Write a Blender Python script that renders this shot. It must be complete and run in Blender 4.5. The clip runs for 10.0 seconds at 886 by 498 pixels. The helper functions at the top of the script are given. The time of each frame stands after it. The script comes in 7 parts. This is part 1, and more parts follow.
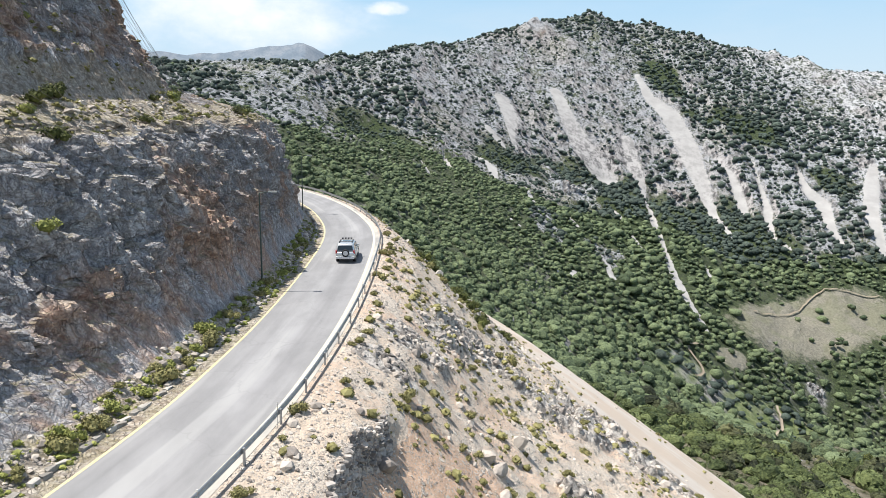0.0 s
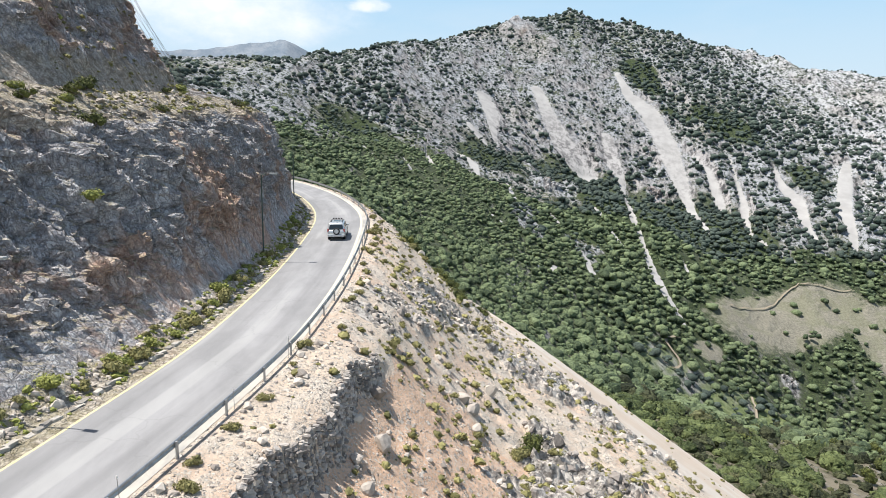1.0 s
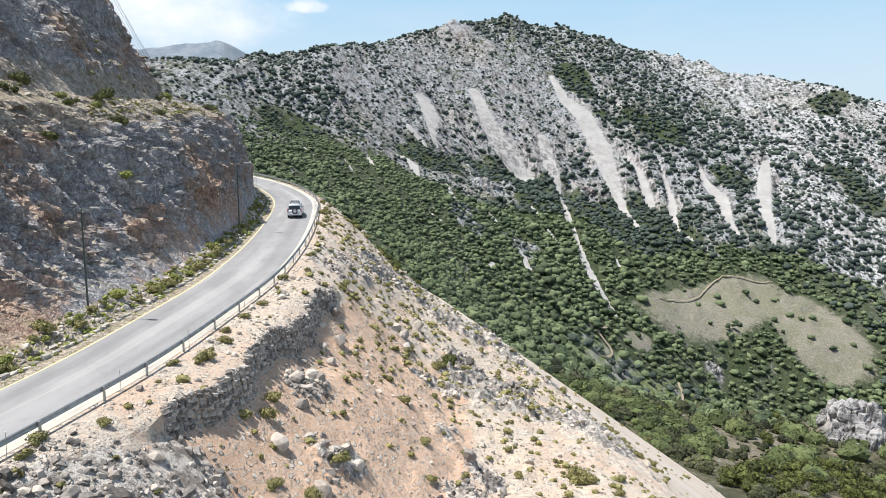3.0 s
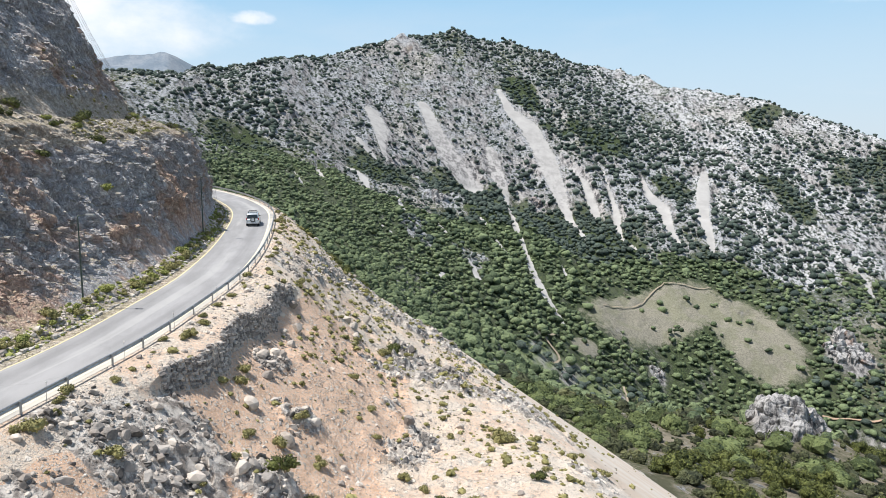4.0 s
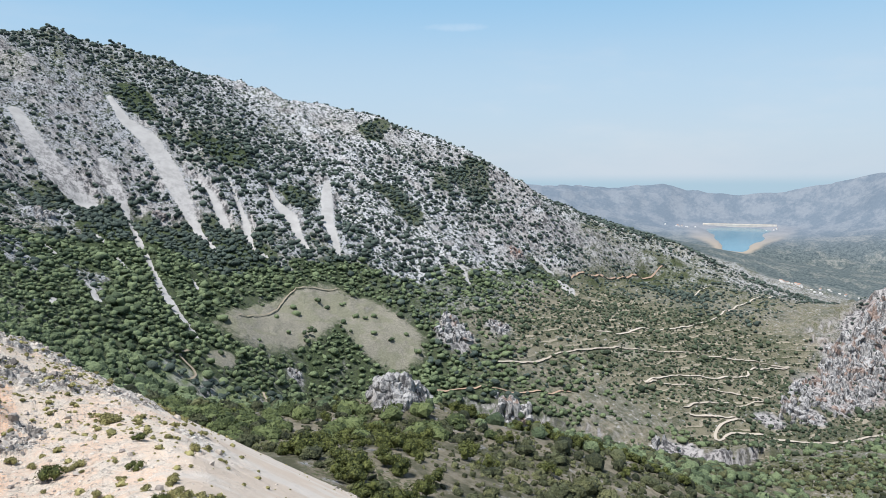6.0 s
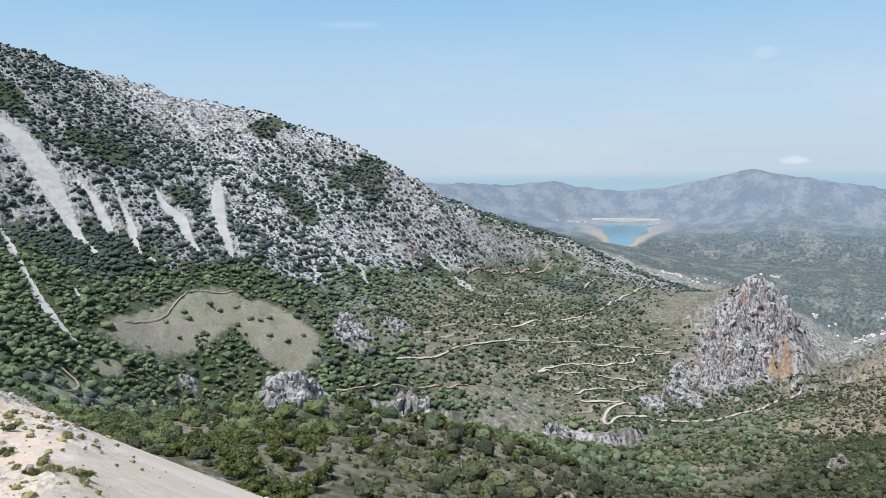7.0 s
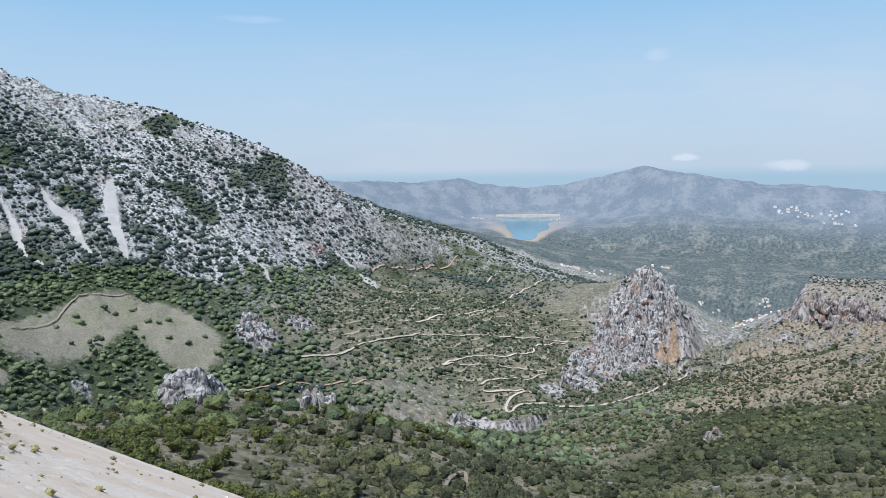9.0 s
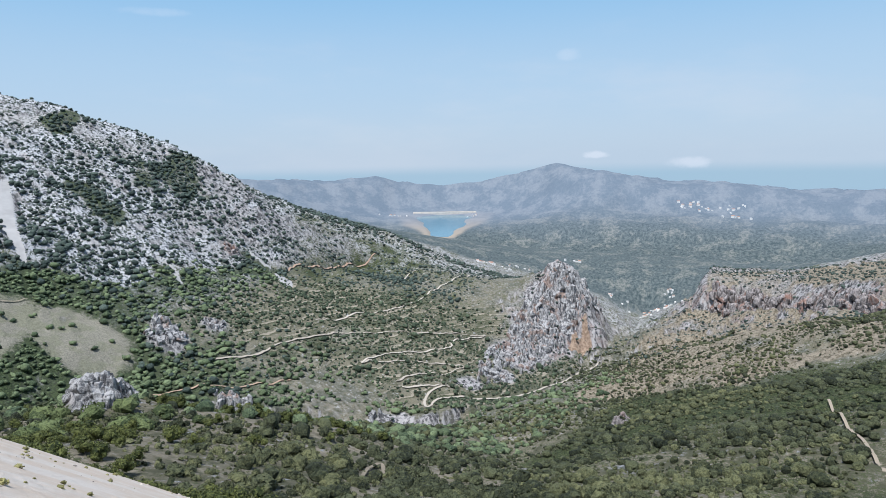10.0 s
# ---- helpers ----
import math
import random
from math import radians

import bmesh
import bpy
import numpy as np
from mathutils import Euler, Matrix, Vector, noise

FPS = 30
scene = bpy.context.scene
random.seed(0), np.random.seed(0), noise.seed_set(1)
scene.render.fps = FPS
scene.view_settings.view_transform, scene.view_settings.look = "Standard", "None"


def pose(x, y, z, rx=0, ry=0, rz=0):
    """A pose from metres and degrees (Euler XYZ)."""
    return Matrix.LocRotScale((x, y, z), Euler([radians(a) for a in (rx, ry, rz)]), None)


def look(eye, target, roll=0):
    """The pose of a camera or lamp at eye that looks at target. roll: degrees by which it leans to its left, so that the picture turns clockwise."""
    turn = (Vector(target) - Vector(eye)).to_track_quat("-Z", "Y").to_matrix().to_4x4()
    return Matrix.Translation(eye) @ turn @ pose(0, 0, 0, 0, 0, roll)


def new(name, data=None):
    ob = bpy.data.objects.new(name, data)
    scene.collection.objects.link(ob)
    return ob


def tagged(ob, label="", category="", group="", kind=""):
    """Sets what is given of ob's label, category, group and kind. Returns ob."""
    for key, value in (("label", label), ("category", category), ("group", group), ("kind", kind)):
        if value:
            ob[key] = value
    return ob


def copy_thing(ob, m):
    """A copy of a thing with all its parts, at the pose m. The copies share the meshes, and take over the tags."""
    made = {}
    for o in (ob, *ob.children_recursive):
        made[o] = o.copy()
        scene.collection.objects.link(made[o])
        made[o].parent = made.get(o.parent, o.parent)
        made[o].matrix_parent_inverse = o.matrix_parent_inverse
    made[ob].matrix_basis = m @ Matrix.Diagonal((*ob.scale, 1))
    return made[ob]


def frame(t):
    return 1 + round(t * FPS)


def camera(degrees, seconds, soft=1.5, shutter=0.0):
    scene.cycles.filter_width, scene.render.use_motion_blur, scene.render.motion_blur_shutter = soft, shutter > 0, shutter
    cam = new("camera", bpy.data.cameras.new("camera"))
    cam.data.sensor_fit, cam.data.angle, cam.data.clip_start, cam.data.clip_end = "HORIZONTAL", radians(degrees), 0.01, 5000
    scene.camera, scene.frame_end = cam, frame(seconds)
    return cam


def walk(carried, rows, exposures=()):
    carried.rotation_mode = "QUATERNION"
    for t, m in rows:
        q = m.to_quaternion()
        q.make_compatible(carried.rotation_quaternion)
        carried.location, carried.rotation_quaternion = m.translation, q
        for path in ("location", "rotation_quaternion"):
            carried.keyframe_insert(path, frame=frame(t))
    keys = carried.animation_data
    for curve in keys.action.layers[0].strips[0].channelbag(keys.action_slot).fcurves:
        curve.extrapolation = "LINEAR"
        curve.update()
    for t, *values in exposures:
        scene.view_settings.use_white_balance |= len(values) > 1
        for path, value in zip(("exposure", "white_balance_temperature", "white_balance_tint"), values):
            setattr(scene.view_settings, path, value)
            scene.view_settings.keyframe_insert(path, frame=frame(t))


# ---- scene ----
cam = camera(63.6, 10.0, 0.7)
PATH = [
    (0, (-0.557, -0.9, 13.563), (-0.557, 1.079, 13.273), 0.2),
    (0.5, (-0.485, -4.673, 13.125), (-0.482, -2.695, 12.83), 0.3),
    (1, (-0.419, -8.854, 12.676), (-0.37, -6.876, 12.38), 0.3),
    (1.5, (-0.351, -13.352, 12.362), (-0.264, -11.376, 12.064), 0.3),
    (2, (-0.329, -18.201, 12.091), (-0.211, -16.227, 11.792), 0.1),
    (2.5, (-0.372, -23.204, 11.926), (-0.215, -21.232, 11.629), 0.1),
    (2.7, (-0.387, -25.284, 11.933), (-0.208, -23.313, 11.638), 0.1),
    (3.8, (-0.65, -37.277, 12.264), (-0.344, -35.318, 11.999), 0.1),
    (4, (-0.729, -39.432, 12.326), (-0.383, -37.478, 12.069), 0.0),
    (4.5, (-0.945, -44.642, 12.781), (-0.376, -42.741, 12.535), -0.1),
    (5, (-1.373, -49.326, 13.008), (-0.556, -47.516, 12.771), -0.3),
    (5.5, (-1.958, -53.698, 13.093), (-0.917, -52.006, 12.86), -0.4),
    (6, (-2.578, -58.027, 13.157), (-1.332, -56.48, 12.923), -0.5),
    (6.2, (-2.912, -59.78, 13.163), (-1.591, -58.297, 12.928), -0.6),
    (7.3, (-5.408, -69.452, 13.181), (-3.95, -68.104, 12.94), -0.8),
    (7.5, (-6.068, -71.077, 13.187), (-4.61, -69.73, 12.947), -0.8),
    (8, (-8.089, -74.844, 13.23), (-6.616, -73.513, 12.988), -0.8),
    (8.5, (-10.29, -78.431, 13.228), (-8.747, -77.183, 12.981), -0.9),
    (9, (-12.686, -81.831, 13.203), (-11.073, -80.676, 12.952), -0.9),
    (9.5, (-15.383, -85.029, 13.196), (-13.706, -83.97, 12.941), -0.9),
    (10, (-18.138, -88.178, 13.193), (-16.404, -87.217, 12.932), -1.0),
]
# the picture turns slightly cooler and darker as the sea comes into view
walk(cam, [(t, look(eye, target, roll)) for t, eye, target, roll in PATH],
     [(0.0, 0.50, 6480, 10), (4.0, 0.42, 6400, 10), (6.0, 0.24, 6150, 10), (8.0, 0.18, 5890, 10), (10.0, 0.14, 5790, 10)])

# ---- daylight: high summer sun over the ridge on the road's uphill side ----
SUN_EL, SUN_AZ = 67.5, 267.0            # degrees above the horizon; clockwise from +y
sun_dir = Vector((math.sin(radians(SUN_AZ)) * math.cos(radians(SUN_EL)),
                  math.cos(radians(SUN_AZ)) * math.cos(radians(SUN_EL)), math.sin(radians(SUN_EL))))
sun = new("sun", bpy.data.lights.new("sun", "SUN"))
sun.data.energy, sun.data.angle, sun.data.color = 5.0, radians(0.55), (1.0, 0.95, 0.88)
sun.matrix_world = look(sun_dir * 100, (0, 0, 0))
scene.view_settings.exposure = 0.3


class Nodes:
    """Short hand for building a node tree."""

    def __init__(self, tree):
        self.tree = tree
        tree.nodes.clear()

    def plug(self, node, values):
        for key, value in values.items():
            sock = node.inputs[key]
            if isinstance(value, bpy.types.NodeSocket):
                self.tree.links.new(value, sock)
            else:
                sock.default_value = value
        return node

    def add(self, kind, values=None):
        return self.plug(self.tree.nodes.new(kind), values or {})

    def math(self, op, a, b=0.0, c=0.0):
        node = self.tree.nodes.new("ShaderNodeMath")
        node.operation = op
        return self.plug(node, {0: a, 1: b, 2: c}).outputs[0]

    def vmath(self, op, a, b):
        node = self.tree.nodes.new("ShaderNodeVectorMath")
        node.operation = op
        return self.plug(node, {0: a, 1: b}).outputs

    def step(self, value, low, high, to_min=0.0, to_max=1.0):
        node = self.tree.nodes.new("ShaderNodeMapRange")
        node.interpolation_type = "SMOOTHSTEP"
        return self.plug(node, {0: value, 1: low, 2: high, 3: to_min, 4: to_max}).outputs[0]

    def mix(self, fac, a, b, blend="MIX"):
        node = self.tree.nodes.new("ShaderNodeMix")
        node.data_type, node.blend_type = "RGBA", blend
        a, b = [c if isinstance(c, bpy.types.NodeSocket) else (*c[:3], 1.0) for c in (a, b)]
        return self.plug(node, {0: fac, 6: a, 7: b}).outputs[2]

    def noise(self, vec, scale, detail=4.0, rough=0.55, dist=0.0):
        return self.add("ShaderNodeTexNoise", {"Vector": vec, "Scale": scale, "Detail": detail, "Roughness": rough, "Distortion": dist}).outputs[0]

    def voronoi(self, vec, scale, feature="F1", out=0):
        node = self.tree.nodes.new("ShaderNodeTexVoronoi")
        node.feature = feature
        return self.plug(node, {"Vector": vec, "Scale": scale}).outputs[out]

    def scaled(self, vec, x, y, z):
        return self.vmath("MULTIPLY", vec, (x, y, z))[0]

    def attribute(self, name):
        node = self.tree.nodes.new("ShaderNodeAttribute")
        node.attribute_name = name
        return node.outputs["Fac"]

    def bump(self, height, strength, distance):
        return self.add("ShaderNodeBump", {"Height": height, "Strength": strength, "Distance": distance}).outputs[0]


world = bpy.data.worlds.new("world")
scene.world = world
world.use_nodes = True
w = Nodes(world.node_tree)
ray_way = w.add("ShaderNodeTexCoord").outputs["Generated"]
air = w.add("ShaderNodeTexSky")
air.sky_type, air.sun_disc, air.sun_elevation, air.sun_rotation = "NISHITA", False, radians(SUN_EL), radians(SUN_AZ)
air.altitude, air.air_density, air.dust_density, air.ozone_density = 600.0, 1.0, 1.2, 1.0
sky = air.outputs[0]
sky = w.mix(1.0, sky, (0.14, 0.14, 0.14), "MULTIPLY")
sky = w.mix(0.35, sky, (0.46, 0.50, 0.54))
height = w.add("ShaderNodeSeparateXYZ", {0: ray_way}).outputs[2]
# summer haze that thickens towards the horizon
low = w.mix(w.step(height, -0.01, 0.12), (0.64, 0.745, 0.83), (0.56, 0.735, 0.87))
low = w.mix(w.step(height, 0.09, 0.27), low, (0.31, 0.62, 0.89))
veil = w.noise(w.scaled(ray_way, 1.0, 1.0, 3.5), 2.6, 5.0, 0.6)
low = w.mix(w.math("MULTIPLY", w.step(veil, 0.44, 0.70, 0.0, 0.45), w.step(height, 0.24, 0.10)), low, (0.76, 0.81, 0.86))
sky = w.mix(w.step(height, 0.55, 0.16, 0.0, 0.85), sky, low)
# the sea, far off under the haze
sea = w.math("MULTIPLY", w.step(height, -0.012, -0.03), 0.75)
sky = w.mix(sea, sky, (0.42, 0.60, 0.70))


def cloud(sky, az, el, wide, high, soft, scale, amount):
    """One bank of fair-weather cloud in the given direction (degrees)."""
    c = Vector((math.sin(radians(az)) * math.cos(radians(el)), math.cos(radians(az)) * math.cos(radians(el)), math.sin(radians(el))))
    side = Vector((math.cos(radians(az)), -math.sin(radians(az)), 0))
    dx = w.vmath("DOT_PRODUCT", ray_way, side)["Value"]
    dz = w.math("SUBTRACT", height, c.z)
    front = w.vmath("DOT_PRODUCT", ray_way, c)["Value"]
    r2 = w.math("ADD", w.math("POWER", w.math("DIVIDE", w.math("ABSOLUTE", dx), wide), 2.0), w.math("POWER", w.math("DIVIDE", w.math("ABSOLUTE", dz), high), 2.0))
    puff = w.noise(w.scaled(ray_way, 1, 1, 1.6), scale, 6.0, 0.6)
    body = w.math("SUBTRACT", w.math("ADD", 1.0, w.math("MULTIPLY", w.math("SUBTRACT", puff, 0.5), 2.2)), r2)
    mask = w.math("MULTIPLY", w.step(body, 0.0, soft), w.math("MULTIPLY", w.step(front, 0.5, 0.7), amount))
    return w.mix(mask, sky, (1.0, 1.0, 1.02))


sky = cloud(sky, -15.0, 9.6, 0.17, 0.070, 1.3, 7.0, 1.0)
sky = cloud(sky, -22, 13.0, 0.20, 0.07, 1.2, 6.0, 0.9)
sky = cloud(sky, -4.5, 10.2, 0.032, 0.010, 1.0, 22.0, 0.75)
sky = cloud(sky, 73, -0.2, 0.02, 0.006, 1.0, 40.0, 0.45)
sky = cloud(sky, 80, -0.9, 0.035, 0.010, 1.0, 30.0, 0.40)
sky = cloud(sky, 71, 7.4, 0.018, 0.010, 1.2, 34.0, 0.18)
sky = cloud(sky, 40, 10.5, 0.05, 0.006, 1.2, 30.0, 0.16)
w.add("ShaderNodeOutputWorld", {0: w.add("ShaderNodeBackground", {0: sky, 1: 0.80}).outputs[0]})


# ---- materials ----
def material(name, rough=0.9, metal=0.0, spec=0.3):
    """A new material: its nodes, its surface shader and the place on the object in metres."""
    m = bpy.data.materials.new(name)
    m.use_nodes = True
    n = Nodes(m.node_tree)
    shader = n.add("ShaderNodeBsdfPrincipled", {"Roughness": rough, "Metallic": metal, "Specular IOR Level": spec})
    n.add("ShaderNodeOutputMaterial", {0: shader.outputs[0]})
    place = n.add("ShaderNodeTexCoord").outputs["Object"]
    return m, n, shader, place


def paint(name, colour, rough=0.5, metal=0.0, grain=0.08, scale=6.0, spec=0.4):
    """A plain finish with slight soiling."""
    m, n, s, p = material(name, rough, metal, spec)
    soil = n.noise(p, scale, 5.0, 0.65)
    dark = [c * (1 - 3.0 * grain) for c in colour]
    n.plug(s, {"Base Color": n.mix(n.step(soil, 0.35, 0.75), colour, dark), "Roughness": n.step(soil, 0.2, 0.8, rough * 0.85, min(1.0, rough * 1.15))})
    return m


def cliff_rock():
    """Road cutting in limestone: bluish grey broken blocks, dark joints and rusty earth between."""
    m, n, s, p = material("cut_limestone", 0.95, 0, 0.2)
    warp = n.vmath("ADD", n.scaled(p, 1.0, 1.0, 0.75), n.scaled(n.add("ShaderNodeTexNoise", {"Vector": p, "Scale": 0.5, "Detail": 4.0}).outputs[1], 2.4, 2.4, 2.4))[0]
    big = n.noise(p, 0.11, 3.0, 0.5)
    mid = n.noise(warp, 0.6, 6.0, 0.65)
    fine = n.noise(p, 2.6, 8.0, 0.76)
    tone = n.add("ShaderNodeSeparateColor", {0: n.voronoi(warp, 1.3, "F1", 1)}).outputs[0]
    small = n.add("ShaderNodeSeparateColor", {0: n.voronoi(warp, 3.4, "F1", 1)}).outputs[0]
    grey = n.mix(n.math("ADD", n.math("MULTIPLY", tone, 0.55), n.math("MULTIPLY", small, 0.45)), (0.28, 0.277, 0.298), (0.74, 0.73, 0.74))
    grey = n.mix(n.step(fine, 0.40, 0.54), n.mix(0.5, grey, (0.17, 0.16, 0.17)), grey)
    grey = n.mix(n.step(fine, 0.60, 0.70, 0.0, 0.6), grey, (0.74, 0.72, 0.70))
    earth = n.mix(n.step(fine, 0.36, 0.64), (0.34, 0.19, 0.135), (0.68, 0.48, 0.35))
    axis = n.add("ShaderNodeSeparateXYZ", {0: p})
    slant = n.add("ShaderNodeCombineXYZ", {0: n.math("ADD", axis.outputs[1], n.math("MULTIPLY", axis.outputs[2], 0.55)), 1: n.math("MULTIPLY", axis.outputs[2], 0.13)}).outputs[0]
    seam = n.noise(slant, 0.8, 6.0, 0.7)
    grey = n.mix(n.step(seam, 0.52, 0.64, 0.0, 0.75), grey, n.mix(0.5, grey, (0.13, 0.125, 0.14)))
    chip = n.noise(p, 9.0, 4.0, 0.7)
    grey = n.mix(n.step(chip, 0.56, 0.66, 0.0, 0.7), grey, (0.78, 0.76, 0.74))
    grey = n.mix(n.step(chip, 0.45, 0.36, 0.0, 0.7), grey, (0.10, 0.095, 0.10))
    mid = n.math("ADD", n.math("MULTIPLY", mid, 0.5), n.math("MULTIPLY", seam, 0.5))
    rust = n.math("MULTIPLY", n.step(n.math("ADD", n.math("MULTIPLY", big, 0.6), n.math("MULTIPLY", mid, 0.4)), 0.475, 0.575), 0.85)
    col = n.mix(rust, grey, earth)
    stain = n.noise(n.scaled(p, 0.9, 0.9, 0.14), 0.7, 5.0, 0.65)
    col = n.mix(n.step(stain, 0.54, 0.68, 0.0, 0.18), col, (0.17, 0.16, 0.18))
    soil = n.step(n.math("ADD", n.attribute("ledge"), n.math("MULTIPLY", n.math("SUBTRACT", mid, 0.5), 1.6)), 0.42, 0.62)
    col = n.mix(n.math("MULTIPLY", soil, 0.85), col, n.mix(n.step(fine, 0.42, 0.60), (0.34, 0.285, 0.225), (0.62, 0.555, 0.475)))
    joint = n.math("MINIMUM", n.voronoi(warp, 1.3, "DISTANCE_TO_EDGE"), n.math("MULTIPLY", n.voronoi(warp, 3.4, "DISTANCE_TO_EDGE"), 1.8))
    # joints darkened in the colour, imitating shade inside the crevices
    col = n.mix(n.step(joint, 0.09, 0.02, 0.0, 0.4), col, (0.13, 0.11, 0.10))
    up = n.add("ShaderNodeSeparateXYZ", {0: n.add("ShaderNodeNewGeometry").outputs["Normal"]}).outputs[2]
    turf = n.math("MULTIPLY", n.step(up, 0.66, 0.86), n.step(mid, 0.40, 0.56))
    col = n.mix(n.math("MULTIPLY", turf, 0.7), col, n.mix(n.step(fine, 0.4, 0.6), (0.25, 0.225, 0.13), (0.50, 0.445, 0.33)))
    relief = n.math("ADD", n.math("MULTIPLY", n.step(joint, 0.0, 0.16), 0.55), n.math("ADD", n.math("MULTIPLY", fine, 1.3), n.math("MULTIPLY", mid, 1.6)))
    n.plug(s, {"Base Color": col, "Normal": n.bump(relief, 1.0, 0.15)})
    return m


def slope_earth():
    """Tipped spoil below the road: pinkish earth, pale gravel and grey stones."""
    m, n, s, p = material("spoil_earth", 0.95, 0, 0.2)
    big = n.noise(p, 0.07, 3.0, 0.5)
    mid = n.noise(p, 0.40, 6.0, 0.65)
    fine = n.noise(p, 2.2, 8.0, 0.78)
    grit = n.noise(p, 9.0, 5.0, 0.75)
    earth = n.mix(n.step(big, 0.40, 0.58), (0.66, 0.545, 0.435), (0.65, 0.49, 0.375))
    col = n.mix(n.step(mid, 0.44, 0.58), earth, n.mix(n.step(grit, 0.4, 0.6), (0.56, 0.48, 0.40), (0.74, 0.66, 0.565)))
    col = n.mix(n.step(fine, 0.57, 0.67, 0.0, 0.6), col, (0.70, 0.63, 0.545))
    col = n.mix(n.step(fine, 0.45, 0.36, 0.0, 0.5), col, (0.36, 0.28, 0.22))
    col = n.mix(n.step(grit, 0.40, 0.30, 0.0, 0.4), col, (0.32, 0.27, 0.22))
    red = n.step(n.math("ADD", n.attribute("red"), n.math("MULTIPLY", n.math("SUBTRACT", mid, 0.5), 0.8)), 0.40, 0.60)
    col = n.mix(n.math("MULTIPLY", red, 0.85), col, n.mix(n.step(fine, 0.38, 0.62), (0.58, 0.37, 0.245), (0.72, 0.50, 0.36)))
    warp = n.vmath("ADD", p, n.scaled(n.add("ShaderNodeTexNoise", {"Vector": p, "Scale": 3.0, "Detail": 2.0}).outputs[1], 0.16, 0.16, 0.16))[0]
    heap = 0.0
    for size, few, seed in ((2.3, 0.72, 3.1), (5.5, 0.50, 7.7), (12.0, 0.34, 1.3)):
        at = n.vmath("ADD", warp, (seed, seed, seed))[0]
        tint = n.add("ShaderNodeSeparateColor", {0: n.voronoi(at, size, "F1", 1)})
        here = n.math("MULTIPLY", n.step(n.math("ADD", tint.outputs[0], n.math("MULTIPLY", n.math("SUBTRACT", mid, 0.5), 0.9)), few, few + 0.06), n.step(n.voronoi(at, size), 0.46, 0.36))
        col = n.mix(n.math("MULTIPLY", here, 0.85), col, n.mix(tint.outputs[1], (0.34, 0.305, 0.27), (0.80, 0.74, 0.66)))
        heap = n.math("ADD", heap, n.math("MULTIPLY", here, 5.0 / size))
    chute = n.attribute("scree")
    drift = n.noise(n.scaled(p, 0.35, 1.0, 0.35), 0.16, 4.0, 0.6)
    smooth = n.mix(n.step(drift, 0.42, 0.60), (0.52, 0.435, 0.355), (0.56, 0.51, 0.455))
    smooth = n.mix(n.step(grit, 0.46, 0.34, 0.0, 0.35), smooth, (0.52, 0.465, 0.405))
    col = n.mix(n.math("MULTIPLY", n.step(n.math("ADD", chute, n.math("MULTIPLY", n.math("SUBTRACT", mid, 0.5), 0.9)), 0.35, 0.65), 0.92), col, smooth)
    crag = n.step(n.math("ADD", n.attribute("crag"), n.math("MULTIPLY", n.math("SUBTRACT", fine, 0.5), 0.9)), 0.38, 0.55)
    stone = n.mix(n.step(n.noise(p, 1.3, 7.0, 0.72), 0.42, 0.58), (0.22, 0.205, 0.19), (0.66, 0.62, 0.57))
    col = n.mix(n.math("MULTIPLY", crag, 0.9), col, stone)
    relief = n.math("ADD", n.math("MULTIPLY", heap, n.math("SUBTRACT", 1.0, chute)), n.math("ADD", n.math("MULTIPLY", grit, 0.35), n.math("ADD", fine, n.math("MULTIPLY", mid, 1.4))))
    n.plug(s, {"Base Color": col, "Normal": n.bump(relief, n.math("SUBTRACT", 1.0, n.math("MULTIPLY", chute, 0.5)), 0.18)})
    return m


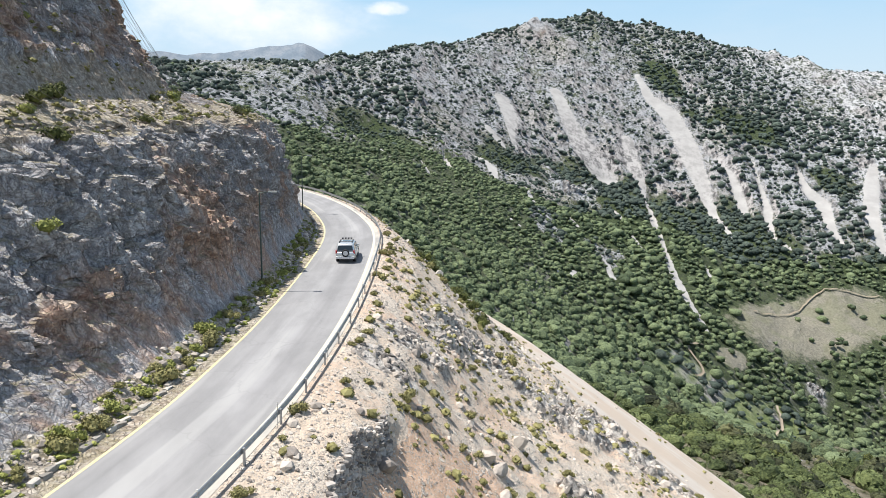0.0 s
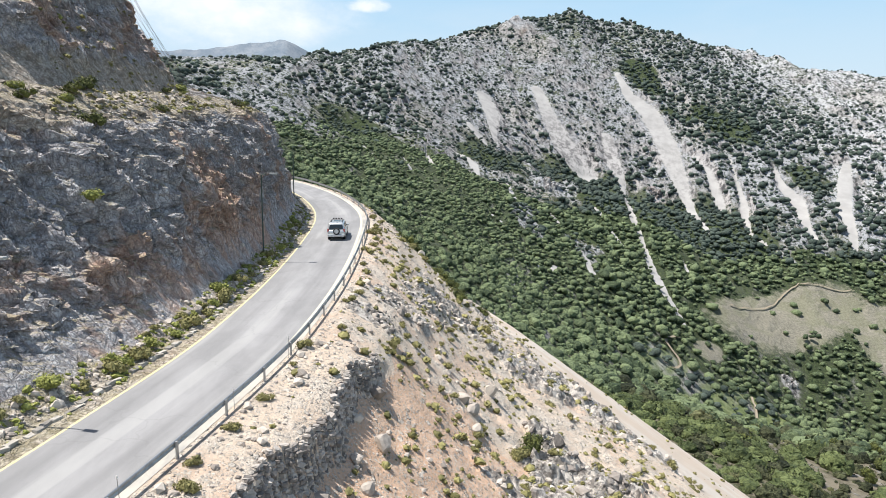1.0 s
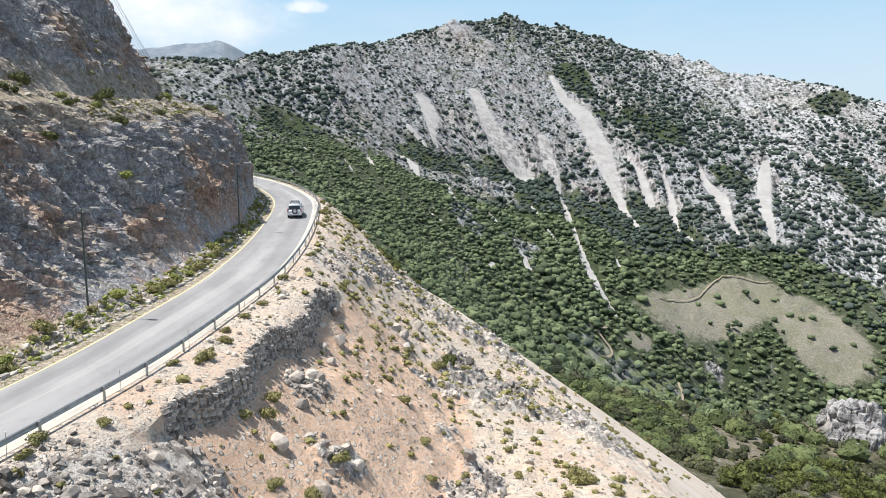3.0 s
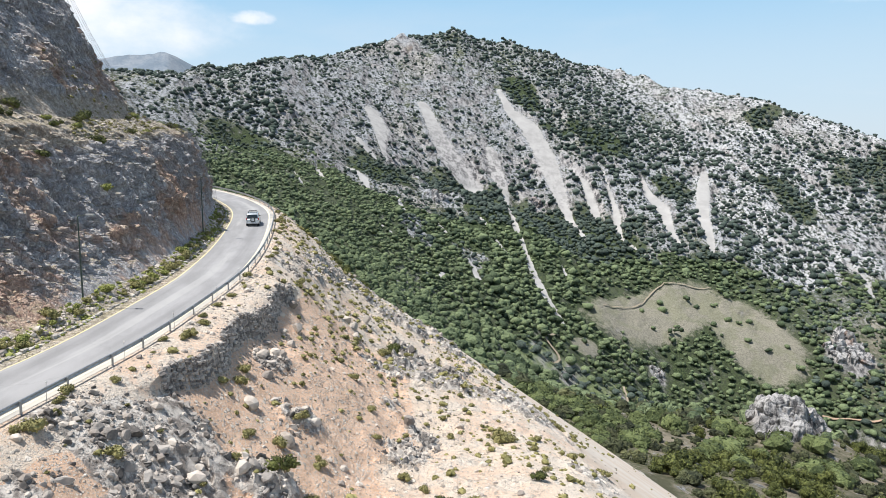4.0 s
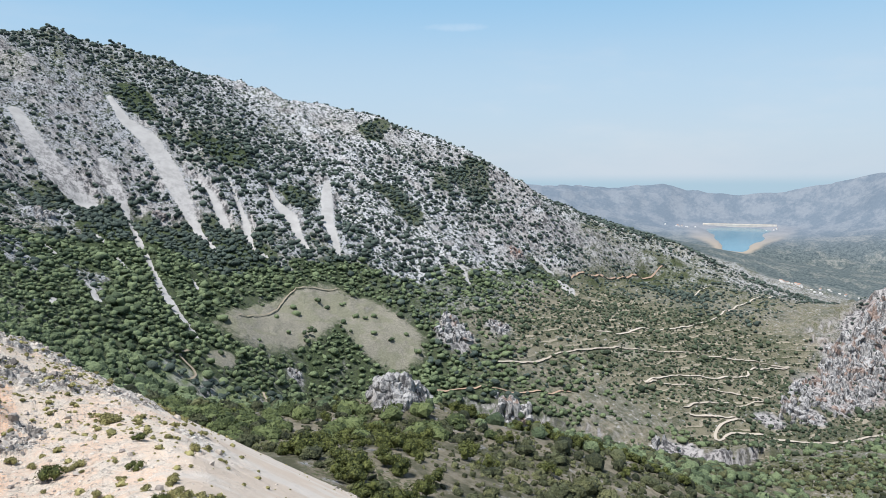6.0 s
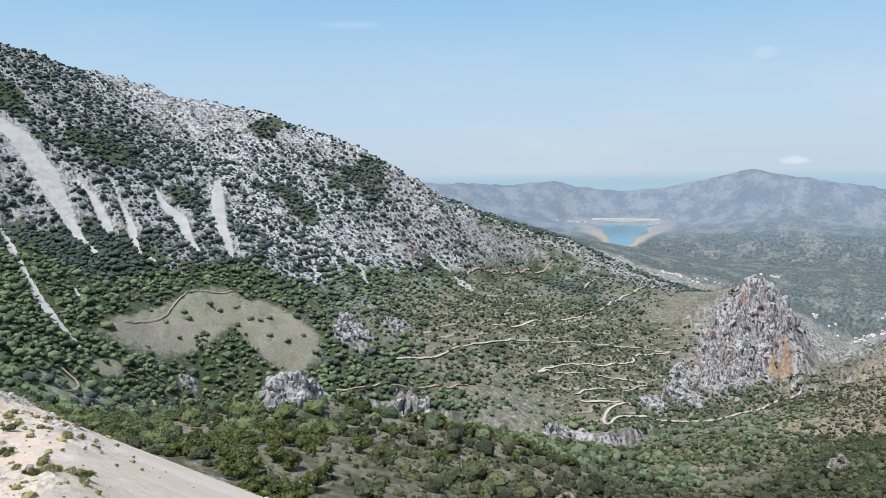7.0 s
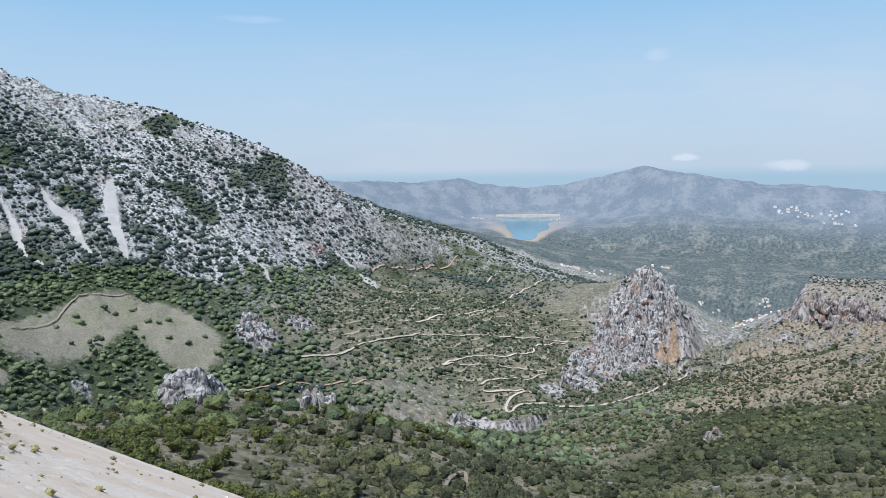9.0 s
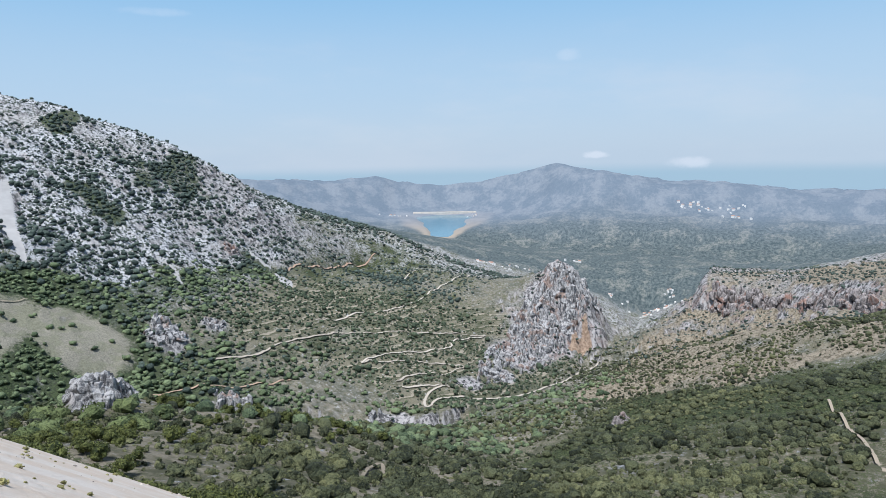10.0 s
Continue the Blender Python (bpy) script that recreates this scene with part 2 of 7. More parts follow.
def mountain_ground():
    """The valley and its mountains: limestone, low scrub, scree chutes, grazed fields."""
    m, n, s, p = material("hillside", 0.95, 0, 0.15)
    broad = n.noise(p, 0.006, 4.0, 0.55)
    mid = n.noise(p, 0.035, 6.0, 0.62)
    fine = n.noise(p, 0.16, 6.0, 0.7)
    speck = n.noise(p, 0.5, 6.0, 0.75)
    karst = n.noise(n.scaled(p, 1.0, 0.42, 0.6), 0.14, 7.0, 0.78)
    # near-black clefts stand in for crevice shade; the blue lean is painted haze
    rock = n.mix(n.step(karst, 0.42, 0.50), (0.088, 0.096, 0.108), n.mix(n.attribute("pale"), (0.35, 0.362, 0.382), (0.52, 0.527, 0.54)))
    rock = n.mix(n.step(broad, 0.52, 0.70, 0.0, 0.45), rock, n.mix(n.step(karst, 0.4, 0.6), (0.17, 0.148, 0.125), (0.46, 0.415, 0.36)))
    scrub = n.mix(n.step(speck, 0.40, 0.60), (0.020, 0.030, 0.013), (0.092, 0.108, 0.050))
    dry = n.mix(n.step(speck, 0.36, 0.64), (0.185, 0.178, 0.138), (0.32, 0.30, 0.245))
    veg = n.attribute("veg")
    low = n.step(n.math("ADD", n.math("ADD", n.math("MULTIPLY", n.math("SUBTRACT", mid, 0.5), 0.9), n.math("MULTIPLY", n.math("SUBTRACT", speck, 0.5), 1.5)), veg), 0.44, 0.58)
    ledge = n.noise(n.scaled(p, 1.0, 1.0, 0.7), 0.2, 7.0, 0.75)
    rock = n.mix(n.attribute("rust"), rock, n.mix(n.step(ledge, 0.44, 0.57), (0.085, 0.072, 0.064), (0.40, 0.355, 0.315)))
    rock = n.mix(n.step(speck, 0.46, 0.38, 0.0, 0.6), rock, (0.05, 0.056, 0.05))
    tuft = n.noise(n.scaled(p, 1.0, 0.7, 1.0), 0.26, 3.0, 0.6)
    rock = n.mix(n.math("MULTIPLY", n.step(n.math("ADD", tuft, n.math("MULTIPLY", mid, 0.35)), 0.70, 0.745), n.step(veg, -0.05, 0.2, 0.0, 0.9)), rock, (0.042, 0.056, 0.036))
    turf = n.mix(n.step(n.math("ADD", n.math("MULTIPLY", mid, 0.6), n.math("MULTIPLY", fine, 0.4)), 0.42, 0.58), (0.095, 0.096, 0.060), (0.27, 0.238, 0.18))
    turf = n.mix(n.step(speck, 0.60, 0.68, 0.0, 0.6), turf, (0.31, 0.272, 0.21))
    rock = n.mix(n.math("MULTIPLY", n.attribute("green"), n.step(fine, 0.70, 0.54)), rock, turf)
    terraced = n.attribute("terrace")
    grove = n.mix(n.step(n.math("ADD", n.math("MULTIPLY", mid, 0.5), n.math("MULTIPLY", speck, 0.5)), 0.42, 0.58), (0.075, 0.085, 0.05), (0.22, 0.20, 0.145))
    rock = n.mix(n.math("MULTIPLY", terraced, n.step(fine, 0.66, 0.56)), rock, grove)
    col = n.mix(n.math("MULTIPLY", low, n.math("SUBTRACT", 1.0, n.math("MULTIPLY", terraced, 0.7))), rock, scrub)
    # pale bands: dry-stone terrace walls along the contours; dark bands: their painted shadow
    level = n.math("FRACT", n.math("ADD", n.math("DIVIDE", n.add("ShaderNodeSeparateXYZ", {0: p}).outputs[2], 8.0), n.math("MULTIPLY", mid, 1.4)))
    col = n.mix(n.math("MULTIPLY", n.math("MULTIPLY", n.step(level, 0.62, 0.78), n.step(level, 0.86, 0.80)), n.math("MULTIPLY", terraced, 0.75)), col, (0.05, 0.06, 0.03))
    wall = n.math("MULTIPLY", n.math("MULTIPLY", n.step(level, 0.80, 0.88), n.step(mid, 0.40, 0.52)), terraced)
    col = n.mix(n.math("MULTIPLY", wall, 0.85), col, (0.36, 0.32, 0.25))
    col = n.mix(n.step(n.math("ADD", n.attribute("wood"), n.math("MULTIPLY", n.math("SUBTRACT", fine, 0.5), 1.1)), 0.40, 0.62, 0.0, 0.8), col, n.mix(n.step(speck, 0.42, 0.60), (0.022, 0.036, 0.017), (0.080, 0.106, 0.050)))
    grass = n.attribute("field")
    col = n.mix(n.step(n.math("ADD", grass, n.math("MULTIPLY", n.math("SUBTRACT", fine, 0.5), 0.7)), 0.4, 0.6), col, n.mix(n.step(mid, 0.46, 0.54), n.mix(0.35, dry, (0.17, 0.185, 0.10)), dry))
    straw = n.mix(n.step(n.math("ADD", n.math("MULTIPLY", fine, 0.6), n.math("MULTIPLY", speck, 0.4)), 0.42, 0.56), (0.13, 0.11, 0.075), (0.33, 0.285, 0.215))
    col = n.mix(n.step(n.math("ADD", n.attribute("straw"), n.math("MULTIPLY", n.math("SUBTRACT", mid, 0.5), 0.8)), 0.35, 0.65), col, straw)
    col = n.mix(n.step(n.math("ADD", n.attribute("meadow"), n.math("MULTIPLY", n.math("SUBTRACT", mid, 0.5), 0.9)), 0.35, 0.65, 0.0, 0.85), col, n.mix(n.step(fine, 0.40, 0.60), (0.120, 0.165, 0.062), (0.215, 0.255, 0.115)))
    scree = n.attribute("scree")
    tongue = n.step(n.math("ADD", scree, n.math("MULTIPLY", n.math("SUBTRACT", fine, 0.5), 0.6)), 0.47, 0.53)
    col = n.mix(tongue, col, n.mix(n.step(mid, 0.35, 0.65), (0.315, 0.309, 0.30), (0.385, 0.377, 0.367)))
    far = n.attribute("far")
    # grove noise laid by bearing and log distance, to look even from the camera
    polar = n.add("ShaderNodeCombineXYZ", {0: n.attribute("polar_u"), 1: n.attribute("polar_v")}).outputs[0]
    groves = n.noise(polar, 0.085, 6.0, 0.72)
    tracts = n.noise(polar, 0.012, 5.0, 0.65)
    # distance haze is mixed into these base colours: bluish plain, paler blue hills
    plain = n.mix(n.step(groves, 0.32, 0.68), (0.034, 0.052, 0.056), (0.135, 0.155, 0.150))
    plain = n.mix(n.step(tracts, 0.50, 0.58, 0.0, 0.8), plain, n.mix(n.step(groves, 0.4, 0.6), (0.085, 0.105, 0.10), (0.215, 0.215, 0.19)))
    plain = n.mix(n.step(n.noise(polar, 0.20, 4.0, 0.65), 0.63, 0.68, 0.0, 0.75), plain, (0.30, 0.295, 0.29))
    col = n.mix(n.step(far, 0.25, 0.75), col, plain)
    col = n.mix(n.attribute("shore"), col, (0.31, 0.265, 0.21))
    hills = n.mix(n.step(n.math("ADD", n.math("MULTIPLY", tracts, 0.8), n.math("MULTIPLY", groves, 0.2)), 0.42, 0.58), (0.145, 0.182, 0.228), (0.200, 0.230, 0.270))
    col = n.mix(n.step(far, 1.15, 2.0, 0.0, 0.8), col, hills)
    streak = n.noise(n.scaled(p, 1.0, 1.0, 0.35), 0.12, 8.0, 0.76)
    up = n.add("ShaderNodeSeparateXYZ", {0: n.add("ShaderNodeNewGeometry").outputs["Normal"]}).outputs[2]
    steep = n.math("MULTIPLY", n.math("MAXIMUM", n.step(up, 0.84, 0.66), n.attribute("crag")), n.step(far, 0.5, 0.2))
    face = n.mix(n.step(streak, 0.42, 0.56), (0.085, 0.082, 0.084), (0.44, 0.42, 0.41))
    face = n.mix(n.math("MULTIPLY", n.attribute("rust"), n.step(mid, 0.48, 0.60, 0.0, 0.75)), face, n.mix(n.step(fine, 0.4, 0.6), (0.13, 0.085, 0.07), (0.36, 0.24, 0.19)))
    col = n.mix(n.math("MULTIPLY", steep, n.step(n.math("ADD", veg, fine), 1.15, 0.8)), col, face)
    col = n.mix(n.step(n.attribute("scar"), 0.4, 0.6), col, n.mix(n.step(fine, 0.4, 0.6), (0.25, 0.175, 0.12), (0.40, 0.30, 0.22)))
    relief = n.math("ADD", n.math("MULTIPLY", fine, 1.6), n.math("ADD", n.math("MULTIPLY", speck, 1.2), n.math("MULTIPLY", mid, 2.0)))
    n.plug(s, {"Base Color": col, "Normal": n.bump(relief, n.math("MULTIPLY", n.math("SUBTRACT", 1.0, n.math("MAXIMUM", tongue, n.step(far, 0.2, 0.8))), 0.75), 2.6)})
    return m


def asphalt():
    """Sun-bleached road with paler wheel tracks, patches and cracks."""
    m, n, s, p = material("bleached_asphalt", 0.85, 0, 0.3)
    grit = n.noise(p, 45.0, 3.0, 0.7)
    patch = n.noise(n.scaled(p, 1.0, 0.35, 1.0), 0.5, 5.0, 0.6)
    across = n.attribute("across")
    tracks = n.math("MULTIPLY", n.math("ADD", n.math("SINE", n.math("MULTIPLY", across, 8.3)), 1.0), 0.5)
    col = n.mix(n.step(patch, 0.3, 0.7), (0.215, 0.216, 0.222), (0.30, 0.30, 0.307))
    col = n.mix(n.math("MULTIPLY", tracks, 0.35), col, (0.20, 0.20, 0.205))
    col = n.mix(n.step(grit, 0.4, 0.7, 0.0, 0.3), col, (0.35, 0.35, 0.345))
    lengthways = n.add("ShaderNodeCombineXYZ", {0: n.math("MULTIPLY", across, 5.0), 1: n.math("MULTIPLY", n.attribute("run"), 0.03)}).outputs[0]
    streak = n.noise(lengthways, 1.0, 3.0, 0.5)
    col = n.mix(n.step(streak, 0.50, 0.68, 0.0, 0.45), col, (0.17, 0.17, 0.175))
    col = n.mix(n.step(streak, 0.46, 0.34, 0.0, 0.4), col, (0.40, 0.40, 0.395))
    pale = n.math("ADD", n.step(across, 0.12, 0.03), n.step(across, 0.88, 0.94))
    col = n.mix(n.math("MULTIPLY", pale, n.step(patch, 0.2, 0.6)), col, (0.46, 0.435, 0.385))
    crack = n.step(n.voronoi(n.vmath("ADD", p, n.scaled(n.add("ShaderNodeTexNoise", {"Vector": p, "Scale": 0.8}).outputs[1], 2, 2, 2))[0], 0.16, "DISTANCE_TO_EDGE"), 0.012, 0.004)
    col = n.mix(n.math("MULTIPLY", crack, 0.10), col, (0.10, 0.10, 0.10))
    n.plug(s, {"Base Color": col, "Normal": n.bump(grit, 0.25, 0.02)})
    return m


def road_paint(name, colour):
    m, n, s, p = material(name, 0.7, 0, 0.3)
    wear = n.noise(p, 5.0, 6.0, 0.75)
    n.plug(s, {"Base Color": n.mix(n.step(wear, 0.42, 0.62, 0.0, 0.8), colour, (0.42, 0.41, 0.38))})
    return m


def foliage(name, dark, light, tuft=0.8, relief=0.0):
    """Leaves: tone varies by plant and by leaf, with shaded gaps painted in by noise."""
    m, n, s, p = material(name, 0.75, 0, 0.25)
    geo = n.add("ShaderNodeNewGeometry")
    which = n.math("FRACT", n.math("ADD", geo.outputs["Random Per Island"], n.add("ShaderNodeObjectInfo").outputs["Random"]))
    tone = n.math("ADD", n.math("MULTIPLY", which, 0.45), n.math("ADD", n.math("MULTIPLY", n.noise(p, 0.02, 2.0), 0.4), n.math("MULTIPLY", n.math("SUBTRACT", n.noise(p, tuft, 4.0, 0.7), 0.42), 1.1)))
    n.plug(s, {"Base Color": n.mix(n.step(tone, 0.15, 0.85), dark, light)})
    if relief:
        # finer noise falls to the dark tone between sprigs, as painted shade
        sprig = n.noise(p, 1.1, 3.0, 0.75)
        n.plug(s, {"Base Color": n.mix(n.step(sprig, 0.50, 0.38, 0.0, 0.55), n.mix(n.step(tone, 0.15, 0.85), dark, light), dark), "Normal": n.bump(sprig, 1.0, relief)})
    return m


def stone(name, dark, light, scale=2.0):
    m, n, s, p = material(name, 0.95, 0, 0.2)
    geo = n.add("ShaderNodeNewGeometry")
    which = n.math("FRACT", n.math("ADD", geo.outputs["Random Per Island"], n.add("ShaderNodeObjectInfo").outputs["Random"]))
    spots = n.noise(p, scale, 6.0, 0.7)
    tone = n.math("ADD", n.math("MULTIPLY", which, 0.55), n.math("MULTIPLY", spots, 0.6))
    n.plug(s, {"Base Color": n.mix(n.step(tone, 0.2, 0.9), dark, light), "Normal": n.bump(spots, 0.6, 0.12)})
    return m


def crag_stone(name, dark, light, rust):
    """Weathered limestone of far cliffs: upright dark streaks, pale faces, rusty stains."""
    m, n, s, p = material(name, 0.95, 0, 0.15)
    streak = n.noise(n.scaled(p, 1.0, 1.0, 0.3), 0.22, 7.0, 0.75)
    chip = n.noise(p, 0.55, 5.0, 0.7)
    col = n.mix(n.step(streak, 0.40, 0.56), dark, light)
    col = n.mix(n.step(chip, 0.46, 0.36, 0.0, 0.6), col, dark)
    col = n.mix(n.step(n.noise(p, 0.045, 4.0, 0.6), 0.54, 0.64, 0.0, 0.7), col, rust)
    n.plug(s, {"Base Color": col, "Normal": n.bump(n.math("ADD", streak, chip), 0.9, 1.6)})
    return m


M_CLIFF, M_SLOPE, M_HILL, M_ROAD = cliff_rock(), slope_earth(), mountain_ground(), asphalt()
M_YELLOW, M_WHITE = road_paint("worn_yellow_line", (0.62, 0.53, 0.27)), road_paint("worn_white_line", (0.80, 0.80, 0.76))
M_PALE = road_paint("worn_pale_line", (0.70, 0.66, 0.47))
M_STEEL = paint("galvanised_steel", (0.42, 0.43, 0.44), 0.5, 0.7, 0.10, 3.0)
# oak leaves twice: far ones greyed towards blue for haze, near ones without it
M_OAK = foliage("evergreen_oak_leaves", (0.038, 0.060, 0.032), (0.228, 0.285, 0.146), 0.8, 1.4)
M_NEAROAK = foliage("near_wood_leaves", (0.026, 0.040, 0.014), (0.165, 0.200, 0.078), 1.2, 0.8)
M_SHRUB = foliage("dry_shrub_leaves", (0.10, 0.098, 0.038), (0.32, 0.295, 0.125), 5.0)
M_LUSH = foliage("fresh_green_leaves", (0.11, 0.13, 0.035), (0.34, 0.355, 0.105), 5.0)
M_STONE = stone("loose_limestone", (0.22, 0.195, 0.175), (0.58, 0.52, 0.455))
M_OUTCROP = stone("outcrop_limestone", (0.07, 0.066, 0.064), (0.42, 0.385, 0.35), 3.4)


# ---- terrain arithmetic ----
def lattice(ix, iy, seed):
    h = (ix * 374761393 + iy * 668265263 + seed * 974711) & 0x7FFFFFFF
    h = ((h ^ (h >> 13)) * 1274126177) & 0x7FFFFFFF
    return ((h ^ (h >> 16)) & 0xFFFF) / 32767.5 - 1.0


def value_noise(x, y, seed=0):
    ix, iy = np.floor(x).astype(np.int64), np.floor(y).astype(np.int64)
    fx, fy = x - ix, y - iy
    fx, fy = fx * fx * fx * (fx * (fx * 6 - 15) + 10), fy * fy * fy * (fy * (fy * 6 - 15) + 10)
    a, b = lattice(ix, iy, seed), lattice(ix + 1, iy, seed)
    c, d = lattice(ix, iy + 1, seed), lattice(ix + 1, iy + 1, seed)
    return (a + (b - a) * fx) * (1 - fy) + (c + (d - c) * fx) * fy


def fbm(x, y, size, octaves=5, seed=0, rough=0.5, ridged=False):
    """Fractal noise from about -1 to 1; size: metres of the largest wave."""
    total, amp, norm = np.zeros_like(x, dtype=float), 1.0, 0.0
    for k in range(octaves):
        v = value_noise(x / size + 17.3 * k, y / size - 9.1 * k, seed + k)
        total += amp * ((1 - 2 * np.abs(v)) if ridged else v)
        norm, amp, size = norm + amp, amp * rough, size / 2.03
    return total / norm


def blocks(x, y, size, seed=0, tilt=0.6):
    """Broken rock: every cell of a random mosaic is set in or out and tilted by itself. About -1 to 1."""
    px, py = x / size, y / size
    ix, iy = np.floor(px).astype(np.int64), np.floor(py).astype(np.int64)
    best, out = np.full(np.shape(x), 9.0), np.zeros(np.shape(x))
    for dx in (-1, 0, 1):
        for dy in (-1, 0, 1):
            cx, cy = ix + dx, iy + dy
            qx, qy = cx + 0.5 + 0.48 * lattice(cx, cy, seed), cy + 0.5 + 0.48 * lattice(cx, cy, seed + 1)
            d = (px - qx) ** 2 + (py - qy) ** 2
            h = 0.5 * lattice(cx, cy, seed + 2) + tilt * ((px - qx) * lattice(cx, cy, seed + 3) + (py - qy) * lattice(cx, cy, seed + 4))
            near = d < best
            best, out = np.where(near, d, best), np.where(near, h, out)
    return out


def smooth(x, a, b):
    t = np.clip((x - a) / (b - a), 0, 1)
    return t * t * (3 - 2 * t)


def spline(points, step):
    """A smooth curve through the points, sampled about every step metres."""
    p = np.array(points, float)
    p = np.vstack([2 * p[0] - p[1], p, 2 * p[-1] - p[-2]])
    out = []
    for a, b, c, d in zip(p[:-3], p[1:-2], p[2:-1], p[3:]):
        t = np.linspace(0, 1, max(2, int(np.linalg.norm(c - b) / step) + 1))[:-1, None]
        out.append(0.5 * (2 * b + (c - a) * t + (2 * a - 5 * b + 4 * c - d) * t ** 2 + (3 * b - a - 3 * c + d) * t ** 3))
    return np.vstack(out + [p[-2:-1]])


def link(name, verts, faces, mat, shade_smooth=False, masks=None):
    """A mesh object from arrays; masks: point attributes for the material."""
    me = bpy.data.meshes.new(name)
    verts, faces = np.asarray(verts, np.float32), np.asarray(faces, np.int32)
    k = faces.shape[1]
    me.vertices.add(len(verts))
    me.vertices.foreach_set("co", verts.ravel())
    me.loops.add(faces.size)
    me.loops.foreach_set("vertex_index", faces.ravel())
    me.polygons.add(len(faces))
    me.polygons.foreach_set("loop_start", np.arange(0, faces.size, k, dtype=np.int32))
    me.polygons.foreach_set("loop_total", np.full(len(faces), k, np.int32))
    me.polygons.foreach_set("use_smooth", np.full(len(faces), shade_smooth))
    me.update(calc_edges=True)
    for key, value in (masks or {}).items():
        me.attributes.new(key, "FLOAT", "POINT").data.foreach_set("value", np.asarray(value, np.float32).ravel())
    me.materials.append(mat)
    return new(name, me)


def grid_faces(rows, cols):
    i = np.arange(rows * cols).reshape(rows, cols)
    return np.stack([i[:-1, :-1], i[:-1, 1:], i[1:, 1:], i[1:, :-1]], -1).reshape(-1, 4)


# ---- the road's valley-side edge line ----
EDGE = spline([(-60, -80, -6.6), (-42, -52, -4.6), (-30, -30, -3.2), (-21.3, -10, -1.9), (-15.3, 5.6, -1.0), (-12.8, 13.2, -0.6),
               (-10.5, 22.8, 0.0), (-9.0, 31, 0.4), (-8.2, 38, 0.8), (-7.6, 49, 1.4), (-7.6, 64, 2.2), (-8.4, 80, 3.1),
               (-11.0, 93, 3.8), (-16.3, 108, 4.6), (-25, 124, 5.5), (-38, 139, 6.3), (-58, 152, 7.2)], 0.5)
TANGENT = np.gradient(EDGE[:, :2], axis=0)
TANGENT /= np.linalg.norm(TANGENT, axis=1)[:, None]
RIGHT = np.stack([TANGENT[:, 1], -TANGENT[:, 0]], 1)
ROAD_WIDTH = 5.7
LEFT_EDGE = np.column_stack([EDGE[:, :2] - RIGHT * ROAD_WIDTH, EDGE[:, 2]])
RUN = np.concatenate([[0], np.cumsum(np.linalg.norm(np.diff(EDGE[:, :2], axis=0), axis=1))])

NOSE = 0.15            # the spur's end falls away more steeply
FALL_D = [0, 1.3, 2.2, 4.5, 10, 16, 30, 60, 100, 170, 240]
FALL_Z = [0, 0.05, 0.35, 1.9, 7.6, 12.8, 22.3, 41, 70, 114, 158]
CONE_Y = [-120, -80, -40, 0, 20, 40, 60, 80, 100, 120, 150]           # the bulging scree cone lower down: its height at x = 50
CONE_Z = [-58, -47, -40, -36.3, -35.7, -37.2, -39.2, -41.3, -43.6, -46.3, -54]

CONE = spline(list(zip(CONE_Y, CONE_Z)), 1.5)


def fall(x, y, d, base_y, base_z):
    """Height of the spoil slope d metres out from the road."""
    z = base_z - np.interp(d, FALL_D, FALL_Z) * (1 + NOSE * smooth(base_y, 60, 100))
    cone = np.interp(y, CONE[:, 0], CONE[:, 1]) - 0.73 * (x - 50)
    return z + (cone - z) * smooth(d, 13, 34) * smooth(y, -120, -60) * (1 - smooth(y, 125, 165))


def beside_road(x, y):
    """For points: their distance out from the valley-side edge line (uphill: minus) and the nearest sample of it."""
    x, y = np.atleast_1d(x).astype(float), np.atleast_1d(y).astype(float)
    near = np.empty(len(x), int)
    for k in range(0, len(x), 4000):
        d2 = (x[k:k + 4000, None] - EDGE[None, ::2, 0]) ** 2 + (y[k:k + 4000, None] - EDGE[None, ::2, 1]) ** 2
        near[k:k + 4000] = d2.argmin(1) * 2
    off = np.column_stack([x, y]) - EDGE[near, :2]
    side = (off * RIGHT[near]).sum(1)
    return np.sign(side) * np.hypot(off[:, 0], off[:, 1]), near


def slope_height(x, y):
    d, near = beside_road(x, y)
    return fall(x, y, d, EDGE[near, 1], EDGE[near, 2]), d


# ---- the valley: heights relaxed between ridge lines and valley lines ----
CELL, X0, Y0, NX, NY = 25.0, -1500.0, -1000.0, 170, 130


LAKE_NEAR, LAKE_FAR, LAKE_Z = (2580.0, 1370.0), (3600.0, 1900.0), -345.0


def lake_edge(x, y):
    """Distance from the reservoir's axis in half widths: 1 at the shore."""
    ax, ay = LAKE_FAR[0] - LAKE_NEAR[0], LAKE_FAR[1] - LAKE_NEAR[1]
    t = ((x - LAKE_NEAR[0]) * ax + (y - LAKE_NEAR[1]) * ay) / (ax * ax + ay * ay)
    tc = np.clip(t, 0, 1)
    half = 20 + 118 * tc ** 1.05
    return np.hypot(x - LAKE_NEAR[0] - tc * ax, y - LAKE_NEAR[1] - tc * ay) / half + 0.4 * fbm(x, y, 230, 4, 17)


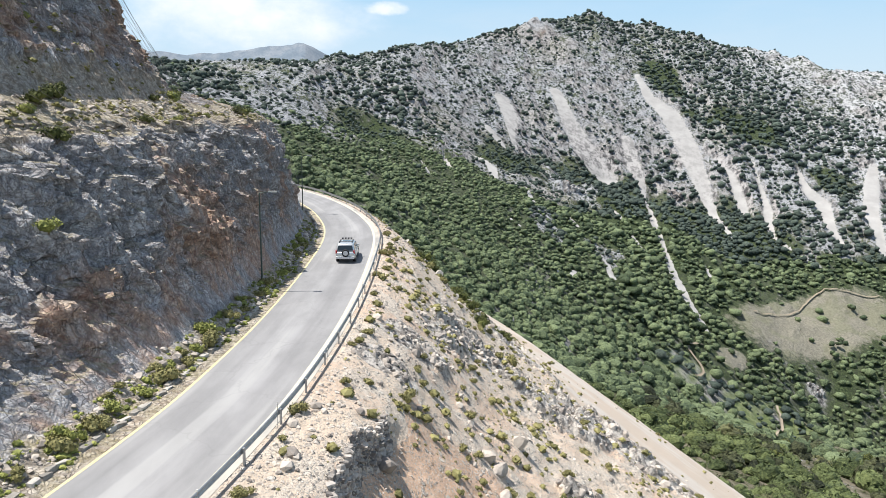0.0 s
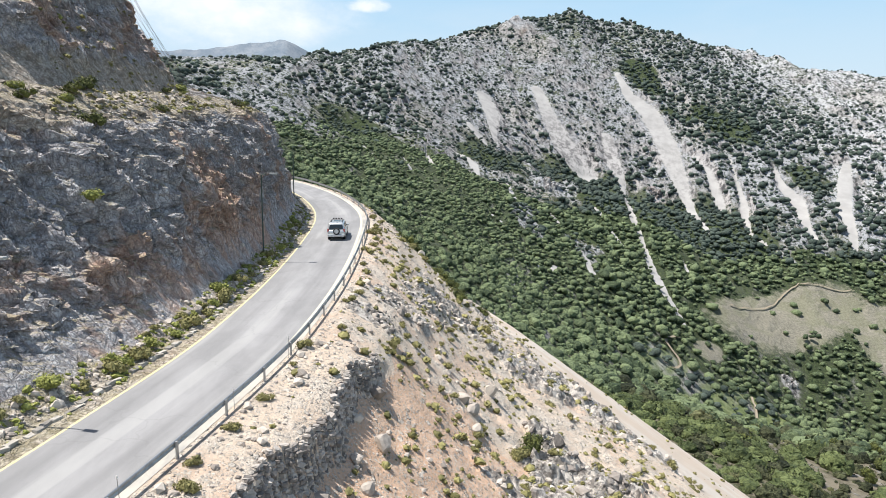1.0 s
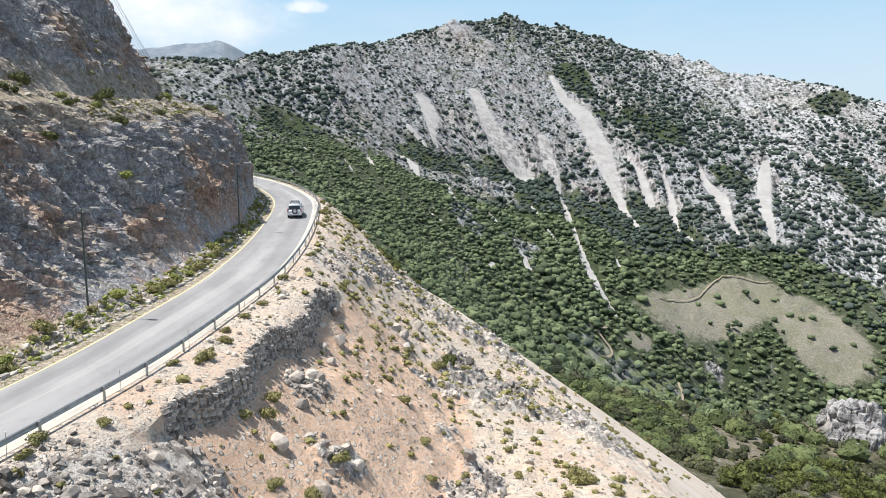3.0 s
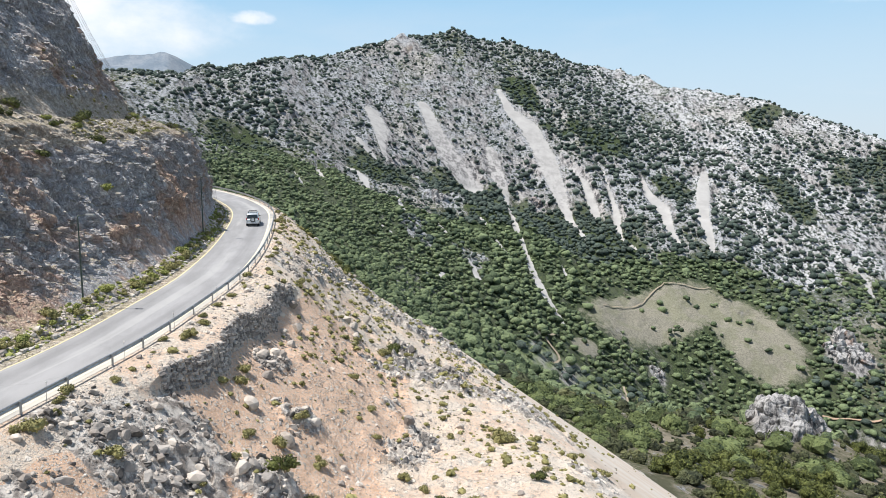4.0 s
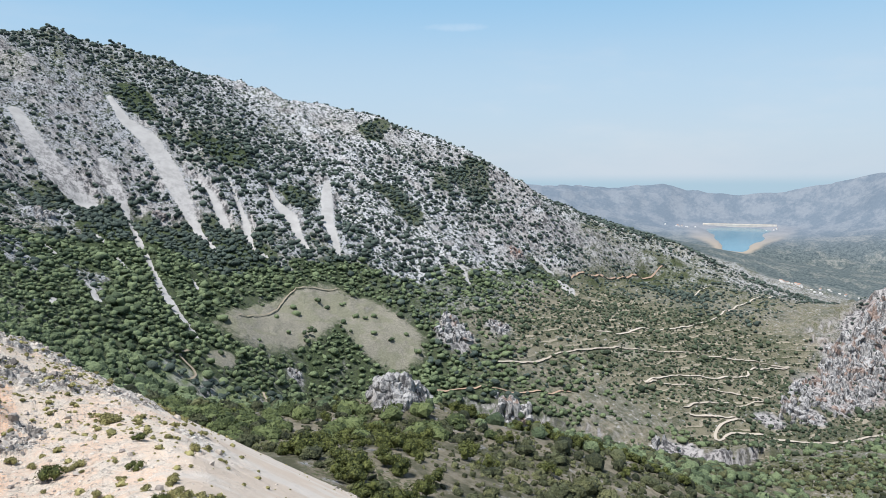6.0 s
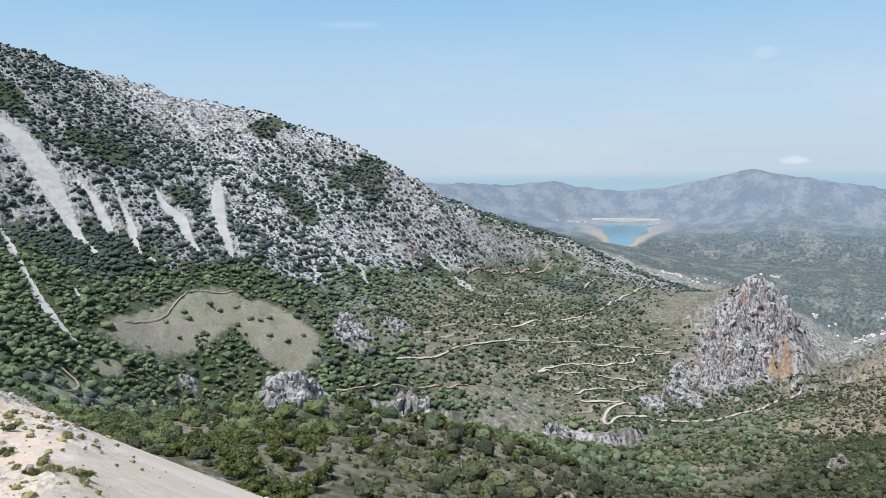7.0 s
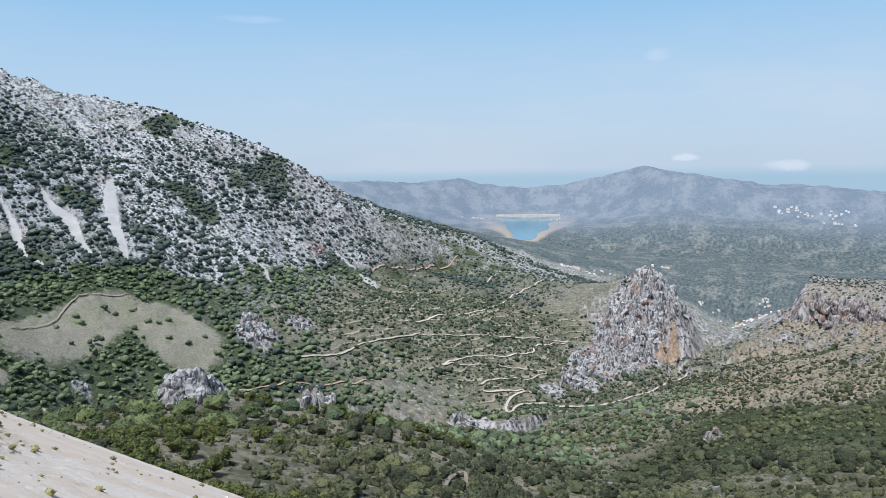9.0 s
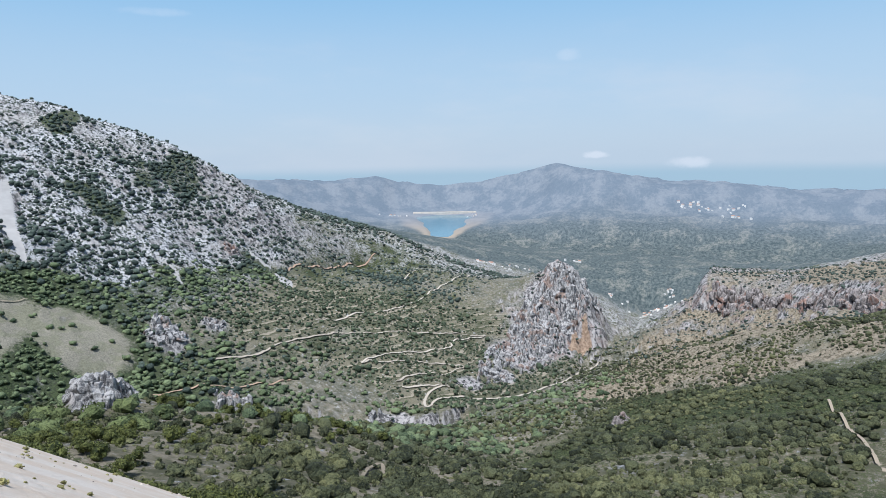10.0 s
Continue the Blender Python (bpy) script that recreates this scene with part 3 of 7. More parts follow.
def outland(x, y):
    """Height of the country beyond the valley."""
    r, az = np.hypot(x, y), np.degrees(np.arctan2(x, y))
    base = np.interp(r, [1500, 1900, 2300, 3000, 3600, 4000], [-405, -425, -430, -385, -328, -300])
    crest = np.interp(az, [40, 50, 57, 62, 66, 71, 75, 79, 83, 89, 93, 110], [-120, -145, -110, -170, -118, -85, -125, -178, -192, -240, -235, -200]) * r / 4500
    z = base + (crest - base) * smooth(r, 3700, 4450)
    z += 16 * fbm(x, y, 420, 4, 6) * smooth(r, 3950, 4400)
    shore = lake_edge(x, y)
    z += (30 * fbm(x, y, 700, 5, 5) + 34 * fbm(x, y, 420, 5, 7, 0.55, True)) * smooth(r, 1950, 2500) * smooth(shore, 2, 6)
    z = z + (-352 + 15 * smooth(shore, 0.85, 1.5) - z) * (1 - smooth(shore, 1.6, 8.0))
    hills = 60 + 130 * fbm(x, y, 1500, 4, 9)
    other = np.maximum(smooth(az, 48, 36), smooth(az, 96, 115))
    return z * (1 - other) + hills * other


def relaxed_valley():
    gx, gy = X0 + CELL * np.arange(NX), Y0 + CELL * np.arange(NY)
    xx, yy = np.meshgrid(gx, gy)
    fixed, z = np.zeros(xx.shape, bool), outland(xx, yy)
    fixed[0], fixed[-1], fixed[:, 0], fixed[:, -1] = True, True, True, True
    ridge = [(-620, 640, 120), (-420, 760, 105), (-256, 863, 99), (-155, 1089, 135), (14, 1350, 199), (173, 1520, 256), (354, 1611, 297),
             (543, 1558, 237), (752, 1469, 177), (956, 1289, 111), (1071, 1133, 33), (1155, 1079, -29), (1275, 991, -129), (1372, 948, -162),
             (1520, 908, -187), (1576, 851, -228), (1600, 701, -267), (1507, 541, -284), (1450, 470, -255), (1400, 407, -224), (1372, 384, -232)]
    cape = [(1399, 371, -228), (1381, 393, -222), (1350, 418, -230), (1310, 440, -246), (1263, 450, -271), (1206, 456, -305), (1149, 459, -330), (1013, 419, -336)]
    toe = [(1484, 345, -372), (1418, 307, -371), (1302, 313, -378), (1153, 318, -370), (1048, 341, -364), (953, 359, -354), (886, 365, -340)]
    middle = [(-150, 800, 45), (50, 1000, 10), (246, 1113, -38), (402, 1050, -88), (600, 980, -80), (800, 960, -110), (1000, 840, -222), (1150, 860, -228), (1351, 878, -246)]
    stream = [(-40, 250, -28), (20, 330, -70), (110, 420, -140), (230, 520, -205), (380, 620, -258), (520, 580, -288), (680, 480, -318),
              (800, 400, -340), (950, 320, -362), (1150, 290, -372), (1320, 300, -380), (1484, 295, -388), (1750, 330, -412), (1950, 360, -425)]
    knoll = [(104, 118, -72), (125, 145, -83), (165, 192, -103), (199, 242, -105), (208, 241, -101), (223, 230, -105), (245, 212, -120), (266, 192, -130), (293, 170, -143), (333, 142, -160), (377, 126, -180)]
    lee = [(240, 300, -160), (290, 270, -175), (340, 240, -188), (400, 215, -204), (470, 190, -226)]
    bench = [(480, 262, -226), (560, 245, -256), (640, 262, -292)]
    ravine = [(250, 40, -140), (330, 70, -168), (480, 120, -236), (640, 200, -296), (760, 320, -336)]
    spur = [(200, -180, -95), (330, -130, -138), (480, -120, -146), (581, -63, -178), (657, -14, -204), (719, 46, -234), (750, 94, -256), (760, 134, -282), (753, 172, -308)]
    gully = [(760, -150, -200), (880, 20, -275), (930, 180, -330)]
    hill = [(980, -142, -204), (1060, -40, -236), (1125, 40, -263), (1110, 140, -310), (1094, 204, -340)]
    mesa = [(1564, 149, -250), (1540, 60, -246), (1480, -18, -239), (1390, -90, -214), (1280, -161, -187), (1100, -420, -120)]
    scarp = [(1530, 200, -335), (1470, 165, -322), (1400, 75, -318), (1300, -40, -284), (1160, -150, -226)]
    home = [(-150, -500, 90), (-120, -200, 95), (-130, 60, 96), (-150, 250, 70), (-260, 420, 80), (-420, 760, 105)]
    behind = [(100, -500, -40), (420, -520, -90), (800, -560, -100), (1100, -420, -120)]
    north = [(-1060, 2000, 250), (-600, 1960, 200), (200, 2150, 120)]
    for line in (ridge, middle, stream, knoll, lee, bench, ravine, spur, gully, hill, mesa, scarp, toe, cape, home, behind, north):
        c = spline(line, 12.0)
        i, j = np.rint((c[:, 0] - X0) / CELL).astype(int), np.rint((c[:, 1] - Y0) / CELL).astype(int)
        ok = (i > 0) & (i < NX - 1) & (j > 0) & (j < NY - 1)
        z[j[ok], i[ok]], fixed[j[ok], i[ok]] = c[ok, 2], True
    zs, d = slope_height(xx.ravel(), yy.ravel())
    zs, d = zs.reshape(xx.shape), d.reshape(xx.shape)
    under = (d > -60) & (d < 112) & (np.hypot(xx + 10, yy - 30) < 230)
    z[under], fixed[under] = (zs - np.where(d < 0, 8, np.interp(d, [0, 10, 40, 76, 98, 112], [6, 16, 16, 7, 1.0, 0])))[under], True
    for stride in (16, 8, 4, 2, 1):
        zc, fc = z[::stride, ::stride].copy(), fixed[::stride, ::stride]
        if stride > 1:      # a coarse cell is known when any fine cell in it is
            pad = [(0, zc.shape[0] * stride - NY), (0, zc.shape[1] * stride - NX)]
            ff, fz = np.pad(fixed, pad), np.pad(np.where(fixed, z, 0.0), pad)
            shape = (zc.shape[0], stride, zc.shape[1], stride)
            count = ff.reshape(shape).sum((1, 3))
            fc = count > 0
            zc = np.where(fc, fz.reshape(shape).sum((1, 3)) / np.maximum(count, 1), zc)
        for _ in range(260):
            e = np.pad(zc, 1, mode="edge")
            avg = 0.2 * (e[:-2, 1:-1] + e[2:, 1:-1] + e[1:-1, :-2] + e[1:-1, 2:]) + 0.05 * (e[:-2, :-2] + e[2:, 2:] + e[:-2, 2:] + e[2:, :-2])
            zc = np.where(fc, zc, avg)
        fill = np.repeat(np.repeat(zc, stride, 0), stride, 1)[:NY, :NX]
        z = np.where(fixed, z, fill)
    e = np.pad(z, 1, mode="edge")        # rounds the creases a little
    return 0.5 * z + 0.125 * (e[:-2, 1:-1] + e[2:, 1:-1] + e[1:-1, :-2] + e[1:-1, 2:])


VALLEY = relaxed_valley()

# scree chutes down the mountain: x, y and half width along each
CHUTES = [
    [(365, 1380, 4.1), (368, 1309, 11), (392, 1265, 18), (401, 1187, 18), (401, 1115, 11.5), (401, 1068, 7), (382, 939, 3.3)],
    [(197, 1280, 11), (209, 1217, 14.5), (227, 1166, 20), (256, 1123, 17)],
    [(98, 1207, 13), (107, 1170, 14.5), (105, 1126, 6), (109, 1094, 3.6)],
    [(67, 1101, 5.5), (83, 1076, 8), (91, 1067, 4.4)],
    [(47, 946, 10), (61, 933, 7.5), (64, 885, 3.7)],
    [(304, 1198, 10), (304, 1152, 13), (311, 1118, 5.7), (301, 1066, 2.9), (275, 928, 4.8), (262, 832, 3.6), (251, 748, 5.3), (252, 705, 3.8), (253, 667, 3.6)],
    [(430, 1164, 2.5), (452, 1130, 6.5), (446, 1068, 8), (432, 996, 3.6)],
]
CHUTES_EAST = [
    [(494, 1152, 2.3), (484, 1096, 2.9), (475, 1043, 7), (439, 945, 3.9), (448, 915, 4.2)],
    [(550, 1114, 3), (544, 1073, 7.5), (548, 1031, 11), (527, 960, 6), (522, 922, 3.5)],
    [(668, 1116, 6.5), (639, 1068, 11), (594, 988, 9.5), (575, 929, 6), (563, 903, 2.6)],
    [(777, 894, 2), (783, 863, 3.3), (759, 820, 4.1)],
    [(1018, 917, 4.5), (1031, 882, 4.2)],
    [(1030, 863, 6), (1031, 844, 14), (985, 800, 6)],
]
SMALL_CHUTES = [
    [(65, 704, 1.8), (76, 691, 2)], [(160, 734, 2.6), (167, 717, 2.8), (162, 673, 3.4), (169, 667, 1.7)], [(144, 839, 1.8), (152, 805, 3.4)],
    [(225, 851, 2.6), (230, 808, 2.6)], [(99, 611, 1.6), (122, 648, 3.4)], [(-72, 756, 2.8), (-55, 749, 2.3)], [(-28, 802, 2.2), (-13, 739, 2.4)],
    [(0, 871, 2.2), (7, 811, 4.2)], [(104, 897, 2.2), (105, 836, 3.8)], [(307, 822, 1.8), (304, 797, 2.3)], [(220, 926, 2.4), (229, 895, 3.4)],
]
ALL_CHUTES = CHUTES + CHUTES_EAST + SMALL_CHUTES
# thicker woods high on the mountain and rocky windows in the wood: x, y, radii
GROVES = [(396, 907, 75, 95), (589, 1082, 30, 40), (504, 1243, 42, 60), (410, 1340, 26, 100), (777, 1031, 29, 60), (894, 1271, 40, 30),
          (982, 1098, 75, 50), (964, 831, 45, 105), (503, 837, 40, 45), (367, 961, 36, 110), (91, 528, 60, 80), (563, 640, 70, 20)]
BARE = [(175, 939, 50, 80), (488, 930, 42, 50), (635, 950, 55, 110), (850, 930, 150, 62), (169, 732, 22, 40), (700, 867, 60, 36), (113, 738, 16, 70)]
# bare crags: x, y, radius, rise
NEAR_CRAGS = [(207, 239, 15, 5), (197, 230, 11, 4), (618, 694, 25, 6), (632, 716, 16, 5), (704, 692, 20, 3), (361, 664, 8, 2), (169, 973, 18, 5), (356, 1096, 11, 4), (183, 1484, 34, 12), (967, 916, 18, 4)]
FAR_CRAGS = [(613, 76, 8, 4), (374, 15, 6, 0), (348, -6, 6, 0), (473, 114, 6, 0), (1386, 396, 60, 6), (1340, 372, 62, 0), (1290, 390, 62, 0), (1230, 400, 62, 0), (1160, 400, 50, 0), (1090, 390, 36, 0), (1010, 388, 26, 0), (935, 395, 18, 0)]
CRAGS = NEAR_CRAGS + FAR_CRAGS
# green meadow on the valley floor: x, y, radii
MEADOWS = [(250, 572, 55, 22), (296, 592, 36, 20), (200, 548, 40, 20)]


def meadow_share(x, y):
    out = np.zeros(np.shape(x))
    for gx, gy, ra, rb in MEADOWS:
        out = np.maximum(out, np.clip(1.5 - np.hypot((x - gx) / ra, (y - gy) / rb) + 0.4 * fbm(x, y, 40, 3, 90), 0, 1))
    return out


# the line of bluffs over the stream
BLUFF = spline([(545, 585, 0), (583, 557, 0), (625, 512, 0), (668, 476, 0), (690, 450, 0), (712, 425, 0), (738, 400, 0), (752, 366, 0), (800, 352, 0)], 6.0)[:, :2]


def bluff_side(x, y):
    """Signed distance uphill from the line of bluffs."""
    out = np.full(len(x), 999.0)
    near = np.nonzero((x > 430) & (x < 900) & (y > 250) & (y < 690))[0]
    t = np.gradient(BLUFF, axis=0)
    for k in range(0, len(near), 20000):
        q = near[k:k + 20000]
        dx, dy = x[q, None] - BLUFF[None, :, 0], y[q, None] - BLUFF[None, :, 1]
        d2 = dx * dx + dy * dy
        j = d2.argmin(1)
        i = np.arange(len(q))
        out[q] = np.where(t[j, 0] * dy[i, j] - t[j, 1] * dx[i, j] > 0, 1, -1) * np.sqrt(d2[i, j])
    return out


# grazed clearings: x, y, radii, turn
FIELDS = [(405, 757, 118, 40, 27), (520, 730, 52, 70, 0), (900, 600, 40, 20, 10), (268, 640, 22, 12, 40)]


def along(lines, x, y):
    """1 on the middle of the nearest tongue, 0 at twice its half width."""
    best = np.zeros_like(x)
    for line in lines:
        for (x0, y0, w0), (x1, y1, w1) in zip(line[:-1], line[1:]):
            ax, ay = x1 - x0, y1 - y0
            t = np.clip(((x - x0) * ax + (y - y0) * ay) / (ax * ax + ay * ay), 0, 1)
            best = np.maximum(best, 1 - np.hypot(x - x0 - t * ax, y - y0 - t * ay) / (2 * (w0 + t * (w1 - w0))))
    return best


def zones(x, y, z):
    """What grows where: scree, field, bare rock, forest, terraces (0 to 1), all on flat arrays."""
    wob = 10 * fbm(x, y, 60, 4, 91)
    scree = along(ALL_CHUTES, x + 0.25 * wob, y + 0.35 * wob)
    field = np.zeros_like(x)
    for fx, fy, ra, rb, turn in FIELDS:
        c, s = math.cos(radians(turn)), math.sin(radians(turn))
        u, v = (x - fx + wob) * c + (y - fy) * s, -(x - fx + wob) * s + (y - fy) * c
        field = np.maximum(field, 1.5 - np.hypot(u / ra, v / rb))
    field = np.clip(field, 0, 1)
    rock = np.zeros_like(x)
    for cx, cy, rad, _ in CRAGS:
        rock = np.maximum(rock, np.clip(1.5 - np.hypot(x - cx, y - cy) / rad + 0.05 * wob, 0, 1))
    line = np.interp(x, [-300, -50, 100, 250, 450, 650, 900, 1100], [45, 30, -8, -45, -85, -120, -195, -215])
    patch = fbm(x, y, 90, 4, 92)
    forest = smooth(line + 62 * patch - z, -30, 26)
    ragged = 0.9 * fbm(x, y, 45, 4, 93)
    for gx, gy, ra, rb in GROVES:
        forest = np.maximum(forest, 0.95 * smooth(1.15 - np.hypot((x - gx) / ra, (y - gy) / rb) + ragged, 0, 0.4))
    for gx, gy, ra, rb in BARE:
        forest = forest * (1 - 0.88 * smooth(1.15 - np.hypot((x - gx) / ra, (y - gy) / rb) + ragged, 0, 0.4))
    east = smooth(x + 0.25 * (y - 600) + 40 * patch, 640, 760) * smooth(y, 150, 330) * smooth(-z, 190, 235)
    south = smooth(x - 1.1 * y + 50 * patch, 60, 180) * (1 - smooth(x, 760, 820) * smooth(y + 20 * patch, 300, 345) * (1 - smooth(x + 0.4 * y, 1400, 1460)))
    terrace = np.clip(east * (1 - south), 0, 1)
    floor = smooth(-z, 150, 200) * (1 - smooth(x, 480, 620)) * smooth(y, 300, 380) * smooth(x, 190, 270) * (1 - smooth(y, 530, 590))
    open_wood = smooth(x + 30 * patch, 540, 620) * (1 - smooth(y, 800, 880))
    forest = forest * (1 - terrace) * (1 - 0.55 * south) * (1 - 0.65 * floor) * (1 - 0.45 * open_wood)
    forest = forest * (1 - 0.75 * smooth(x, 105, 130) * (1 - smooth(x, 340, 400)) * smooth(y, 80, 120) * (1 - smooth(y, 285, 310)))
    forest = forest * (1 - 0.8 * smooth(meadow_share(x, y), 0.35, 0.65))
    south = np.maximum(south, floor)
    mesa = smooth(x - 0.35 * y, 1180, 1260) * smooth(-y, -230, -180) * (x < 1750)
    rock = np.maximum(rock, 0.8 * mesa)
    rock = np.maximum(rock, smooth(9 - np.abs(bluff_side(x, y) + 2 + 0.7 * wob) + 34 * fbm(x, y, 46, 3, 94) - 3, 0, 9))
    return scree, field, rock, forest, terrace, south


def valley_height(x, y):
    """Height of the ground sheet."""
    shape = np.shape(x)
    x, y = np.ravel(x).astype(float), np.ravel(y).astype(float)
    u, v = np.clip((x - X0) / CELL, 0, NX - 1.001), np.clip((y - Y0) / CELL, 0, NY - 1.001)
    i, j = u.astype(int), v.astype(int)
    fu, fv = u - i, v - j
    g = VALLEY
    z = (g[j, i] * (1 - fu) + g[j, i + 1] * fu) * (1 - fv) + (g[j + 1, i] * (1 - fu) + g[j + 1, i + 1] * fu) * fv
    out = np.maximum(np.maximum(X0 - x, x - (X0 + CELL * (NX - 1))), np.maximum(Y0 - y, y - (Y0 + CELL * (NY - 1))))
    z = np.where(out > 0, outland(x, y), z)
    # hazy summits behind the main ridge
    az, r = np.degrees(np.arctan2(x, y)), np.hypot(x, y)
    top = np.interp(az, [-40, -28, -21, -16.5, -10.7, -7, -3, 4], [318, 345, 362, 366, 398, 320, 230, 60]) + 26 * fbm(x, y, 300, 5, 57, 0.55, True)
    z = np.maximum(z, np.where((az > -45) & (az < 6), top - 0.28 * np.abs(r - 3000), -999))
    rough = (0.12 + 0.88 * smooth(r, 180, 420)) * (1 - 0.75 * smooth(r, 1800, 2400))
    face = smooth(y, 650, 900) * (1 - smooth(r, 1750, 1950)) * smooth(az, -30, -5)
    ribs = fbm(x + 0.12 * y + 25 * fbm(x, y, 200, 2, 29), 0.22 * y, 95, 4, 27, 0.55, True)
    rubble = smooth(along(ALL_CHUTES, x, y), 0.05, 0.5)
    z += face * (1 - 0.92 * rubble) * (13 * (ribs - 0.55) + 5 * blocks(x, y * 0.6, 34, 28)) - 5 * face * rubble
    rough = rough * (1 - 0.9 * rubble * face)
    z += rough * (9 * fbm(x, y, 130, 5, 21, 0.55, True) + 3.0 * fbm(x, y, 26, 3, 33))
    tower = smooth(x, 1180, 1260) * (1 - smooth(x, 1620, 1700)) * smooth(y, -180, -120) * (1 - smooth(y, 470, 540))
    z += tower * (14 * blocks(x, y, 40, 54) + 12 * blocks(x, y, 18, 55))
    # the table hill ends in a cliff
    rim_r = np.interp(az, [84.6, 87.8, 90.7, 93.7, 97.2, 101], [1571, 1541, 1480, 1393, 1290, 1200]) + 10 * blocks(x, y, 36, 58) + 5 * blocks(x, y, 15, 59)
    rim_z = np.interp(az, [84.6, 87.8, 90.7, 93.7, 97.2, 101], [-248, -246, -240, -216, -189, -160])
    ahead = rim_r - r
    shelf = np.where(ahead < 0, rim_z + 0.01 * ahead, rim_z - np.interp(ahead, [0, 60, 66, 76, 84, 150], [0, 30, 46, 66, 70, 82])) + 3 * fbm(x, y, 30, 4, 60)
    on = smooth(az, 83.6, 84.8) * (1 - smooth(az, 98, 102)) * smooth(ahead, 130, 50) * smooth(ahead, -260, -120)
    z = z + (shelf - z) * on
    s = bluff_side(x, y) + 5 * fbm(x, y, 34, 3, 47) + 3 * blocks(x, y, 17, 46)
    z += 11 * (2 * smooth(s, -7, 5) - 1) * smooth(70 - np.abs(s), 0, 50) * (0.75 + 0.6 * fbm(x, y, 60, 2, 48))
    for cx, cy, rad, rise in CRAGS:
        if rise:
            z += rise * smooth(1.3 - np.hypot(x - cx, y - cy) / rad + 0.25 * fbm(x, y, rad, 3, 51), 0, 0.6) * (0.95 + 0.22 * fbm(x, y, rad * 0.9, 4, 52, 0.6, True) + 0.55 * blocks(x, y, rad * 0.5, 53) + 0.3 * blocks(x, y, rad * 0.22, 56))
    return z.reshape(shape)

# dirt roads on the far slopes: points, width, label where the earth is red
TERRACE_ROADS = [
    ([(885, 655), (960, 645), (1011, 636), (1133, 619), (1231, 634), (1308, 645), (1443, 637)], 3.3, ""),
    ([(644, 633), (706, 617), (758, 621), (828, 614), (893, 608), (978, 567), (1031, 535), (1078, 508), (1154, 475)], 4, ""),
    ([(1154, 475), (1112, 483), (1054, 490), (1027, 481), (964, 495), (907, 522), (837, 530)], 3.3, ""),
    ([(837, 530), (908, 492), (958, 453), (977, 425), (943, 435), (870, 459), (830, 464)], 3.3, ""),
]
HAIRPIN_ROADS = [
    ([(830, 454), (861, 430), (899, 406), (858, 419), (826, 414), (812, 400), (838, 404), (865, 392), (912, 348), (973, 326), (1070, 305), (1147, 297), (1229, 280)], 4, ""),
    ([(520, 615), (564, 600), (610, 586), (654, 568), (706, 554)], 3.3, "reddish dirt track under olive terraces"),
    ([(1076, 875), (1130, 880), (1196, 882), (1292, 893), (1377, 867)], 4, "red earth cut of a road on the hillside"),
]
FIELD_TRACKS = [
    ([(1205, 715), (1290, 735), (1376, 753)], 2.6, ""),
    ([(202, 73), (225, 88), (248, 101), (262, 104), (240, 88)], 1.7, ""),
    ([(507, -89), (464, -97), (418, -106), (365, -114), (320, -118)], 1.8, ""),
    ([(296, 606), (287, 575), (270, 548), (274, 520), (252, 498), (238, 488)], 2.1, ""),
    ([(196, 560), (214, 572), (222, 590), (216, 612), (236, 630)], 2.2, ""),
    ([(420, 600), (380, 585), (345, 592), (318, 600)], 1.7, ""),
    ([(330, 740), (380, 765), (440, 815), (510, 812)], 1.6, ""),
]
DIRT_ROADS = TERRACE_ROADS + HAIRPIN_ROADS + FIELD_TRACKS


def road_bed(x, y):
    """1 on the beds of the dirt roads, 0 beside them."""
    bed = np.zeros(len(x))
    for points, wide, _ in DIRT_ROADS:
        c = spline([(*p, 0.0) for p in points], 5.0)
        near = np.nonzero((x > c[:, 0].min() - 15) & (x < c[:, 0].max() + 15) & (y > c[:, 1].min() - 15) & (y < c[:, 1].max() + 15))[0]
        for k in range(0, len(near), 20000):
            q = near[k:k + 20000]
            gap = np.sqrt(((x[q, None] - c[None, :, 0]) ** 2 + (y[q, None] - c[None, :, 1]) ** 2).min(1))
            bed[q] = np.maximum(bed[q], 1 - smooth(gap, 0.5 * wide + 1, 0.5 * wide + 7))
    return bed


# ---- the ground sheet, from below the road's spur to the horizon ----
def build_ground():
    az = np.radians(np.concatenate([np.arange(-178, -26, 3.0), np.arange(-26, 103, 0.195), np.arange(103, 183, 3.0)]))
    r = np.concatenate([[0.5, 30, 60], np.arange(90, 282, 8.0), np.arange(282, 345, 2.6), np.arange(345, 700, 6.6), np.arange(700, 1750, 7.1), np.geomspace(1750, 4900, 80)])
    aa, rr = np.meshgrid(az, r, indexing="ij")
    x, y = rr * np.sin(aa), rr * np.cos(aa)
    z = valley_height(x, y) - 1.6 * road_bed(x.ravel(), y.ravel()).reshape(x.shape)
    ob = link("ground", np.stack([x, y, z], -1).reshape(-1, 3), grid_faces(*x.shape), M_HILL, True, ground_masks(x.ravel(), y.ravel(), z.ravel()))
    tagged(ob, "limestone valley with scrub, scree chutes and grazed fields under mountains", "ground", kind="structure")


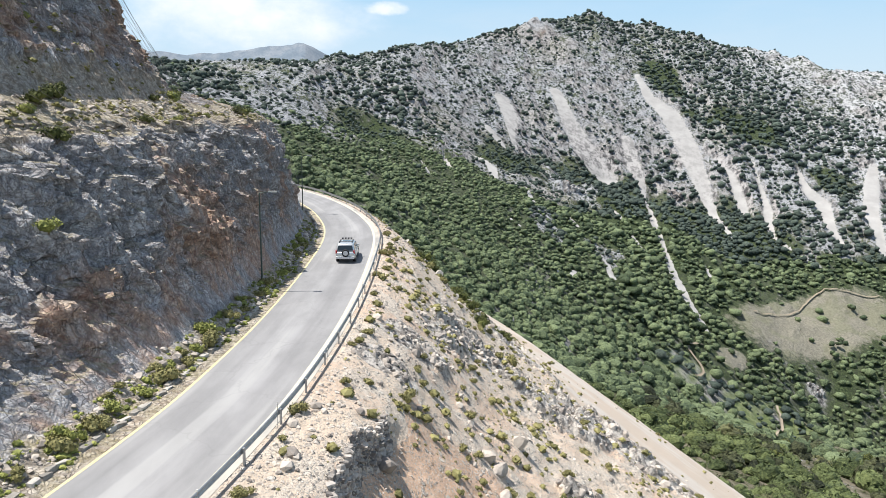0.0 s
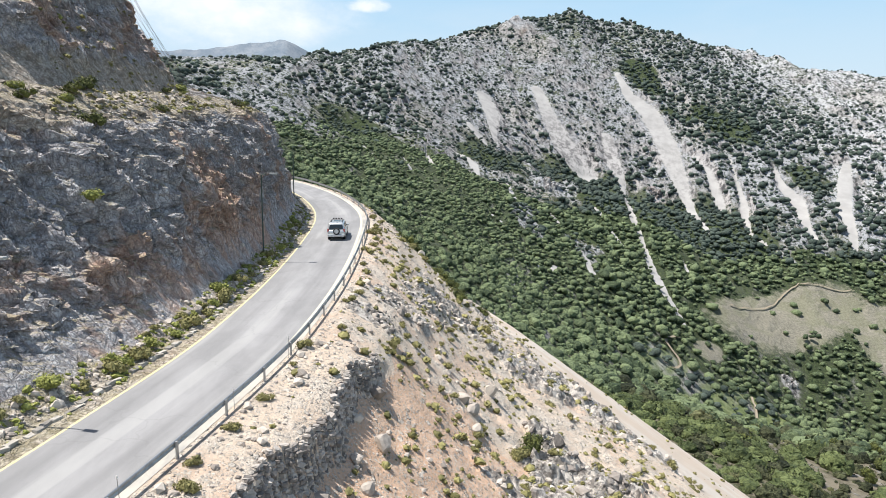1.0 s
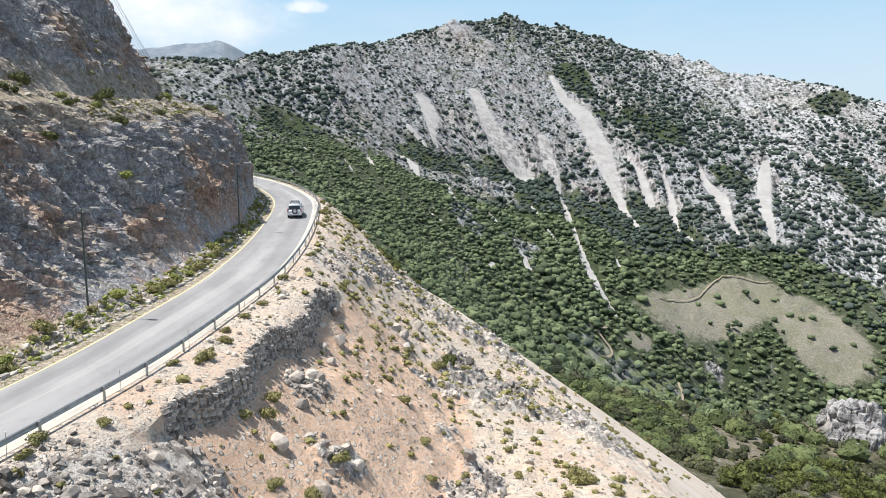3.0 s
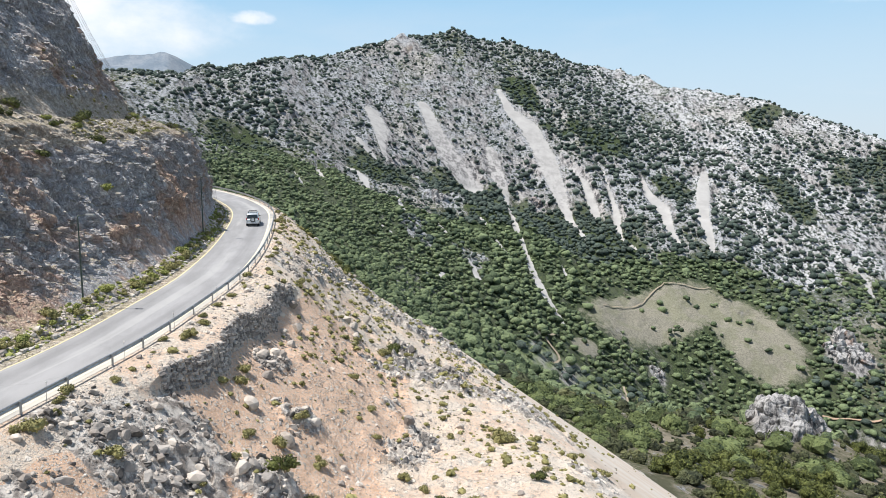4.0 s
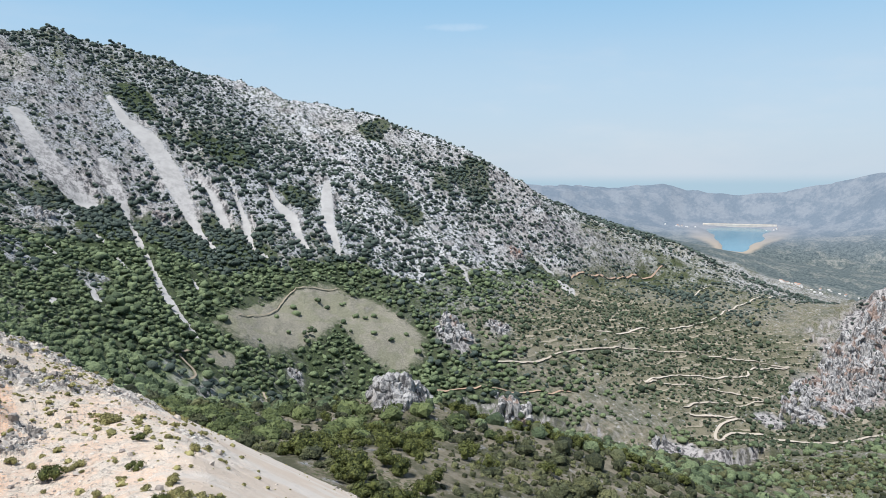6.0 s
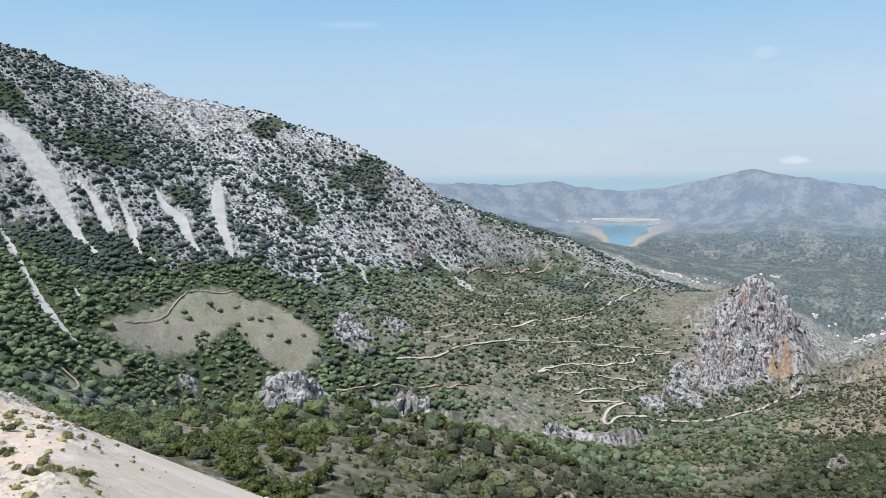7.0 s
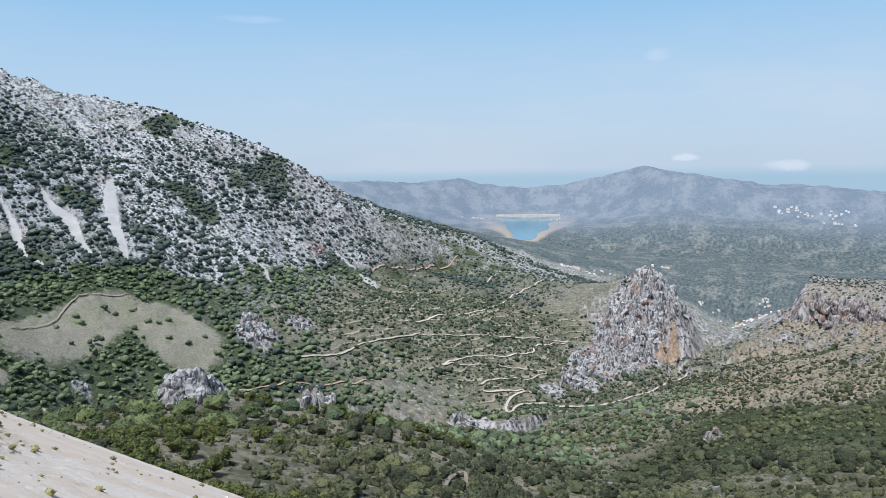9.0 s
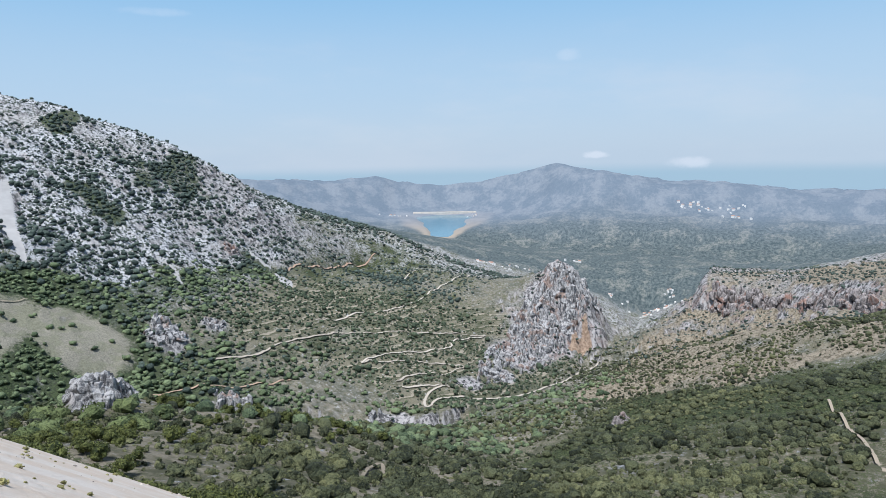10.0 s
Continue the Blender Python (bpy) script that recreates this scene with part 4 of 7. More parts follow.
def ground_masks(x, y, z):
    r = np.hypot(x, y)
    scree, field, rock, forest, terrace, south = zones(x, y, z)
    veg = 0.20 + 0.22 * fbm(x, y, 220, 4, 41) + 0.31 * forest + 0.10 * terrace + 0.12 * south * smooth(r, 350, 600) - 0.12 * (r < 500) + 0.34 * south * smooth(x, 250, 330) * smooth(150 - y, 0, 60) * (1 - smooth(r, 800, 900)) - 0.35 * rock + 0.10 * smooth(y, 700, 900)
    middle = smooth(x + 0.15 * y, 830, 900) * (1 - smooth(r, 1600, 1700)) * smooth(255 - y, 0, 40)
    straw = middle * (0.62 + 0.4 * fbm(x, y, 70, 4, 45))
    # share of painted distance haze: 1 on the plain, 2 on the last hills
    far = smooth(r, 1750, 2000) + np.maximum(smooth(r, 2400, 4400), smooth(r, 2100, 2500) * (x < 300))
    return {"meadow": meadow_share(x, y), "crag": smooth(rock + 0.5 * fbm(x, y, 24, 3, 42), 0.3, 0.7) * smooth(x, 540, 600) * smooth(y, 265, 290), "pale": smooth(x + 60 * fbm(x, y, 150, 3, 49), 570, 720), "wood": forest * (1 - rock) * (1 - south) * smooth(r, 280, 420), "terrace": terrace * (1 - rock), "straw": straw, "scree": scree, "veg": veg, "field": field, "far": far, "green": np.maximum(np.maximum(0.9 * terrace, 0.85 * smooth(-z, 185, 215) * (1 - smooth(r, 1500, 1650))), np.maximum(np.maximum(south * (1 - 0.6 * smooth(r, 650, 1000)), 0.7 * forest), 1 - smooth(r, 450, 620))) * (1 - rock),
            "polar_u": 3000 * np.arctan2(x, y), "polar_v": 3000 * 0.42 * np.log(np.maximum(r, 1)), "shore": 1 - smooth(lake_edge(x, y), 1.9, 2.5), "rust": np.maximum(smooth(fbm(x, y, 70, 3, 43), 0.15, 0.45), 0.8 * smooth(x, 1050, 1150)) * rock, "scar": np.clip(1.5 - np.hypot((x - 1293) / 40, (y - 334) / 14) + 0.7 * fbm(x, y, 18, 4, 44), 0, 1)}


build_ground()


# ---- the spoil slope below the road ----
WALL_FROM, WALL_TO = 9.0, 36.0


def wall_line(y):
    """How far out the dry-stone wall stands."""
    return 3.8 + 0.035 * (y - 12) + 0.38 * np.sin(y * 0.55) + 0.15 * np.sin(y * 1.7)


def wall_step(y, d):
    on = smooth(y, WALL_FROM - 4, WALL_FROM + 2) * (1 - smooth(y, WALL_TO - 3, WALL_TO + 3))
    w0 = wall_line(y)
    return on * (0.75 * smooth(d, 1.6, 4.0) * (1 - smooth(d, w0, w0 + 0.3)) - 0.95 * smooth(d, w0, w0 + 0.3) * (1 - smooth(d, 6, 11)))


OUTCROPS = [(-12.5, 1.4, 3.2), (-10, 2.2, 3.0), (-8.9, 6.0, 2.4), (-4.8, 19.3, 1.6), (-2.8, 14.3, 1.8), (-4.6, 5.6, 2.0), (-4.0, 43.6, 2.0), (-2.6, 50, 2.2), (2.0, 63.5, 3.0), (5.8, 17.6, 2.2), (14.6, 43.6, 2.8), (9.9, 47.1, 2.4), (8.0, 21.3, 2.2), (-14.0, -6.0, 3.0), (-0.6, 57, 2.4)]      # rock that shows through the spoil


def spoil(x, y, d, base_y, base_z):
    """Height, rockiness and smooth-scree share of the slope at places d metres out from the road."""
    z = fall(x, y, d, base_y, base_z) + wall_step(base_y, d)
    crag = smooth(fbm(x, y, 13, 4, 71) + 0.2 * fbm(x, y, 3, 3, 72), 0.14, 0.36) * smooth(d, 4.5, 8)
    for cx, cy, rad in OUTCROPS:
        crag = np.maximum(crag, smooth(1.2 - np.hypot(x - cx, y - cy) / rad + 0.9 * fbm(x, y, 3.5, 4, 73), 0.1, 0.6))
    away = smooth(d, 5.0, 8.0)
    start = 25 - 11 * smooth(base_y, 62, 84) - 4 * (1 - smooth(base_y, -10, 15))
    chute = smooth(d + 9 * fbm(x, y, 30, 3, 77), start, start + 16) * (1 - smooth(d + 5 * fbm(x, y, 12, 3, 78), 90, 98))
    crag = crag * (1 - chute)
    bump = (0.9 * fbm(x, y, 11, 4, 61) + 0.35 * fbm(x, y, 2.2, 3, 62)) * (1 - 0.9 * chute)
    z = z - 9 * smooth(d, 94, 108)
    z = z + away * (bump + crag * (0.55 + 0.9 * blocks(x, y, 2.6, 63) + 0.6 * blocks(x, y, 1.0, 67) + 0.3 * blocks(x, y, 0.55, 68))) + smooth(d, 1.2, 2.5) * 0.10 * fbm(x, y, 1.1, 3, 65)
    return z, crag, chute


def on_spoil(x, y):
    """The same for places on the map."""
    d, near = beside_road(x, y)
    return spoil(x, y, d, EDGE[near, 1], EDGE[near, 2]) + (d,)


def build_slope():
    d = np.concatenate([[0.25, 0.6, 1.0], np.arange(1.3, 26, 0.27), np.arange(26, 42, 0.5), np.arange(42, 98, 0.9), [99, 101, 104, 108]])
    way = np.stack([np.convolve(np.pad(RIGHT[:, c], 14, mode="edge"), np.ones(29) / 29, "valid") for c in (0, 1)], 1)       # evened out over the bend
    way /= np.linalg.norm(way, axis=1)[:, None]
    rows = np.arange(len(EDGE), dtype=float)
    mids = rows[:-1][(EDGE[:-1, 1] > -38) & (EDGE[:-1, 1] < 66)] + 0.5          # closer rows where the camera passes
    at = np.sort(np.concatenate([rows, mids]))
    line, way = [np.stack([np.interp(at, rows, q[:, c]) for c in range(q.shape[1])], 1) for q in (EDGE, way)]
    x, y = line[:, None, 0] + way[:, None, 0] * d, line[:, None, 1] + way[:, None, 1] * d
    dd = np.broadcast_to(d[None, :], x.shape)
    by = np.broadcast_to(line[:, None, 1], x.shape)
    z, crag, chute = spoil(x, y, dd, by, np.broadcast_to(line[:, None, 2], x.shape))
    red = smooth(dd, wall_line(by) + 0.1, wall_line(by) + 0.9) * (1 - smooth(dd + 6 * fbm(x, y, 14, 3, 79), 13, 20)) * smooth(by, -34, -22) * (1 - smooth(by, 36, 48))
    ob = link("spoil_slope", np.stack([x, y, z], -1).reshape(-1, 3), grid_faces(*x.shape), M_SLOPE, False, {"scree": chute, "crag": crag, "red": red})
    tagged(ob, "steep pinkish spoil slope with grey rock and pale scree below the road", "slope", kind="structure")


build_slope()

CUT_A = [(0, 0), (1.6, .12), (2.8, 0.9), (4.6, 3.6), (6.2, 6.6), (7.8, 10.8), (10.2, 14.8), (16.2, 17.8), (20.0, 25.5), (27.0, 38), (38, 58), (80, 88)]
CUT_B = [(0, 0), (1.2, .1), (2.0, 1.0), (3.0, 6.0), (4.0, 9.6), (5.4, 12.2), (7.8, 13.6), (10.4, 15.2), (14.4, 24), (20.6, 36.5), (32, 57), (75, 88)]
CUT_C = [(0, 0), (1.4, .1), (2.2, 1.0), (3.2, 5.6), (4.2, 9.4), (5.2, 12.0), (6.6, 13.4), (10, 14.4), (16, 15.5), (21, 17), (32, 20), (70, 30)]


def left_edge_at(y):
    return np.interp(y, LEFT_EDGE[:, 1], LEFT_EDGE[:, 0]), np.interp(y, LEFT_EDGE[:, 1], LEFT_EDGE[:, 2])


def cut_profile(y, u):
    """Offset uphill from the road's inner edge line and rise above it; u from 0 to 11 along the profile."""
    k = np.arange(12)
    shape = [np.stack([np.interp(u, k, [p[c] for p in cut]) for c in (0, 1)]) for cut in (CUT_A, CUT_B, CUT_C)]
    wb, wc = smooth(y, 31, 45), smooth(y, 60, 75)
    mixed = shape[0] * (1 - wb) + shape[1] * wb
    return mixed * (1 - wc) + shape[2] * wc


def cut_surface(yy, uu):
    """Places on the cutting's face."""
    d, h = cut_profile(yy, uu)
    d = d + 0.10 * h * (1 - smooth(yy, 44, 60)) * (1 - smooth(uu, 8.5, 10))
    x0, z0 = left_edge_at(yy)
    loose = smooth(uu, 1.2, 2.6)
    a, b = yy + 0.35 * h, h + 0.35 * d
    d = d + 1.0 * smooth(uu, 1.6, 2.8)
    bare = 1 - 0.92 * smooth(uu, 5.7, 6.1) * (1 - smooth(uu, 7.0, 7.5))
    for tall, share_, seed in ((2.6, 0.20, 94), (0.95, 0.18, 95), (0.42, 0.2, 96)):      # ledges: riser, then tread
        phase = h / tall + 1.6 * fbm(a, b, 7 * tall ** 0.5, 3, seed) + 0.25 * yy / tall * np.sign(fbm(a, b, 25, 1, seed + 3))
        f = phase - np.floor(phase)
        stair = smooth(f, 0.60, 1.0)
        slope = 0.42 * tall * share_ * smooth(uu, 2.0, 3.0) * bare
        d = d + slope * (stair - f) * (0.6 + 0.8 * (fbm(a, b, 5, 2, seed + 6) > -0.2))
    face = smooth(uu, 2.0, 3.0) * bare
    dx = loose * (0.8 * fbm(a, b, 9, 4, 81, 0.5)) + face * (0.8 * blocks(a, b * 0.8, 3.1, 82) + 0.6 * blocks(a, b, 1.3, 86) + 0.42 * blocks(a, b, 0.6, 88) + 0.22 * blocks(a, b, 0.3, 89))
    dz = loose * 0.5 * fbm(a + 50, b, 5, 4, 84) + face * (0.5 * blocks(a + 31, b, 1.9, 90) + 0.32 * blocks(a + 11, b, 0.7, 92) + 0.16 * blocks(a + 5, b, 0.33, 97))
    dx = dx + face * 0.55 * fbm(a, b, 2.1, 4, 83, 0.62, True)
    run = yy + 0.55 * h + 0.6 * fbm(a, b, 6, 2, 98)           # gullies that slant down along the road
    dx = dx + face * (1.2 * fbm(run, 0.14 * h, 3.4, 4, 99, 0.55, True) - 0.3)
    dz = dz + face * 0.35 * fbm(a + 7, b, 1.3, 3, 85, 0.6)
    return x0 - d - dx, z0 + h + dz


def build_cutting():
    y = np.concatenate([np.arange(-60, 10, 1.2), np.arange(10, 86, 0.19), np.arange(86, 140, 1.0)])
    u = np.concatenate([np.arange(0, 2, 0.1), np.arange(2, 8.6, 0.038), np.arange(8.6, 10, 0.03), np.arange(10, 11.01, 0.05)])
    yy, uu = np.meshgrid(y, u, indexing="ij")
    x, z = cut_surface(yy, uu)
    ob = link("road_cutting", np.stack([x, yy, z], -1).reshape(-1, 3), grid_faces(*x.shape)[:, ::-1], M_CLIFF, False, {"ledge": np.maximum(smooth(uu, 4.9, 5.9) * (1 - smooth(uu, 7.0, 7.6)), 1 - smooth(uu, 1.2, 2.4))})
    tagged(ob, "steep limestone road cutting with rusty earth and grassy ledges", "cliff", kind="structure")


build_cutting()


# ---- road ----
def ribbon(name, line, left, right, lift, mat, cols=2, masks=False):
    """A strip along the edge line between two offsets (metres to the right of it)."""
    off = np.linspace(left, right, cols)
    x, y = line[:, None, 0] + RIGHT[:, None, 0] * off, line[:, None, 1] + RIGHT[:, None, 1] * off
    z = line[:, None, 2] + lift + 0 * x
    across = np.broadcast_to((off - left) / (right - left), x.shape)
    return link(name, np.stack([x, y, z], -1).reshape(-1, 3), grid_faces(*x.shape), mat, False, {"across": across, "run": np.broadcast_to(RUN[:, None], x.shape)} if masks else None)


tagged(ribbon("road", EDGE, -ROAD_WIDTH - 0.9, 0.55, 0.0, M_ROAD, 14, True), "sun-bleached grey asphalt mountain road curving round a spur", "road", kind="structure")
tagged(ribbon("edge_line", EDGE, -0.16, 0.08, 0.006, M_PALE), "worn pale yellow line on the valley side of the road", "road marking", kind="structure")
tagged(ribbon("inner_line", EDGE, -ROAD_WIDTH - 0.09, -ROAD_WIDTH + 0.09, 0.006, M_YELLOW), "worn yellow line on the uphill side of the road", "road marking", kind="structure")


# ---- plants ----
rng = np.random.default_rng(7)
T = (1 + 5 ** 0.5) / 2
ICO_V = np.array([(-1, T, 0), (1, T, 0), (-1, -T, 0), (1, -T, 0), (0, -1, T), (0, 1, T), (0, -1, -T), (0, 1, -T), (T, 0, -1), (T, 0, 1), (-T, 0, -1), (-T, 0, 1)], float)
ICO_V /= np.linalg.norm(ICO_V, axis=1)[:, None]
ICO_F = np.array([(a, b, c) for a in range(12) for b in range(12) for c in range(12) if a < b and a < c and b != c
                  and abs(ICO_V[a] @ ICO_V[b] - 0.4472) < 0.01 and abs(ICO_V[b] @ ICO_V[c] - 0.4472) < 0.01 and abs(ICO_V[a] @ ICO_V[c] - 0.4472) < 0.01
                  and np.cross(ICO_V[b] - ICO_V[a], ICO_V[c] - ICO_V[a]) @ ICO_V[a] > 0], int)


def finer(v, f):
    """Each triangle of a ball in four."""
    v, known, out = list(v), {}, []

    def middle(a, b):
        key = (min(a, b), max(a, b))
        if key not in known:
            m = v[a] + v[b]
            known[key] = len(v)
            v.append(m / np.linalg.norm(m))
        return known[key]
    for a, b, c in f:
        ab, bc, ca = middle(a, b), middle(b, c), middle(c, a)
        out += [(a, ab, ca), (b, bc, ab), (c, ca, bc), (ab, bc, ca)]
    return np.array(v), np.array(out)


BALL_V, BALL_F = finer(ICO_V, ICO_F)


def clump(lobes, ball=False, ragged=0.28, flat=0.8):
    """A ragged crown of several lobes, about 1 m in radius, standing on z = 0."""
    vs, fs, n = [], [], 0
    base_v, base_f = (BALL_V, BALL_F) if ball else (ICO_V, ICO_F)
    for k in range(lobes):
        size = 1.0 if lobes == 1 else rng.uniform(0.5, 0.8)
        mid = np.zeros(3) if lobes == 1 else np.array([*rng.normal(0, 0.36, 2), rng.uniform(-0.15, 0.35)])
        v = base_v * size * (1 + rng.normal(0, ragged, (len(base_v), 1))) + mid
        v[:, 2] = np.maximum(v[:, 2] * flat + 0.55, -0.1)
        vs.append(v)
        fs.append(base_f + n)
        n += len(v)
    return np.vstack(vs), np.vstack(fs)


def leafy(lobes=2, sprays=56):
    """A finer crown for what grows nearer: ragged lobes under loose leaf sprays."""
    v, f = clump(1, True, 0.14)
    v2, f2 = clump(lobes, False, 0.14)
    v, f = np.vstack([v * 0.9, v2]), np.vstack([f, f2 + len(v)])
    way = rng.normal(0, 1, (sprays, 3))
    way /= np.linalg.norm(way, axis=1)[:, None]
    way[:, 2] = np.abs(way[:, 2])
    p = way * rng.uniform(0.75, 1.12, (sprays, 1)) * np.array([1, 1, 0.85]) + np.array([0, 0, 0.5])
    a, b = rng.normal(0, 0.12, (sprays, 3)), rng.normal(0, 0.12, (sprays, 3))
    tri = np.stack([p - a, p + a, p + b], 1).reshape(-1, 3)
    return np.vstack([v, tri]), np.vstack([f, len(v) + np.arange(sprays * 3).reshape(-1, 3)])


def round_crown(sprays=8):
    """A lobed full crown for the middle distance."""
    bumps = rng.normal(0, 1, (7, 3))
    bumps /= np.linalg.norm(bumps, axis=1)[:, None]
    swell = np.max(np.clip((BALL_V @ bumps.T - 0.45) / 0.55, 0, 1) ** 0.7, axis=1)
    v = BALL_V * (0.72 + 0.36 * swell[:, None] + rng.normal(0, 0.07, (len(BALL_V), 1))) * rng.uniform(0.85, 1.2, 3)
    v[:, 2] = np.maximum(v[:, 2] * 0.85 + 0.62, -0.1)
    way = BALL_V[rng.choice(np.nonzero(BALL_V[:, 2] > -0.2)[0], sprays)] + rng.normal(0, 0.15, (sprays, 3))
    p = way * np.array([1, 1, 0.85]) + np.array([0, 0, 0.62])
    a, b = rng.normal(0, 0.2, (sprays, 3)), rng.normal(0, 0.2, (sprays, 3))
    return np.vstack([v, np.stack([p - a, p + a, p + b], 1).reshape(-1, 3)]), np.vstack([BALL_F, len(v) + np.arange(sprays * 3).reshape(-1, 3)])


def grow(name, pos, size, mat, label, category, coarse, reach=590, close=None):
    """Scatters plants, finer ones nearer the road's bend."""
    r = np.hypot(pos[:, 0], pos[:, 1])
    for kinds, ok, where in ((NEAR_KINDS, r < 290, ""), (MIDDLE_KINDS, (r >= 290) & (r < reach), ", across the valley"), (coarse, (r >= 290) & (r >= reach), ", farther off")):
        if ok.any():
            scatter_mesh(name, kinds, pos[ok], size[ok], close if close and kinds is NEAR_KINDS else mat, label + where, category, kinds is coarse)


def scatter_mesh(name, kinds, pos, size, mat, label, category, soft=False):
    """One object of many small plants or stones, each a turned and scaled copy of one of the kinds."""
    which, turn = rng.integers(0, len(kinds), len(pos)), rng.uniform(0, 2 * np.pi, len(pos))
    vs, fs, n = [], [], 0
    for k, (v, f) in enumerate(kinds):
        at = np.nonzero(which == k)[0]
        if not len(at):
            continue
        c, s = np.cos(turn[at])[:, None], np.sin(turn[at])[:, None]
        sx = size[at] if size.ndim == 2 else np.repeat(size[at][:, None], 3, 1)
        p = np.stack([v[None, :, 0] * c - v[None, :, 1] * s, v[None, :, 0] * s + v[None, :, 1] * c, np.broadcast_to(v[None, :, 2], (len(at), len(v)))], -1)
        p = p * sx[:, None, :] + pos[at][:, None, :]
        vs.append(p.reshape(-1, 3))
        fs.append((f[None] + (n + np.arange(len(at)) * len(v))[:, None, None]).reshape(-1, 3))
        n += len(at) * len(v)
    return tagged(link(name, np.vstack(vs), np.vstack(fs), mat, soft), label, category, kind="stuff")


NEAR_KINDS = [leafy() for _ in range(8)]
MIDDLE_KINDS = [round_crown() for _ in range(8)]


def scattered(x0, x1, y0, y1, gap):
    """Points on a jittered grid."""
    gx, gy = np.meshgrid(np.arange(x0, x1, gap), np.arange(y0, y1, gap))
    return (gx + rng.uniform(-0.5, 0.5, gx.shape) * gap).ravel(), (gy + rng.uniform(-0.5, 0.5, gy.shape) * gap).ravel()


def in_sight(x, y):
    az = np.degrees(np.arctan2(x + 5, y + 60))
    return (az > -24) & (az < 97)


def off_spur(x, y):
    d, _ = beside_road(x, y)
    return (d > 98) | (np.hypot(x + 10, y - 30) > 245) | ((d < 0) & (y > 190))


TRACKS = []          # dirt roads, filled in where they are built; plants keep off them


def keep_off(x, y):
    ok = np.ones(len(x), bool)
    for line, wide in TRACKS:
        for k in range(0, len(x), 20000):
            d2 = (x[k:k + 20000, None] - line[None, ::2, 0]) ** 2 + (y[k:k + 20000, None] - line[None, ::2, 1]) ** 2
            ok[k:k + 20000] &= d2.min(1) > (wide + 2.6) ** 2
    return ok


# ---- dirt roads on the far slopes ----
M_TRACK = stone("pale_dirt_road", (0.33, 0.29, 0.235), (0.50, 0.45, 0.38), 0.3)
M_REDCUT = stone("red_earth_cutting", (0.26, 0.175, 0.125), (0.36, 0.26, 0.19), 0.15)


def dirt_road(points, wide, mat=None, label="pale winding dirt road on a terraced hillside"):
    c = spline([(*p, 0.0) for p in points], 4.0)[:, :2]
    t = np.gradient(c, axis=0)
    t /= np.linalg.norm(t, axis=1)[:, None] + 1e-9
    nrm = np.stack([t[:, 1], -t[:, 0]], 1)
    wob = wide * (1 + 0.25 * fbm(c[:, 0], c[:, 1], 25, 3, 15))
    off = np.linspace(-0.5, 0.5, 3)
    x = c[:, None, 0] + nrm[:, None, 0] * off * wob[:, None]
    y = c[:, None, 1] + nrm[:, None, 1] * off * wob[:, None]
    z = valley_height(x, y)
    z = np.maximum(z, z[:, 1:2]) + (0.55 if wide < 2.5 else -0.35)
    TRACKS.append((c, wide * 0.5))
    return tagged(link("dirt_road", np.stack([x, y, z], -1).reshape(-1, 3), grid_faces(*x.shape), mat or M_TRACK, True), label, "dirt road", kind="structure")


M_PATH = stone("worn_footpath", (0.20, 0.17, 0.125), (0.33, 0.28, 0.215), 0.3)
for points, wide, label in DIRT_ROADS:
    dirt_road(points, wide, *((M_REDCUT, label) if label else (M_PATH, "narrow pale path through the scrub") if wide < 2.5 else ()))


